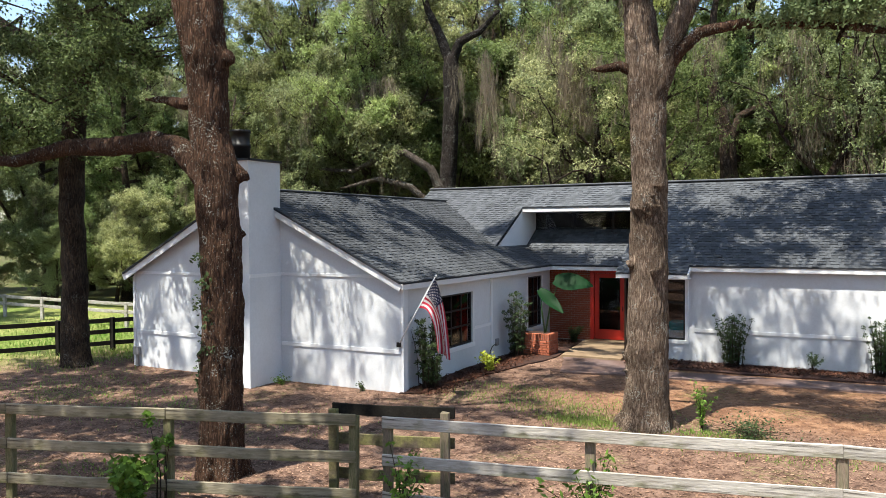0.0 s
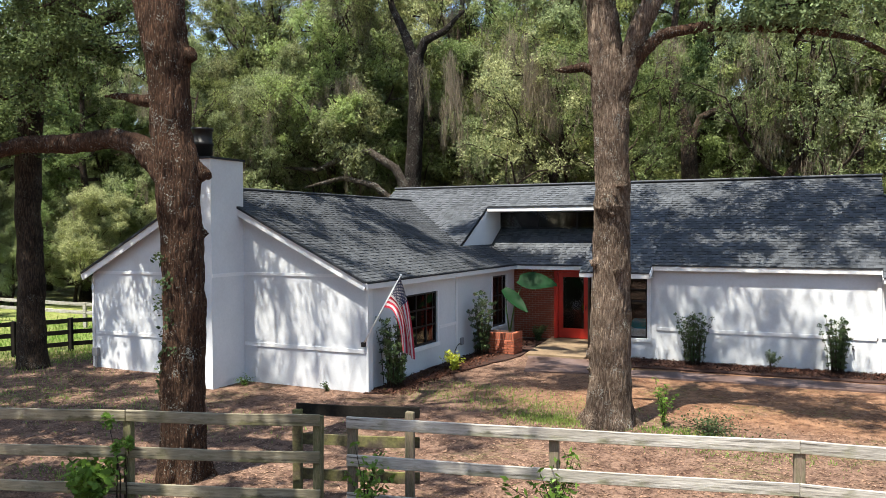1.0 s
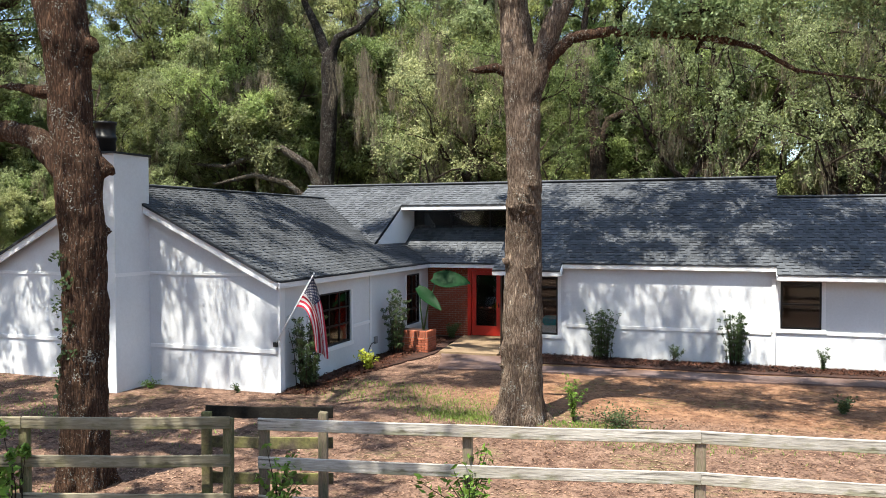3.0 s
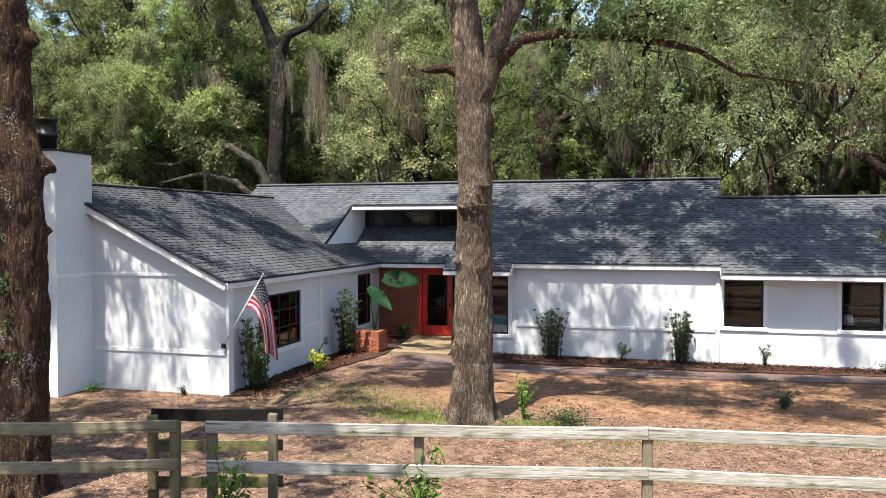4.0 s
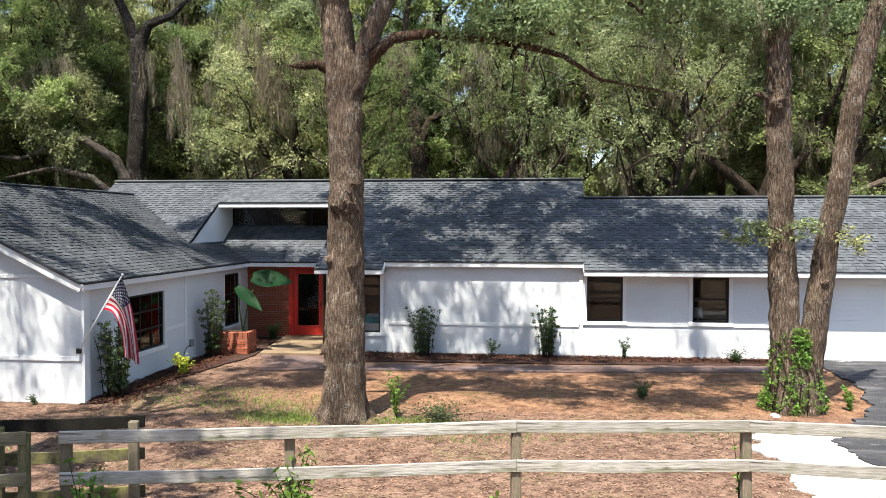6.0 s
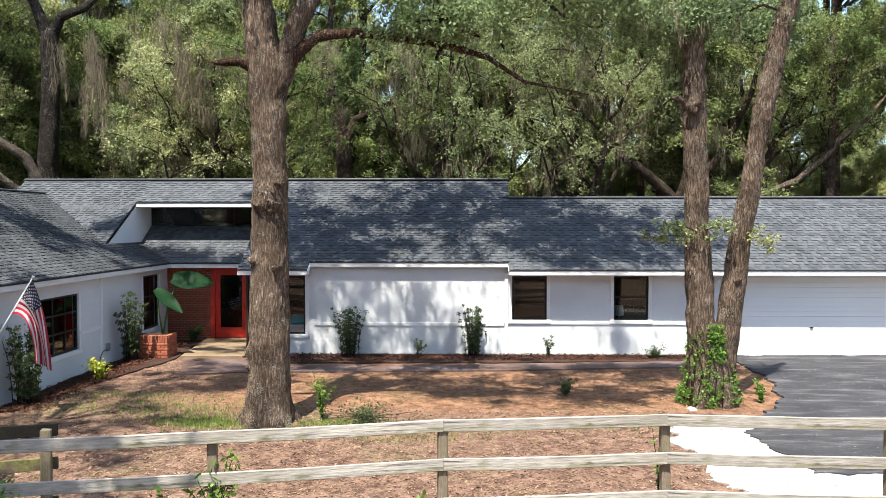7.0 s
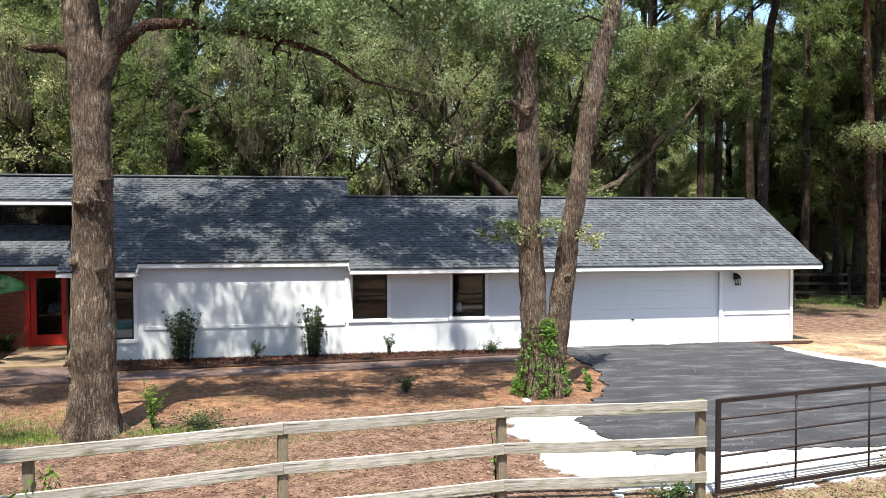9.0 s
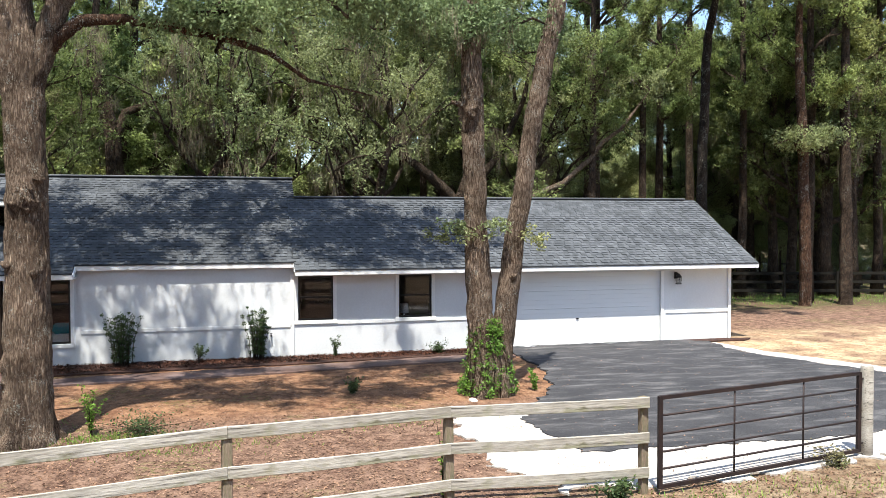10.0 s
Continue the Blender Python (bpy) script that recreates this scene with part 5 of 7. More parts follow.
def wood_tree(name, seed, height, label, leafmat, r0=0.28, crown_from=0.25, spread=4.0, per=260, size=0.17, moss=0, bare=False, limbs=13, clump=0.85, lean=0.06, top=0.25):
    """One forest tree: trunk with limbs, crown of leaf clumps, hanging moss."""
    rs = np.random.default_rng(seed)
    t = thing(name, label, "tree", group="trees behind the house")
    bm = bmesh.new()
    n = 9
    pts, x, y = [], 0.0, 0.0
    for i in range(n + 1):
        pts.append(Vector((x, y, height * 0.92 * i / n - 0.1)))
        x += rs.normal() * lean * height / n
        y += rs.normal() * lean * height / n
    rad = [r0 * (1.35 if i == 0 else 1.0) * (1 - 0.85 * i / n) + 0.02 for i in range(n + 1)]
    tube(bm, pts, rad, 10, 0.18, seed)
    tips = []
    for i in range(limbs):
        h = crown_from + (1 - crown_from) * (i + rs.uniform(0, 0.8)) / limbs
        k = min(n - 1, int(h * n))
        p = pts[k].lerp(pts[k + 1], h * n - k)
        a = i * 2.4 + rs.uniform(-0.5, 0.5)
        reach = spread * (1.15 - 0.7 * h) * rs.uniform(0.7, 1.15)
        grow(rs, bm, p, (math.cos(a), math.sin(a), 0.35 + 0.3 * h), reach, rad[k] * 0.5, 1, tips, 6, 0.25, 0.06)
    tips.append(pts[-1])
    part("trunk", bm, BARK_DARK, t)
    tips = np.array([tuple(p) for p in tips])
    if not bare:
        keep = rs.random(len(tips)) < np.where(tips[:, 2] > 12.5, top, 0.95)
        c = tips[keep]
        c = c + rs.normal(size=c.shape) * 0.25
        q = leaf_sprays(rs, c, rs.uniform(0.4, 1.2, len(c)) * clump, per, size, corners=3)
        tagged(soup("crown", q, 3, leafmat, t), kind="stuff")
    if moss:
        low = tips[tips[:, 2] > 1.5]
        c = low[rs.integers(0, len(low), moss)]
        cl = low[rs.integers(0, len(low), moss * 2)] - np.array([0, 0, 0.5])
        tagged(soup("hanging_moss", moss_strips(rs, cl, 0.8, 30, 0.5, 0.006), 4, MOSS, t), kind="stuff")
        tagged(soup("moss", moss_strips(rs, c, 1.7, 70, 0.35, 0.0065), 4, MOSS, t), kind="stuff")
    return t


kinds = [
    wood_tree("tree", 11, 18.0, "tall live oak with dense green crown behind the house", LEAF_A, 0.36, 0.2, 5.4, 480, 0.122, 6, limbs=18, clump=0.85),
    wood_tree("tree", 12, 16.0, "pale green oak with hanging grey moss", LEAF_B, 0.28, 0.17, 5.0, 480, 0.12, 12, limbs=18, clump=0.85),
    wood_tree("tree", 13, 20.0, "dark oak with spreading limbs in the woods", LEAF_C, 0.34, 0.2, 5.4, 460, 0.124, 4, limbs=18, clump=0.85, top=0.3),
    wood_tree("tree", 14, 9.0, "young green tree filling the undergrowth", LEAF_B, 0.14, 0.1, 3.4, 400, 0.11, 2, limbs=13, clump=0.75),
    wood_tree("tree", 15, 18.0, "moss draped oak with thin grey crown", LEAF_A, 0.3, 0.2, 4.8, 370, 0.12, 24, limbs=16, clump=0.8),
    wood_tree("tree", 16, 23.0, "tall straight pine trunk with high thin crown", LEAF_A, 0.24, 0.42, 3.2, 350, 0.128, 2, limbs=13, clump=0.75, lean=0.015, top=0.35),
    wood_tree("tree", 17, 12.0, "crooked thin oak with bare twisted limbs", LEAF_A, 0.2, 0.3, 4.6, 130, 0.095, 8, limbs=12, clump=0.75, lean=0.15, top=0.9),
    wood_tree("tree", 18, 11.0, "leaning dark oak with twisted mossy limbs", LEAF_B, 0.24, 0.35, 5.2, 120, 0.095, 10, limbs=11, clump=0.7, lean=0.19, top=0.9),
]
rt = random.Random(77)


def plant_tree(k, x, y, s=1.0, turn=None, used={}):
    m = pose(x, y, -0.05, 0, 0, rt.uniform(0, 360) if turn is None else turn) @ Matrix.Diagonal((s, s, s * rt.uniform(0.92, 1.1), 1))
    if k not in used:
        used[k] = True
        kinds[k].matrix_basis = m
        return kinds[k]
    c = copy_thing(kinds[k], Matrix())
    c.matrix_basis = m
    return c


# woods behind the house, rank by rank
for rank, (y0, gap, wide) in enumerate(((38.2, 4.6, 1.2), (43.5, 5.4, 1.2), (50.0, 6.5, 1.2), (62.0, 8.0, 1.2))):
    x = -wide * y0 - 6
    while x < wide * y0 * 0.95:
        xx, yy = x + rt.uniform(-1.2, 1.2), y0 + rt.uniform(-2.2, 2.2)
        far_right = xx / yy > 0.42
        far_left = xx / yy < -0.95
        if far_right:
            k = rt.choice([5, 5, 2, 4, 2, 5] if rank < 2 else [2, 1, 0, 4, 5])
        elif far_left:
            k = rt.choice([0, 1, 3, 1, 2])
        else:
            k = rt.choice([0, 1, 2, 4, 1, 0])
        thin = 0.42 < xx / yy < 0.57 and rt.random() < 0.85
        if 0.055 < xx / yy < 0.15 or 0.2 < xx / yy < 0.27:
            k = rt.choice([5, 5, 4])
        if not (far_left and yy < 38 and xx > -36) and not thin:
            plant_tree(k, xx, yy, rt.uniform(0.85, 1.15))
        x += gap * rt.uniform(0.75, 1.25)
# undergrowth
for i in range(46):
    a = -1.3 + 2.35 * (i + rt.random()) / 46
    yy = rt.uniform(38, 48)
    if a < -0.95:
        yy = rt.uniform(33, 40)
    plant_tree(3, a * yy, yy if a < 0.5 else yy + 4, rt.uniform(0.5, 0.85) if a < 0.5 else rt.uniform(0.3, 0.45))
for x, y, k, s in ((-34, 29, 0, 0.8), (-39, 28, 1, 0.9), (-44, 26, 0, 0.9), (-49, 23, 2, 0.9), (-30.5, 31, 1, 0.8), (-36, 33, 2, 0.9), (-42, 33, 0, 0.9), (-47, 30, 1, 0.9), (-33, 27.5, 3, 0.6), (-37, 26.5, 3, 0.65),
                  (-41, 25.5, 3, 0.6), (-29, 30, 3, 0.55), (-45, 24, 3, 0.7), (-31, 28.6, 3, 0.5), (-35, 25.6, 3, 0.45), (-27, 31.5, 3, 0.6), (-25, 33, 1, 0.8), (-22, 33.5, 0, 0.9)):
    plant_tree(k, x, y, s)
for x, y, k, s in ((30, 40, 0, 0.9), (35, 41, 2, 1.0), (33, 46, 0, 1.0), (39, 44, 2, 1.0), (26, 37, 3, 0.45), (30, 36.5, 3, 0.5), (22, 38.5, 3, 0.45),
                  (34, 36, 3, 0.5), (38, 37, 3, 0.5), (42, 40, 0, 1.0), (41, 35, 0, 1.0)):
    plant_tree(k, x, y + 3, s)
for i in range(26):
    a = -1.2 + 2.2 * (i + rt.random()) / 26
    yy = rt.uniform(50, 62)
    plant_tree(3, a * yy, yy, rt.uniform(0.8, 1.2))
for x, y, k, s in ((27, 47, 1, 1.0), (31, 49, 3, 1.0), (35, 50, 1, 0.9), (40, 49, 3, 1.1), (23, 47, 3, 0.7), (21, 50, 3, 0.8), (-29.5, 38, 0, 1.15), (-26.5, 41, 1, 1.15), (-26, 27.5, 3, 0.6), (-29, 25.5, 3, 0.6), (-23.5, 29.5, 3, 0.55), (36, 58, 1, 1.1), (43, 55, 1, 1.0), (-11.5, 37.5, 1, 1.1), (-12.6, 41, 4, 1.1), (-9.6, 38.5, 0, 1.0), (-22, 35.5, 1, 1.0), (-16.0, 41.0, 0, 1.15), (-19.5, 40.0, 1, 1.15), (-20.0, 46.0, 2, 1.1)):
    plant_tree(k, x, y, s)
# crooked oaks before the wall of leaves
for i, (x, y) in enumerate(((-24.5, 33.0), (-22.8, 35.0), (-12.4, 34.6), (-10.6, 34.2), (-8.0, 33.0), (-1.4, 33.2), (1.0, 34.6), (5.9, 32.4), (11.8, 32.2), (13.4, 34.2), (-27.5, 31.5))):
    plant_tree(6 + i % 2, x, y, rt.uniform(0.85, 1.15))
# unseen woods added behind the camera to darken window reflections and fill light
for i in range(15):
    plant_tree(rt.choice([0, 1, 2, 4]), -42 + 6 * i + rt.uniform(-1.5, 1.5), rt.uniform(-24, -16), rt.uniform(0.85, 1.1))
    for k in (0, 3):
        plant_tree(3, -40 + 6 * i + k + rt.uniform(-0.8, 0.8), rt.uniform(-20, -14), rt.uniform(0.7, 0.95))
# single trunks that stand out
for k, x, y, s in ((5, 14.3, 31.0, 0.85), (5, 15.6, 33.2, 0.9), (5, 10.2, 33.5, 0.9), (5, 18.6, 34.5, 0.9),
                   (5, 25.15, 31.3, 1.0), (5, 29.0, 32.9, 1.1), (5, 23.7, 34.2, 0.9), (5, 27.0, 36.2, 1.0), (5, 20.6, 36.8, 1.0), (5, 31.5, 34.0, 1.0), (5, 28.0, 39.5, 1.0), (5, 33.5, 38.0, 1.0), (5, 25.0, 41.0, 1.1), (5, 17.0, 37.5, 1.1), (4, 28.5, 34.0, 1.1), (5, 30.5, 37.0, 1.2), (0, -38, 20, 1.0), (2, -35, 13, 1.0)):
    plant_tree(k, x, y, s)


# ---- the big yard trees ----
def big_tree(label, base, stems, crown, seed, knots=(), leafmat=LEAF_A, size=0.11, per=300, bark=None, extra_moss=0, sprigs=(), slim=1.0, limb_bark=None, curtains=(), fine=False, limb_from=3):
    """stems: (points, radii) in world metres; crown: (centre, radii) ellipsoids that hold leaf clumps, some unseen and
    only for shade.
    """
    rs = np.random.default_rng(seed)
    t = thing("oak_tree", label, "tree", base)
    inv = Matrix.Translation(Vector(base)).inverted()
    for j, (pts, rad) in enumerate(stems):
        bm = bmesh.new()
        rad = [r * slim for r in rad] if j == 0 else rad
        pts = [inv @ Vector(p) for p in pts]
        # resample finely so that the skin can be uneven
        fine_p, fine_r = [], []
        for i in range(len(pts) - 1):
            k = max(2, int((pts[i + 1] - pts[i]).length / (0.055 if fine else 0.16)))
            for u in range(k):
                s = u / k
                s2 = s * s * (3 - 2 * s) * 0.3 + s * 0.7
                c = pts[i].lerp(pts[i + 1], s)
                c += Vector((noise.noise(c * 1.1), noise.noise(c * 1.1 + Vector((5, 1, 2))), 0)) * 0.05 * min(1, rad[i] / 0.2)
                fine_p.append(c)
                fine_r.append(rad[i] + (rad[i + 1] - rad[i]) * s2)
        fine_p.append(pts[-1])
        fine_r.append(rad[-1])
        if fine:
            wide = max(fine_r)
            furrowed(bm, fine_p, fine_r, 104 if wide > 0.3 else 76 if wide > 0.18 else 40, seed + j, [(inv @ Vector(kp), kr) for kp, kr in knots] if j == 0 else (), 0.022 if wide > 0.18 else 0.014)
        else:
            tube(bm, fine_p, fine_r, 22 if rad[0] > 0.2 else 12, 0.11, seed + j, 0.025)
        for kp, kr in (knots if j == 0 else ()):
            m = Matrix.Translation(inv @ Vector(kp)) @ Matrix.Diagonal((kr * 1.1, kr * 0.9, kr, 1))
            r = bmesh.ops.create_icosphere(bm, subdivisions=3, radius=1.0, matrix=m)
            for v in r["verts"]:
                v.co += Vector((noise.noise(v.co * 9), noise.noise(v.co * 9 + Vector((3, 3, 3))), noise.noise(v.co * 9 + Vector((7, 1, 0))))) * kr * 0.55
                v.co += Vector((noise.noise(v.co * 26), noise.noise(v.co * 26 + Vector((3, 3, 3))), noise.noise(v.co * 26 + Vector((7, 1, 0))))) * kr * 0.3
            for f in {f for v in r["verts"] for f in v.link_faces}:
                f.smooth = True
        part("trunk" if j == 0 else "limb", bm, (limb_bark if limb_bark and j >= limb_from else bark) or BARK, t, "rough furrowed bark" if j == 0 else "")
    # twigs and clumps
    bm = bmesh.new()
    cs, rr, tw = [], [], 0
    sizes = []
    for c, r, k in crown:
        for i in range(k):
            d = rs.normal(size=3)
            d /= np.linalg.norm(d)
            p = np.array(c) + d * np.array(r) * rs.uniform(0.35, 1.0)
            cs.append(tuple(inv @ Vector(p)))
            rr.append(rs.uniform(0.4, 0.95))
            sizes.append(size if c[2] < 9.7 else size * 1.2)
            if i % 3 == 0:
                a = inv @ Vector(np.array(c) + d * np.array(r) * 0.1)
                q = inv @ Vector(p)
                mid = a.lerp(q, 0.5) + Vector(rs.normal(size=3)) * 0.4
                tube(bm, [a, mid, q], [0.05, 0.03, 0.01], 5)
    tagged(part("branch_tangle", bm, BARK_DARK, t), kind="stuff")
    q = leaf_sprays(rs, cs, rr, per, np.array(sizes), 0.6)
    tagged(soup("crown", q, 4, leafmat, t), kind="stuff")
    for a, b in sprigs:
        a, b = inv @ Vector(a), inv @ Vector(b)
        sc = [tuple(a.lerp(b, u) + Vector(rs.normal(size=3)) * 0.09) for u in np.linspace(0.15, 1, 12)]
        tagged(soup("sprig", leaf_quads(rs, sc, np.full(12, 0.15), 32, 0.07, 0.7), 4, LEAF_B, t), kind="stuff")
        bm = bmesh.new()
        tube(bm, [a, a.lerp(b, 0.5) + Vector((0, 0, 0.05)), b], [0.012, 0.009, 0.004], 5)
        part("twig", bm, BARK_DARK, t)
    if curtains:
        tops = np.concatenate([np.array(inv @ Vector(c)) + rs.normal(size=(k, 3)) * np.array([w, w, 0.5]) for c, w, k in curtains])
        tagged(soup("hanging_moss", moss_strips(rs, tops, 2.2, 150, 0.35, 0.0065), 4, MOSS, t), kind="stuff")
    if extra_moss:
        cc = np.array(cs)
        cc = cc[cc[:, 2] <= np.median(cc[:, 2])]
        tagged(soup("moss", moss_strips(rs, cc[rs.integers(0, len(cc), extra_moss)], 0.6, 30, 0.3, 0.005), 4, MOSS, t), kind="stuff")
    return t


big_tree("massive oak trunk with a long heavy limb by the fence", (-8.36, 8.8, 0),
         [([(-8.37, 8.8, -0.2), (-8.37, 8.8, 0.06), (-8.36, 8.8, 0.5), (-8.36, 8.8, 1.18), (-8.32, 8.8, 2.68), (-8.36, 8.8, 3.67), (-8.40, 8.8, 4.48), (-8.52, 8.8, 5.03), (-8.56, 8.8, 6.08), (-8.74, 8.8, 6.98), (-8.9, 8.9, 8.6), (-8.8, 9.2, 11.0)],
           [0.62, 0.52, 0.45, 0.42, 0.40, 0.41, 0.42, 0.385, 0.43, 0.5, 0.36, 0.15]),
          ([(-8.45, 8.8, 4.35), (-8.87, 8.8, 4.66), (-9.15, 8.8, 4.86), (-9.65, 8.8, 4.99), (-10.65, 8.8, 4.95), (-11.58, 8.8, 5.0), (-12.9, 8.7, 4.81), (-14.5, 8.4, 4.9)], [0.26, 0.21, 0.17, 0.155, 0.15, 0.135, 0.10, 0.05]),
          ([(-8.6, 8.8, 5.45), (-9.0, 8.75, 5.5), (-9.35, 8.7, 5.58), (-9.66, 8.65, 5.6)], [0.12, 0.09, 0.06, 0.02])],
         # Off-trunk clumps near 11 m: unseen, added to shade gable and lawn.
         [((-8.9, 9.6, 11.0), (4.5, 4.2, 2.4), 55), ((-13.6, 8.3, 6.6), (2.4, 2.0, 1.1), 34), ((-11.6, 9.6, 7.6), (1.6, 1.2, 0.6), 14), ((-12.5, 11.2, 11.2), (1.9, 1.2, 0.8), 10), ((-7.0, 13.4, 11.3), (2.2, 1.3, 0.8), 22), ((-13.5, 11.5, 11.5), (4.6, 3.6, 2.0), 52)], 31,
         [((-8.12, 8.95, 4.42), 0.12), ((-8.11, 8.95, 3.55), 0.08), ((-8.24, 8.85, 6.1), 0.12), ((-8.6, 8.55, 6.2), 0.10), ((-8.55, 8.62, 1.75), 0.07)], LEAF_C, bark=BARK_RED, slim=0.74, size=0.07, per=480, fine=True, limb_bark=BARK_LIMB, limb_from=1)
big_tree("tall oak trunk with knots standing before the entry", (-3.47, 14.47, 0),
         [([(-3.5, 14.47, -0.2), (-3.5, 14.47, 0.02), (-3.49, 14.47, 0.25), (-3.47, 14.47, 0.64), (-3.47, 14.47, 1.92), (-3.44, 14.47, 3.4), (-3.43, 14.47, 4.66), (-3.46, 14.47, 5.71), (-3.5, 14.47, 6.5), (-3.67, 14.47, 7.81), (-3.9, 14.6, 10.5)],
           [0.66, 0.52, 0.44, 0.395, 0.36, 0.335, 0.315, 0.32, 0.34, 0.26, 0.12]),
          ([(-3.42, 14.45, 5.6), (-3.14, 14.42, 6.43), (-2.93, 14.4, 7.14), (-2.65, 14.4, 7.74), (-2.1, 14.4, 10.0)], [0.2, 0.2, 0.19, 0.17, 0.08]),
          ([(-3.2, 14.42, 6.3), (-2.88, 14.4, 6.73), (-2.56, 14.4, 7.0), (-1.84, 14.4, 7.06), (-1.23, 14.4, 6.99), (-0.24, 14.4, 6.83), (0.52, 14.4, 6.61), (1.18, 14.5, 6.19), (2.4, 14.8, 6.0)], [0.14, 0.12, 0.105, 0.09, 0.085, 0.07, 0.05, 0.035, 0.015]),
          ([(-3.6, 14.4, 6.35), (-3.9, 14.3, 6.53), (-4.2, 14.25, 6.5), (-4.42, 14.2, 6.5)], [0.12, 0.09, 0.07, 0.03])],
         # High outlying clumps are unseen, added to shade roofs, entry and lawn.
         [((-3.0, 15.9, 11.2), (5.0, 2.6, 2.0), 46), ((1.0, 14.2, 7.9), (3.4, 1.6, 0.9), 46), ((-6.2, 15.4, 9.6), (2.6, 2.2, 1.0), 22), ((-5.6, 19.2, 12.6), (4.4, 3.4, 1.5), 130), ((-11.6, 17.4, 12.4), (2.4, 2.2, 1.2), 20), ((-10.2, 19.8, 12.4), (1.7, 1.2, 0.8), 48), ((-0.6, 20.6, 13.2), (4.4, 2.8, 1.4), 96), ((-0.2, 14.2, 7.15), (1.9, 0.4, 0.35), 14), ((-2.6, 13.4, 11.2), (2.6, 0.8, 0.8), 20)], 32,
         [((-3.40, 14.14, 4.15), 0.12), ((-3.35, 14.15, 3.98), 0.14), ((-3.2, 14.2, 4.35), 0.10), ((-3.55, 14.15, 3.95), 0.09), ((-3.8, 14.35, 1.3), 0.09), ((-3.25, 14.15, 2.85), 0.07), ((-3.7, 14.25, 2.95), 0.08), ((-3.78, 14.35, 1.02), 0.08)], LEAF_NEAR, extra_moss=12, size=0.08, per=440, fine=True, limb_bark=BARK_LIMB, limb_from=2)
big_tree("twin-stemmed oak overgrown with ivy beside the drive", (5.04, 16.22, 0),
         [([(5.09, 16.22, -0.2), (5.09, 16.22, 0.02), (5.1, 16.22, 0.3), (5.08, 16.22, 0.66), (4.96, 16.22, 1.2), (4.91, 16.22, 1.64), (4.82, 16.22, 3.57), (4.75, 16.22, 5.95), (4.70, 16.22, 7.37), (4.6, 16.2, 10.5)], [0.66, 0.57, 0.53, 0.46, 0.34, 0.29, 0.245, 0.24, 0.215, 0.08]),
          ([(5.28, 16.2, 0.2), (5.4, 16.18, 0.9), (5.54, 16.18, 2.36), (5.72, 16.18, 3.57), (5.94, 16.18, 4.78), (6.14, 16.18, 6.0), (6.39, 16.18, 7.22), (6.64, 16.18, 8.44), (7.1, 16.1, 11)], [0.3, 0.25, 0.235, 0.215, 0.195, 0.205, 0.2, 0.19, 0.07]),
          ([(4.75, 16.2, 5.9), (4.5, 16.15, 6.1), (4.25, 16.1, 6.15)], [0.12, 0.08, 0.03])],
         # The two high rear clumps are unseen, added to dapple the roof.
         [((4.2, 19.7, 11.4), (3.6, 2.0, 1.4), 42), ((3.0, 16.2, 8.0), (2.8, 1.2, 0.9), 40), ((5.3, 16.6, 7.8), (2.0, 1.0, 0.6), 30), ((2.4, 19.0, 12.6), (3.4, 3.0, 1.5), 56)], 33, [((4.66, 15.98, 5.95), 0.13), ((5.6, 16.0, 2.5), 0.07)], LEAF_NEAR, extra_moss=6, size=0.075, per=480, fine=True, bark=BARK_GREY, sprigs=[((4.75, 15.98, 3.35), (3.75, 15.7, 3.35)), ((4.7, 15.98, 3.5), (4.0, 15.6, 3.62)), ((4.95, 15.98, 3.5), (5.35, 15.7, 3.6)), ((5.72, 15.96, 3.5), (6.2, 15.7, 3.2))])
big_tree("dark oak with forked limbs by the back fence", (-18.8, 14.29, 0),
         [([(-18.74, 14.29, -0.2), (-18.74, 14.29, 0.05), (-18.75, 14.29, 0.5), (-18.76, 14.29, 1.34), (-18.81, 14.29, 3.74), (-18.82, 14.29, 5.24), (-18.49, 14.29, 7.6), (-18.67, 14.29, 8.81), (-18.65, 14.29, 9.69), (-18.6, 14.3, 12)], [0.75, 0.62, 0.54, 0.5, 0.48, 0.48, 0.4, 0.24, 0.2, 0.08]),
          ([(-18.7, 14.29, 7.2), (-19.45, 14.3, 8.14), (-20.84, 14.3, 9.06), (-22.5, 14.4, 10)], [0.3, 0.2, 0.17, 0.08]),
          ([(-18.5, 14.29, 7.3), (-18.01, 14.25, 8.3), (-17.25, 14.2, 8.93), (-16.23, 14.2, 9.37), (-14.8, 14.2, 10.2)], [0.3, 0.24, 0.21, 0.17, 0.08]),
          ([(-18.4, 14.25, 7.1), (-17.7, 14.1, 7.9), (-16.44, 14.0, 8.56), (-15.1, 13.9, 8.72), (-13.6, 13.8, 9.2)], [0.22, 0.2, 0.17, 0.14, 0.06])],
         # The last clump is unseen, added to shade the wing roof.
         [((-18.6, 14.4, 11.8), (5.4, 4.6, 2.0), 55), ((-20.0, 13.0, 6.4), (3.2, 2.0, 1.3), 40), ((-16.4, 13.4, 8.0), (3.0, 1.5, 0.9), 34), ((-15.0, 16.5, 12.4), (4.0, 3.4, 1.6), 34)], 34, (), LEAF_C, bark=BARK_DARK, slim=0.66)
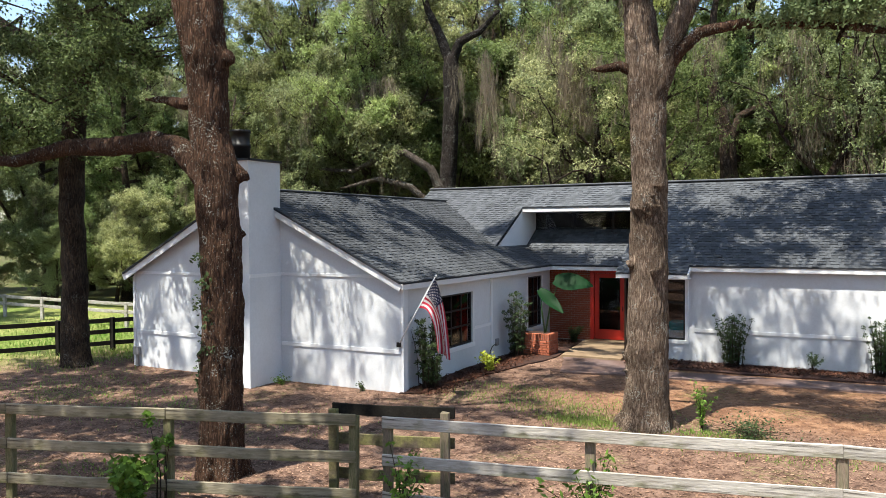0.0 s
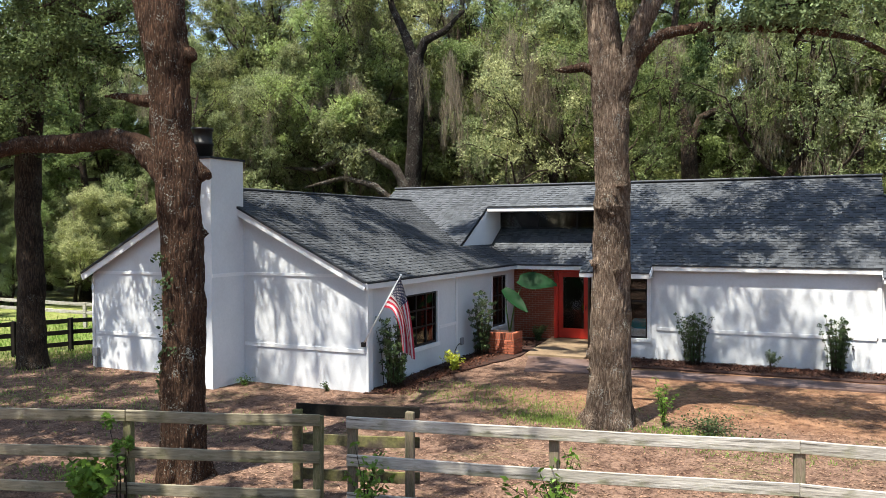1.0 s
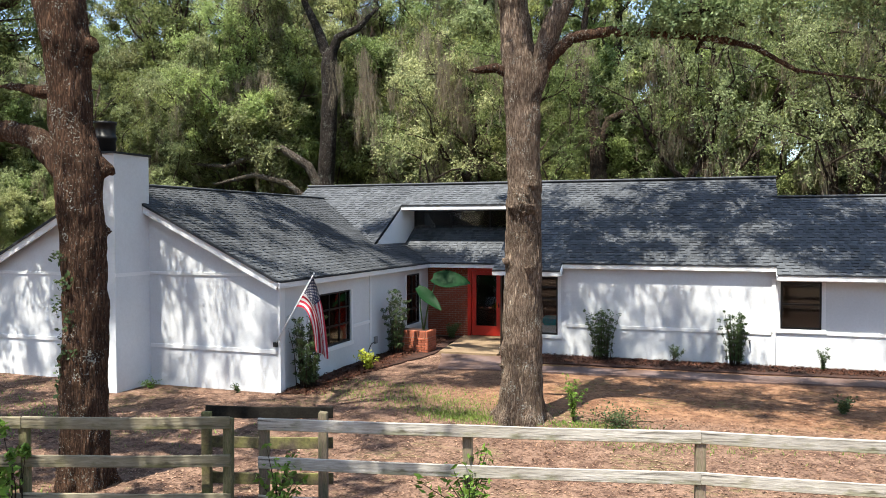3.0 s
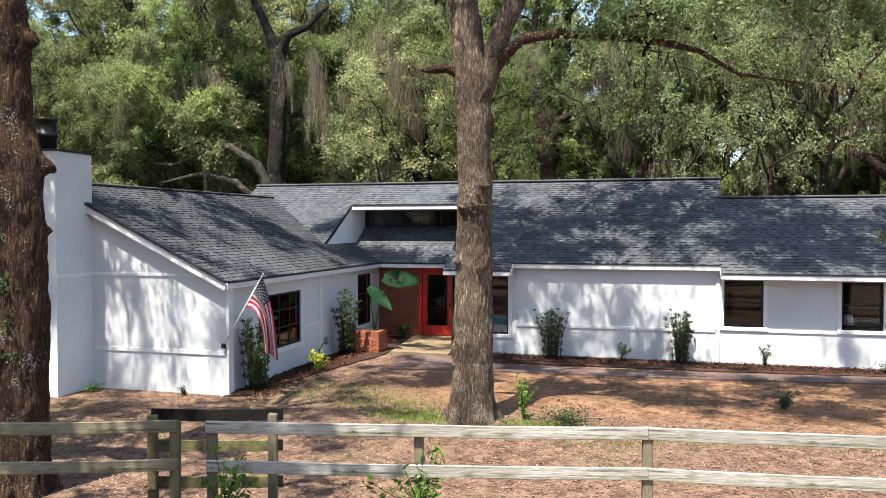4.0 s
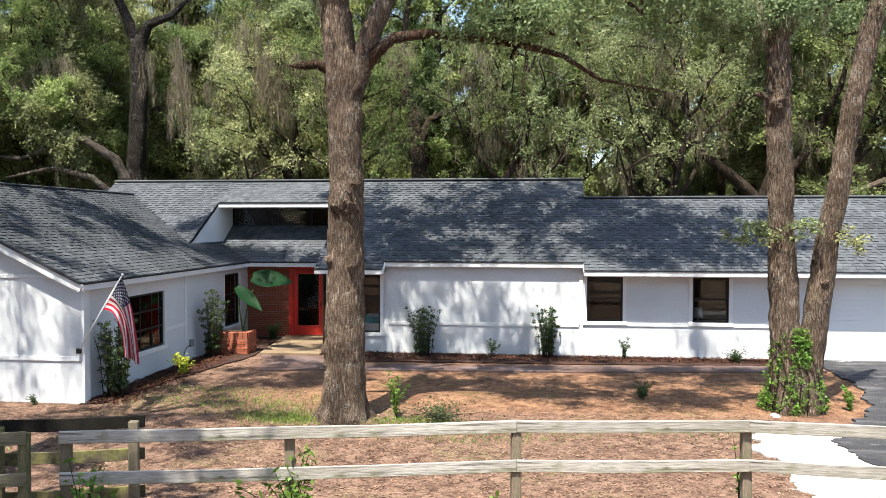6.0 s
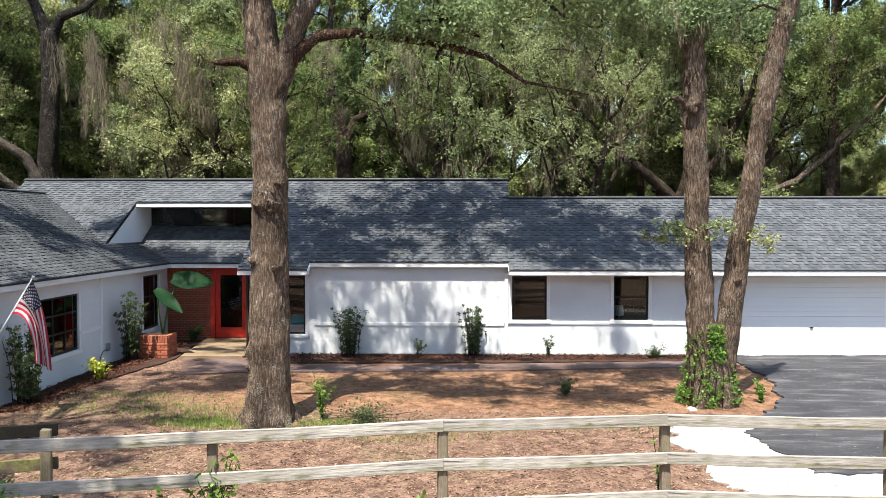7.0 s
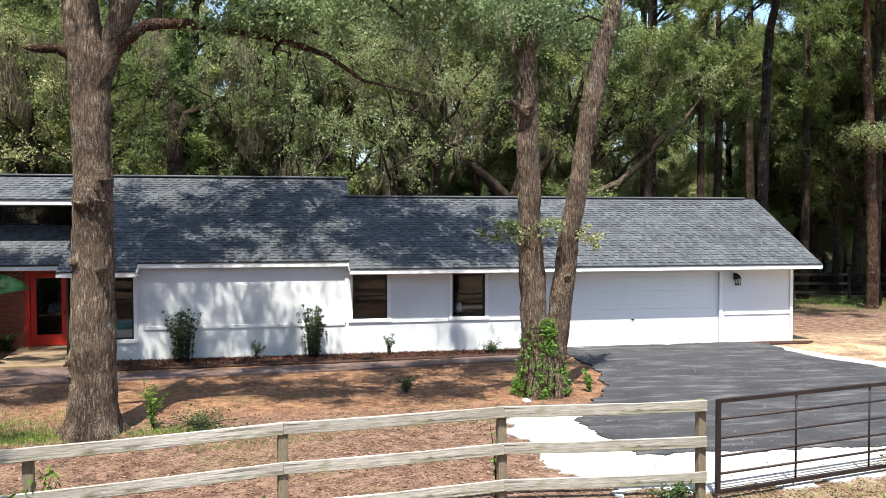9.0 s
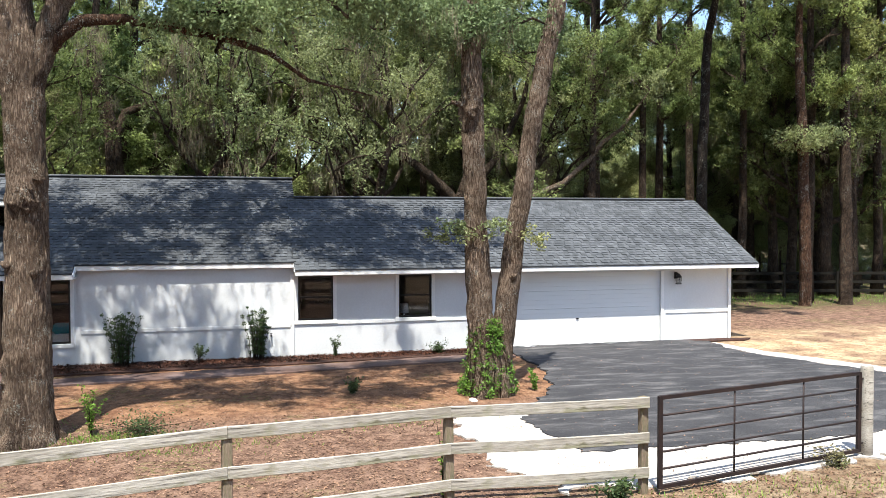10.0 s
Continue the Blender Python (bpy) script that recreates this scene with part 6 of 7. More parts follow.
# trees right behind the roof, with limbs that show
big_tree("dark forked oak with pale dead limbs behind the roof", (-17.2, 33.0, 0),
         [([(-17.3, 33, -0.2), (-17.25, 33, 2.5), (-17.18, 33, 5.41), (-17.06, 33, 7.45), (-16.93, 33, 9.73), (-17.0, 33, 11.62)], [0.5, 0.42, 0.40, 0.38, 0.36, 0.34]),
          ([(-17.0, 33, 11.3), (-17.6, 33, 12.79), (-18.15, 33, 13.84), (-18.8, 33, 16)], [0.26, 0.2, 0.16, 0.06]),
          ([(-17.0, 33, 11.3), (-16.49, 33, 12.23), (-15.53, 33, 12.55), (-14.5, 33, 13.4)], [0.24, 0.2, 0.15, 0.06]),
          ([(-17.1, 32.8, 4.6), (-17.66, 32.3, 6.37), (-18.9, 32, 7.19), (-20.31, 32, 6.97), (-21.75, 32, 6.44), (-23.8, 32, 6.61)], [0.26, 0.2, 0.16, 0.13, 0.10, 0.05]),
          ([(-17.2, 32.8, 4.2), (-18.6, 32, 5.6), (-20.2, 31.8, 6.0), (-22.4, 31.8, 5.6)], [0.2, 0.15, 0.12, 0.05])],
         [((-18.5, 33, 15.5), (4, 3, 1.8), 40), ((-20.5, 32.5, 9.0), (2.6, 1.5, 1.0), 22)], 51, (), LEAF_B, bark=BARK_BLACK, size=0.12, per=280, limb_bark=BARK_PALE, curtains=[((-15.0, 32.4, 10.8), 0.3, 3), ((-14.8, 32.4, 9.2), 0.25, 2), ((-12.2, 32.5, 11.6), 0.8, 3), ((-20.2, 32.5, 11.4), 0.6, 2)])
big_tree("crooked oak behind the main roof", (-4.7, 33.0, 0),
         [([(-4.65, 33, -0.2), (-4.67, 33, 3), (-4.69, 33, 5.5), (-4.77, 33, 6.91), (-5.13, 33, 8.56), (-5.49, 33, 9.74), (-5.37, 33, 11.37), (-5.0, 33, 14)], [0.42, 0.36, 0.33, 0.3, 0.24, 0.2, 0.15, 0.06]),
          ([(-4.75, 33, 6.6), (-4.3, 33, 7.95), (-3.03, 33, 8.48), (-1.8, 33, 9.4)], [0.2, 0.16, 0.12, 0.05])],
         [((-5.0, 33, 13.5), (3.5, 2.5, 1.6), 34), ((-1.8, 33, 10.0), (2.0, 1.4, 0.9), 16)], 52, (), LEAF_A, bark=BARK_DARK, size=0.12, per=280, extra_moss=10, curtains=[((-10.9, 32.3, 10.8), 0.4, 5), ((-10.6, 32.3, 9.0), 0.3, 3), ((-7.6, 32.4, 9.4), 0.5, 3), ((-1.6, 32.4, 9.6), 0.6, 3)])
big_tree("leaning thin tree before the sky gap", (4.4, 36.0, 0), [([(4.4, 36, -0.2), (4.37, 36, 4.83), (4.31, 36, 6.51), (3.77, 36, 7.48), (3.31, 36, 8.09), (2.6, 36, 9.5)], [0.26, 0.2, 0.18, 0.16, 0.13, 0.05])], [((2.4, 36, 10.0), (2.0, 1.5, 0.9), 14)], 53, (), LEAF_A, bark=BARK_DARK, size=0.12, per=260)
big_tree("oak with a long bare limb above the garage roof", (10.6, 31.2, 0), [([(10.5, 31.2, -0.2), (10.6, 31.2, 2.5), (11.0, 31.1, 4.2), (11.56, 31, 4.72), (13.01, 31, 5.32), (14.26, 31, 6.36), (14.80, 31, 7.07), (15.60, 31, 7.60), (16.9, 31, 9.2)], [0.22, 0.18, 0.14, 0.12, 0.105, 0.10, 0.085, 0.07, 0.03])], [((16.8, 31, 9.4), (1.6, 1.2, 0.8), 12)], 54, (), LEAF_B, bark=BARK, size=0.12, per=260)
big_tree("spreading oak with many dark limbs behind the garage", (9.0, 33.5, 0),
         [([(9.0, 33.5, -0.2), (8.9, 33.4, 3), (8.75, 33.2, 4.75), (7.76, 33, 5.7), (6.78, 33, 6.4), (6.31, 33, 7.81), (5.6, 33, 9)], [0.4, 0.33, 0.26, 0.2, 0.15, 0.12, 0.05]),
          ([(8.9, 33.4, 3.5), (9.6, 33.2, 6.0), (9.2, 33, 8.5), (9.6, 33, 11.5)], [0.28, 0.22, 0.18, 0.07]),
          ([(9.3, 33.3, 4.5), (10.8, 33, 6.6), (12.0, 33, 9.0), (12.4, 33, 11)], [0.2, 0.16, 0.11, 0.05])],
         [((9.0, 33, 12.5), (4, 3, 1.8), 40), ((5.8, 33, 9.2), (1.8, 1.2, 0.8), 14)], 55, (), LEAF_A, bark=BARK_DARK, size=0.12, per=280, extra_moss=8)
# Added for its crown, mostly above view, which shades the ground and back fence.
big_tree("tall dark oak behind the garage end, added to shade the back fence", (18.6, 29.6, 0), [([(18.6, 29.6, -0.2), (18.6, 29.6, 3), (18.5, 29.4, 7), (18.2, 28.6, 11), (17.6, 26.5, 14)], [0.4, 0.3, 0.26, 0.22, 0.1])],
         [((17.6, 25.0, 13.6), (5.4, 4.0, 1.2), 85), ((22.5, 29.0, 13.9), (5.0, 3.5, 1.1), 45)], 57, (), LEAF_C, bark=BARK_BLACK, per=260, slim=0.75)
big_tree("red-barked pine with a low leafy branch by the back fence", (24.2, 30.2, 0), [([(24.2, 30.2, -0.2), (24.2, 30.2, 0.1), (24.15, 30.2, 3), (23.95, 30.2, 7), (23.8, 30.3, 11), (23.9, 30.4, 15)], [0.34, 0.27, 0.24, 0.22, 0.18, 0.08]),
         ([(23.97, 30.2, 6.6), (23.5, 29.9, 7.0), (22.8, 29.6, 7.2), (22.0, 29.4, 7.0)], [0.07, 0.05, 0.035, 0.015])],
         [((23.2, 29.6, 7.1), (1.5, 0.7, 0.45), 17), ((25.0, 29.8, 7.5), (0.9, 0.6, 0.4), 8), ((24.0, 31.0, 14.5), (2.4, 2.0, 1.0), 14)], 61, (), LEAF_B, bark=BARK_RED, size=0.1, per=240)
big_tree("dark straight pine by the back fence", (26.3, 30.2, 0), [([(26.3, 30.2, -0.2), (26.3, 30.2, 0.1), (26.25, 30.2, 4), (26.2, 30.3, 9), (26.3, 30.4, 16)], [0.36, 0.29, 0.25, 0.21, 0.08])],
         [((26.2, 31.2, 15.0), (2.4, 2.0, 1.0), 16)], 62, (), LEAF_A, bark=BARK_DARK, size=0.1, per=240)
# added oak outside the view; its crowns are placed only to shade the yard
big_tree("unseen oak added to shade the fence and yard", (-14.5, 1.5, 0), [([(-14.5, 1.5, -0.2), (-14.5, 1.5, 2), (-14.3, 1.7, 7), (-14.0, 2.0, 11)], [0.5, 0.4, 0.3, 0.1])], [((-13.5, 4.6, 11.0), (5.5, 4.4, 2.2), 120), ((-7.0, 2.6, 11.0), (4.5, 3.2, 1.8), 85), ((-19.0, 8.0, 11.4), (4.0, 3.0, 1.6), 70)], 35, (), LEAF_C, per=240, size=0.13)

# ivy on the twin trunk
ivy = thing("ivy", "green ivy climbing the twin oak trunk", "ivy")
rs = np.random.default_rng(8)
cs = []
for i in range(130):
    a = rs.uniform(math.pi * 0.95, math.pi * 2.05)
    h = rs.uniform(0.0, 1.0) ** 1.3 * 1.45
    r = 0.62 - 0.22 * min(h, 1.2)
    cx = 5.09 - 0.05 * h
    cs.append((cx + r * math.cos(a), 16.22 + r * math.sin(a), h + 0.05))
for i in range(90):
    cs.append((5.08 + rs.uniform(-0.1, 0.16), 15.86 + rs.uniform(-0.03, 0.08), rs.uniform(0.5, 1.62)))
soup("leaves", leaf_quads(rs, cs, np.full(len(cs), 0.085), 20, 0.055, 1.0), 4, LEAF_IVY, ivy)
bm = bmesh.new()
for i in range(9):
    a = math.pi * (1.1 + 0.8 * i / 9)
    tube(bm, [(5.09 + 0.6 * math.cos(a), 16.22 + 0.6 * math.sin(a), 0.0), (5.07 + 0.5 * math.cos(a + 0.2), 16.22 + 0.5 * math.sin(a + 0.2), 0.7), (4.98 + 0.36 * math.cos(a), 16.22 + 0.36 * math.sin(a), 1.4)], [0.012, 0.01, 0.006], 5)
part("vines", bm, BARK_DARK, ivy)
vine = thing("ivy", "thin ivy on the massive oak trunk", "ivy")
cs = []
for i in range(26):
    h = rs.uniform(1.2, 3.4)
    a = rs.uniform(math.pi * 0.85, math.pi * 1.7)
    cs.append((-8.36 + 0.33 * math.cos(a), 8.8 + 0.33 * math.sin(a), h))
soup("leaves", leaf_quads(rs, cs, np.full(len(cs), 0.10), 14, 0.07, 1.0), 4, LEAF_BUSH, vine)


# ---- shrubs along the walls ----
def shrub(name, label, x, y, h, w, seed, leafmat, n_stems=9, per=60, size=0.05, splay=0.35, category="shrub", leafy=1.0, spread=0.2, slim=0.55):
    rs = np.random.default_rng(seed)
    t = thing(name, label, category, (x, y, ground_height(x, y) + 0.015))
    bm = bmesh.new()
    cs, rr = [], []
    for i in range(n_stems):
        a = rs.uniform(0, 2 * math.pi)
        top = Vector((math.cos(a) * w / 2 * rs.uniform(0.2, 1), math.sin(a) * w / 2 * rs.uniform(0.2, 1), h * rs.uniform(0.6, 1.0)))
        foot = Vector((top.x * 0.45, top.y * 0.45, 0)) if h > 1.2 else Vector((0, 0, 0))
        mid = top * 0.5 + Vector((-top.x * splay, -top.y * splay, 0)) + foot * 0.5
        tube(bm, [foot - Vector((0, 0, 0.05)), mid, top], [0.012, 0.008, 0.003], 5)
        for u in np.linspace(1 - 0.8 * leafy, 1.0, 6):
            p = mid.lerp(top, (u - 0.5) * 2) if u > 0.5 else foot.lerp(mid, u * 2)
            cs.append(tuple(p))
            rr.append(w * spread * rs.uniform(0.5, 1.1))
    tagged(part("stem_tangle", bm, BARK_DARK, t), kind="stuff")
    soup("leaves", leaf_quads(rs, cs, rr, per, size, 0.9, ratio=slim), 4, leafmat, t)
    return t


shrub("shrub", "tall loose green shrub against the white wall", -2.95, 21.55, 1.36, 1.0, 1, LEAF_BUSH, 26, 26, 0.062, splay=0.15, spread=0.09, slim=0.36)
shrub("shrub", "dark upright shrub against the white wall", 0.4, 21.65, 1.42, 0.85, 2, LEAF_BUSH, 26, 28, 0.062, splay=0.15, spread=0.10, slim=0.36)
shrub("shrub", "small sparse shrub in the mulch bed", -1.1, 21.5, 0.5, 0.5, 3, LEAF_BUSH, 5, 12, leafy=0.6)
shrub("shrub", "small upright shrub under the window sill", 2.45, 21.65, 0.62, 0.36, 4, LEAF_BUSH, 5, 16)
shrub("shrub", "low shrub at the end of the mulch bed", 5.3, 21.5, 0.32, 0.7, 5, LEAF_BUSH, 7, 16)
shrub("shrub", "tall dark shrub at the wing corner", -8.72, 15.75, 1.6, 1.1, 6, LEAF_BUSH, 30, 30, 0.058, splay=0.15, spread=0.09, slim=0.4)
shrub("shrub", "tall shrub beside the brick planter", -8.62, 20.75, 1.85, 0.9, 7, LEAF_BUSH, 28, 30, 0.058, splay=0.15, spread=0.09, slim=0.4)
shrub("shrub", "low bush with yellow green leaves by the wing", -8.35, 18.3, 0.48, 0.85, 8, LEAF_YELLOW, 12, 9, 0.075, spread=0.14)
shrub("shrub", "bright green bush pushing through the fence", -8.35, 7.15, 0.62, 0.85, 9, LEAF_BRIGHT, 14, 15, 0.12)
shrub("vine", "leafy vine tangled on the fence boards", -2.72, 8.72, 0.95, 1.25, 10, LEAF_BRIGHT, 13, 4, 0.105, leafy=0.6, category="vine", spread=0.10, slim=0.34)
shrub("vine", "green creeper over the fence boards", -4.9, 8.15, 1.05, 0.75, 11, LEAF_BRIGHT, 10, 6, 0.10, category="vine", spread=0.15, slim=0.4)
shrub("vine", "creeper clinging to the fence post", -8.05, 7.4, 1.32, 0.4, 12, LEAF_BRIGHT, 4, 12, 0.085, leafy=0.15, category="vine", slim=0.4)
shrub("seedling", "green seedling beside the oak trunk", -2.55, 14.7, 0.85, 0.6, 13, LEAF_BRIGHT, 9, 14, 0.05, category="seedling", slim=0.45, spread=0.13)
shrub("seedling", "small green weed near the fence", -0.45, 9.15, 0.45, 0.4, 14, LEAF_BRIGHT, 6, 8, 0.1, category="seedling")
shrub("seedling", "thin vine at the fence post", 2.5, 9.9, 1.05, 0.3, 15, LEAF_BRIGHT, 4, 6, 0.05, category="seedling")
shrub("seedling", "small weed on the pine straw", 2.3, 17.0, 0.3, 0.5, 16, LEAF_BUSH, 6, 12, 0.06, category="seedling")
shrub("seedling", "low weeds at the trunk foot", -1.7, 14.6, 0.2, 1.9, 17, LEAF_BUSH, 26, 7, 0.05, category="seedling")
shrub("seedling", "weed beside the twin oak", 6.15, 16.2, 0.45, 0.3, 18, LEAF_BRIGHT, 5, 12, 0.06, category="seedling")
shrub("seedling", "weeds at the fence foot near the gate", 4.7, 9.4, 0.25, 0.7, 19, LEAF_BUSH, 9, 14, 0.06, category="seedling")
shrub("seedling", "weeds under the gate post", 8.6, 9.95, 0.2, 1.1, 20, LEAF_DRY, 12, 6, 0.05, category="seedling")
shrub("seedling", "small plant at the chimney foot", -12.0, 14.6, 0.22, 0.5, 21, LEAF_BRIGHT, 7, 5, 0.04, category="seedling")
shrub("seedling", "weed at the gable wall foot", -9.9, 14.85, 0.18, 0.35, 22, LEAF_BUSH, 6, 5, 0.04, category="seedling")
shrub("shrub", "dark low plants beside the porch door", -8.1, 24.2, 0.5, 0.6, 23, LEAF_BUSH, 9, 20, 0.07)

# ---- far fences ----
def far_fence(posts, label, material, tops, h):
    f = thing("fence", label, "fence")
    for i, (x, y) in enumerate(posts):
        post(x, y, h, f, material, 0.13, seed=i)
    for z in tops:
        for i in range(len(posts) - 1):
            board("rail", (*posts[i], z), (*posts[i + 1], z), f, material, seed=i, h=0.13)


far_fence([(-24.9, 8.2), (-23.5, 10.6), (-22.14, 12.9), (-20.78, 15.25), (-20.04, 16.54), (-18.9, 18.6), (-17.9, 20.5)], "dark three-board fence beside the grass field", DARKWOOD, (0.93, 0.60, 0.25), 1.02)
far_fence([(-40 + 2.6 * i, 21.5 - 0.12 * i) for i in range(8)], "pale weathered fence across the field", WOOD, (0.88, 0.58), 0.95)
# The deep shade on this fence is partly in the board colour.
far_fence([(18.0 + 2.5 * i, 35.3 - 0.65 * i) for i in range(8)], "dark board fence at the edge of the woods", DARKWOOD, (1.2, 0.78, 0.36), 1.3)


# ---- litter, grass ----
def scatter_litter():
    rs = np.random.default_rng(4)
    n = 90000
    x = rs.uniform(-17, 9, n)
    y = 6.5 + 14.5 * rs.random(n) ** 1.3
    keep = ~((x < -8.9) & (y > 15)) & ~((x > 4.6) & (y > 10.9)) & ~((y > 19.0) & (x > -7)) & (rs.random(n) < np.where((y > 15.5) & (x > -6), 0.35, 1.0))
    x, y = x[keep], y[keep]
    z = np.array([ground_height(a, b) for a, b in zip(x, y)]) + 0.012
    n = len(x)
    a = rs.uniform(0, 2 * math.pi, n)
    s = rs.uniform(0.010, 0.032, n)
    u = np.stack([np.cos(a), np.sin(a), rs.normal(size=n) * 0.25], 1) * s[:, None]
    v = np.stack([-np.sin(a), np.cos(a), rs.normal(size=n) * 0.25], 1) * (s * 0.55)[:, None]
    # a few blown onto the drive
    k = 2600
    x[:k], y[:k] = rs.uniform(4, 19, k), rs.uniform(9.6, 21.8, k)
    z[:k] = 0.035
    s[:k] *= 0.7
    u[:k] *= 0.7
    v[:k] *= 0.7
    p = np.stack([x, y, z], 1)
    ob = soup("leaf_litter", np.stack([p - u, p + v, p + u, p - v], 1), 4, LITTER)
    tagged(ob, "dry brown fallen leaves scattered over the yard", "leaf litter", kind="stuff")


def scatter_grass():
    rs = np.random.default_rng(9)
    out = []
    for cx, cy, r1, r2, n in ((-5.9, 15.6, 2.4, 0.5, 420), (-5.0, 15.0, 1.5, 0.6, 850), (-6.4, 16.1, 1.6, 0.7, 600), (-4.5, 14.35, 0.8, 0.4, 1700), (-7.2, 16.7, 1.3, 0.3, 260), (-2.2, 14.4, 0.9, 0.3, 700), (-12.5, 11.5, 3.0, 1.2, 900), (-9.6, 8.1, 1.0, 0.4, 500),
                              (-16.5, 12.5, 2.0, 2.0, 900), (-22.5, 17.0, 3.0, 3.0, 4000), (-26, 20, 4, 3, 4000), (-19.3, 16.5, 1.2, 2.5, 2200), (6.8, 9.2, 2.0, 0.4, 500), (-1.0, 13.4, 1.5, 0.4, 350), (2.0, 14.3, 2.0, 0.5, 300),
                              (26, 33, 5, 2.0, 3000)):
        p = np.stack([cx + rs.normal(size=n) * r1 * 0.6, cy + rs.normal(size=n) * r2 * 0.6], 1)
        z = np.array([ground_height(a, b) for a, b in p])
        base = np.stack([p[:, 0], p[:, 1], z], 1)
        h = rs.uniform(0.02, 0.085, n) * (1.8 if cx < -18 or cx > 20 else 1.0)
        a = rs.uniform(0, 2 * math.pi, n)
        w = np.stack([np.cos(a), np.sin(a), np.zeros(n)], 1) * (0.006 + 0.05 * h)[:, None]
        tip = base + np.stack([rs.normal(size=n) * 0.4, rs.normal(size=n) * 0.4, np.ones(n)], 1) * h[:, None]
        out.append(np.stack([base - w, base + w, tip], 1))
    ob = soup("grass", np.concatenate(out), 3, GRASS)
    tagged(ob, "thin green grass tufts in patches", "grass", kind="stuff")


def scatter_chips():
    """Loose bark chips on the mulch beds."""
    rs = np.random.default_rng(21)
    n = 16000
    x, y = rs.uniform(-5.6, 7.1, n), rs.uniform(20.75, 21.98, n)
    y = np.where(y < 20.7 + 0.05 * (x + 5), 21.6, y)
    k = 6000
    x[:k], y[:k] = rs.uniform(-9.04, -8.25, k) + rs.random(k) ** 2 * 0.35, rs.uniform(15.0, 24.4, k)
    a = rs.uniform(0, 2 * math.pi, n)
    s = rs.uniform(0.012, 0.042, n)
    u = np.stack([np.cos(a), np.sin(a), rs.normal(size=n) * 0.4], 1) * s[:, None]
    v = np.stack([-np.sin(a), np.cos(a), rs.normal(size=n) * 0.5], 1) * (s * 0.45)[:, None]
    p = np.stack([x, y, rs.uniform(0.028, 0.06, n)], 1)
    ob = soup("bark_chips", np.stack([p - u, p + v, p + u, p - v], 1), 4, CHIPS)
    tagged(ob, "loose dark red-brown bark chips on the flower beds", "bark mulch", kind="stuff")


CHIPS = leaf_mat("bark_chips", (0.075, 0.032, 0.02), island=0.7, through_light=0.02, color2=(0.04, 0.019, 0.014), spec=0.05)
scatter_chips()
GRASS = leaf_mat("grass_blades", (0.16, 0.29, 0.05), color2=(0.22, 0.27, 0.07))
scatter_litter()
scatter_grass()


# ---- roof shingles ----
def shingle_corners(p, along, up, nrm, w, h, t):
    """Corners of one tab, thicker at its lower edge: top, front and two side faces."""
    a, b = p, p + along * w
    lo, hi = nrm * (t + 0.004), nrm * 0.004
    c, d = b + up * h, a + up * h
    return [[a + lo, b + lo, c + hi, d + hi], [a, b, b + lo, a + lo], [a, a + lo, d + hi, d], [b, c, c + hi, b + lo]]


EXPO, TAB = 0.142, 0.21


def shingle_field(parent, origin, along, up, length, rise, ok, seed, single=None):
    """Courses of tabs on a slope; ok(p) tells whether a tab is kept; single(p): built as an own object."""
    r = random.Random(seed)
    along, up = Vector(along).normalized(), Vector(up).normalized()
    nrm = along.cross(up).normalized()
    if nrm.z < 0:
        nrm = -nrm
    origin = Vector(origin)
    faces = []
    mesh_tab = None
    for c in range(int(rise / EXPO)):
        x = -r.uniform(0, TAB)
        tooth = c % 2 == 0
        while x < length:
            tooth = not tooth
            w = r.uniform(0.11, 0.21) if tooth else r.uniform(0.07, 0.17)
            x0, x1 = max(0.0, x), min(length, x + w)
            p = origin + along * x0 + up * (c * EXPO)
            mid = origin + along * (x0 + x1) / 2 + up * (c + 0.5) * EXPO
            if x1 - x0 > 0.03 and ok(mid):
                t = 0.018 if tooth else 0.004
                if single and single(mid):
                    me = TABS[1 if tooth else 0]
                    ob = new("shingle", me)
                    ob.parent = parent
                    ob.matrix_local = Matrix.Translation(p) @ Matrix((along, up, nrm)).transposed().to_4x4() @ Matrix.Diagonal(((x1 - x0 - 0.006) / 0.3, 1, 1, 1))
                else:
                    faces += shingle_corners(p, along, up, nrm, x1 - x0 - 0.004, EXPO + 0.015, t)
            x += w
    v = np.array([[tuple(q) for q in f] for f in faces], dtype=np.float32)
    me = bpy.data.meshes.new("shingles")
    co = v.reshape(-1, 3)
    # weld the faces of a tab into one island
    co, inv = np.unique(np.round(co, 5), axis=0, return_inverse=True)
    inv = inv.reshape(-1, 4)
    me.from_pydata(co.tolist(), [], inv.tolist())
    me.materials.append(SHINGLE)
    ob = new("shingles", me)
    ob.parent = parent
    tagged(ob, label="dark grey architectural asphalt shingles", kind="stuff")


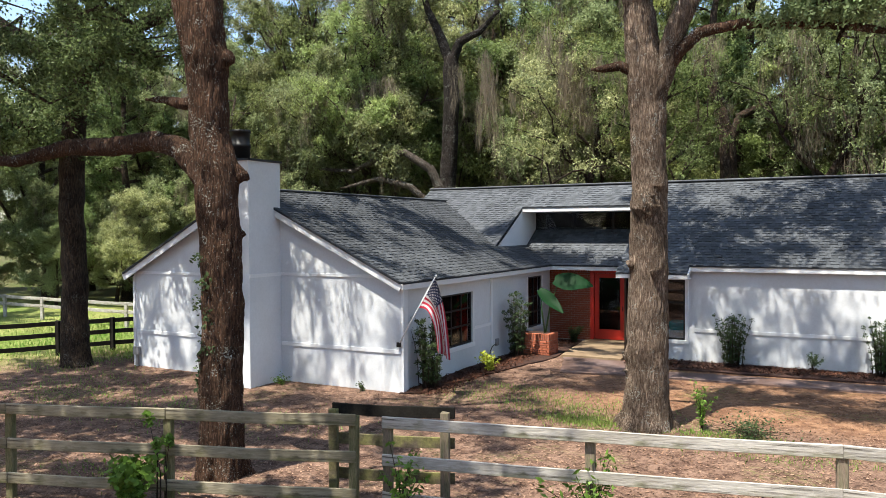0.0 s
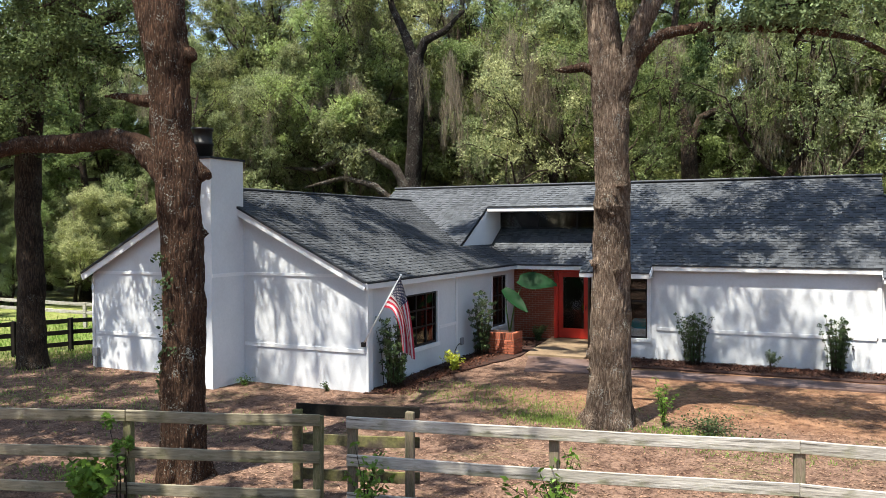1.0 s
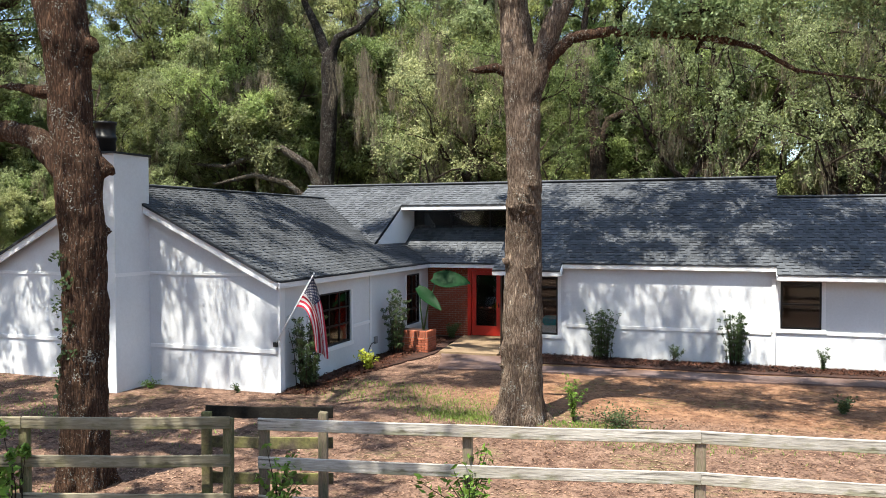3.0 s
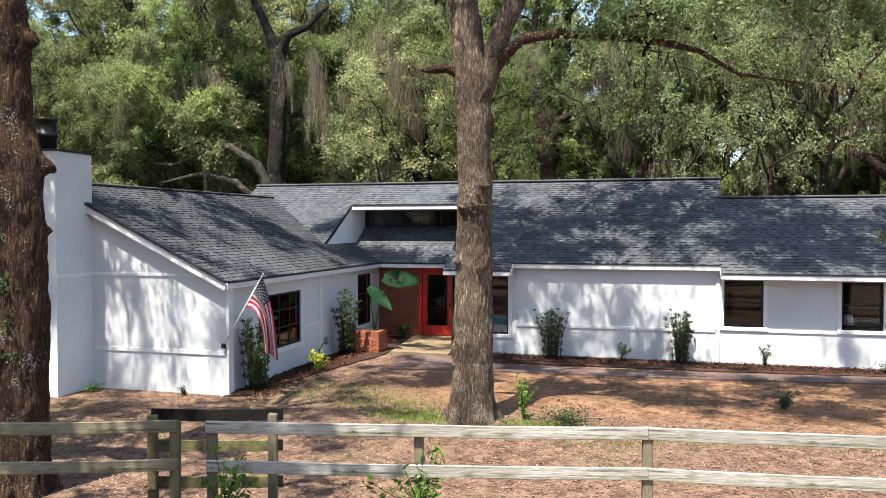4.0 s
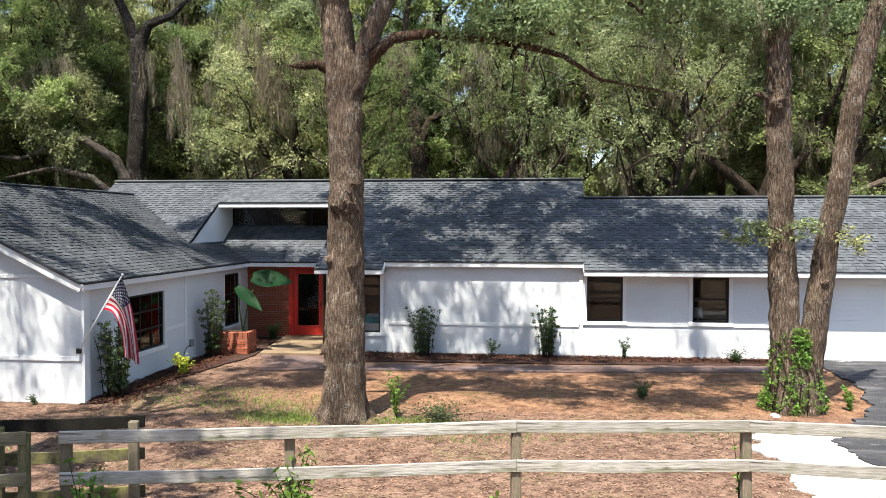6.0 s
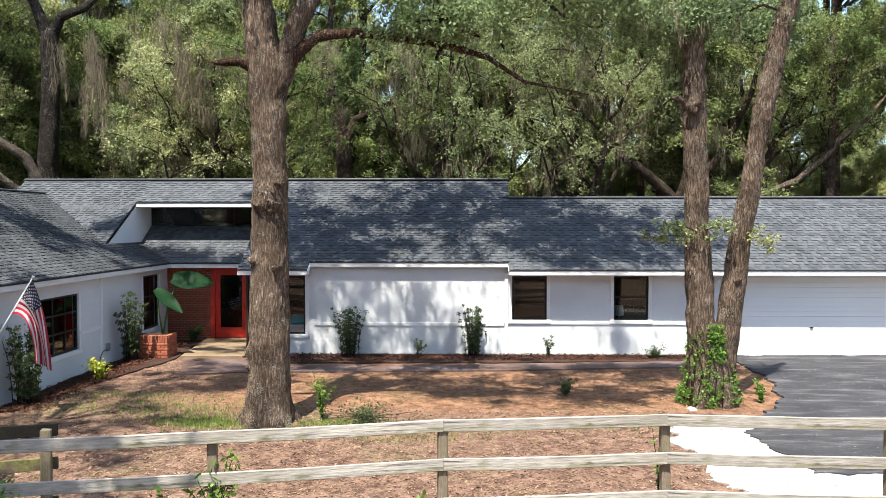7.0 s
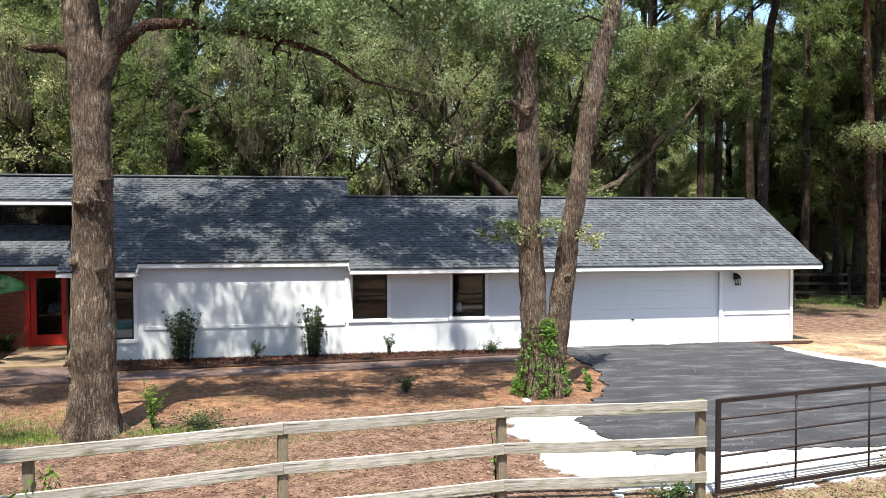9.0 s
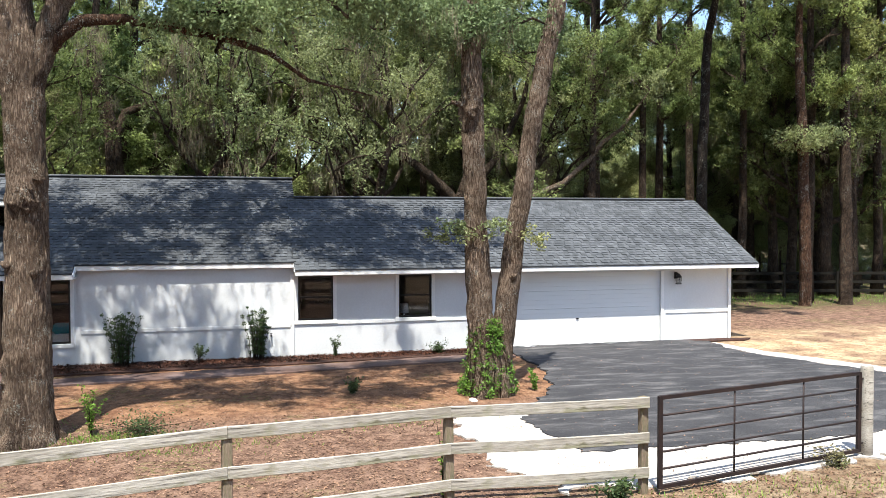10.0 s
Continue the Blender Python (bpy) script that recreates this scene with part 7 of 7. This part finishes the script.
TABS = []
for t in (0.004, 0.018):
    bm = bmesh.new()
    lo, hi = t + 0.004, 0.004
    q = [bm.verts.new(c) for c in ((0, 0, 0), (0.3, 0, 0), (0.3, EXPO + 0.015, 0), (0, EXPO + 0.015, 0), (0, 0, lo), (0.3, 0, lo), (0.3, EXPO + 0.015, hi), (0, EXPO + 0.015, hi))]
    for f in ((4, 5, 6, 7), (0, 1, 5, 4), (1, 2, 6, 5), (3, 0, 4, 7), (2, 3, 7, 6)):
        bm.faces.new([q[i] for i in f])
    TABS.append(mesh_of("shingle", bm, SHINGLE))


def above(p, *others):
    return all(p.z > o - 0.01 for o in others)


k_main = math.hypot(1, MAIN_S)
up_main = (0, 1, MAIN_S)
shingle_field(roof_garage, mainp(1.36, MAIN_Y - 0.02), (1, 0, 0), up_main, 14.14, (RIDGE_LO - MAIN_Y) * k_main, lambda p: True, 1)
shingle_field(roof_main, mainp(-4.1, 21.84), (1, 0, 0), up_main, 5.70, (RIDGE_HI - 21.84) * k_main, lambda p: p.x < 1.36 or (p.y > RIDGE_LO and p.x < 1.6), 2)
shingle_field(roof_entry, mainp(REC_R, MAIN_Y - 0.02), (1, 0, 0), up_main, -4.1 - REC_R, (RIDGE_HI - MAIN_Y) * k_main, lambda p: True, 3)
shingle_field(roof_over, mainp(REC_L, REC_TOP), (1, 0, 0), up_main, REC_R - REC_L, (RIDGE_HI - REC_TOP) * k_main, lambda p: True, 4)
shingle_field(roof_left, mainp(-14.37, 22.4), (1, 0, 0), up_main, REC_L + 14.37, (RIDGE_HI - 22.4) * k_main, lambda p: above(p, wing_z(p.x)), 5)
shingle_field(roof_porch, (-10.1, PORCH_Y - 0.02, PORCH_Z), (1, 0, 0), (0, 1, PORCH_S), 4.1, (CLER_Y - PORCH_Y) * math.hypot(1, PORCH_S), lambda p: above(p, wing_z(p.x)), 6)
shingle_field(roof_wing, (WING_X + 0.02, RAKE_Y - 0.02, wing_z(WING_X)), (0, 1, 0), (-1, 0, WING_S), 11.4, (WING_X - WING_RIDGE) * math.hypot(1, WING_S),
              lambda p: (p.y < 24.3 or p.z > porch_z(p.y) - 0.01) and (p.x > REC_L or p.z > main_z(p.y) - 0.01) and p.y < 26.1, 7,
              lambda p: p.x > -10.1 and p.y < 18.6)
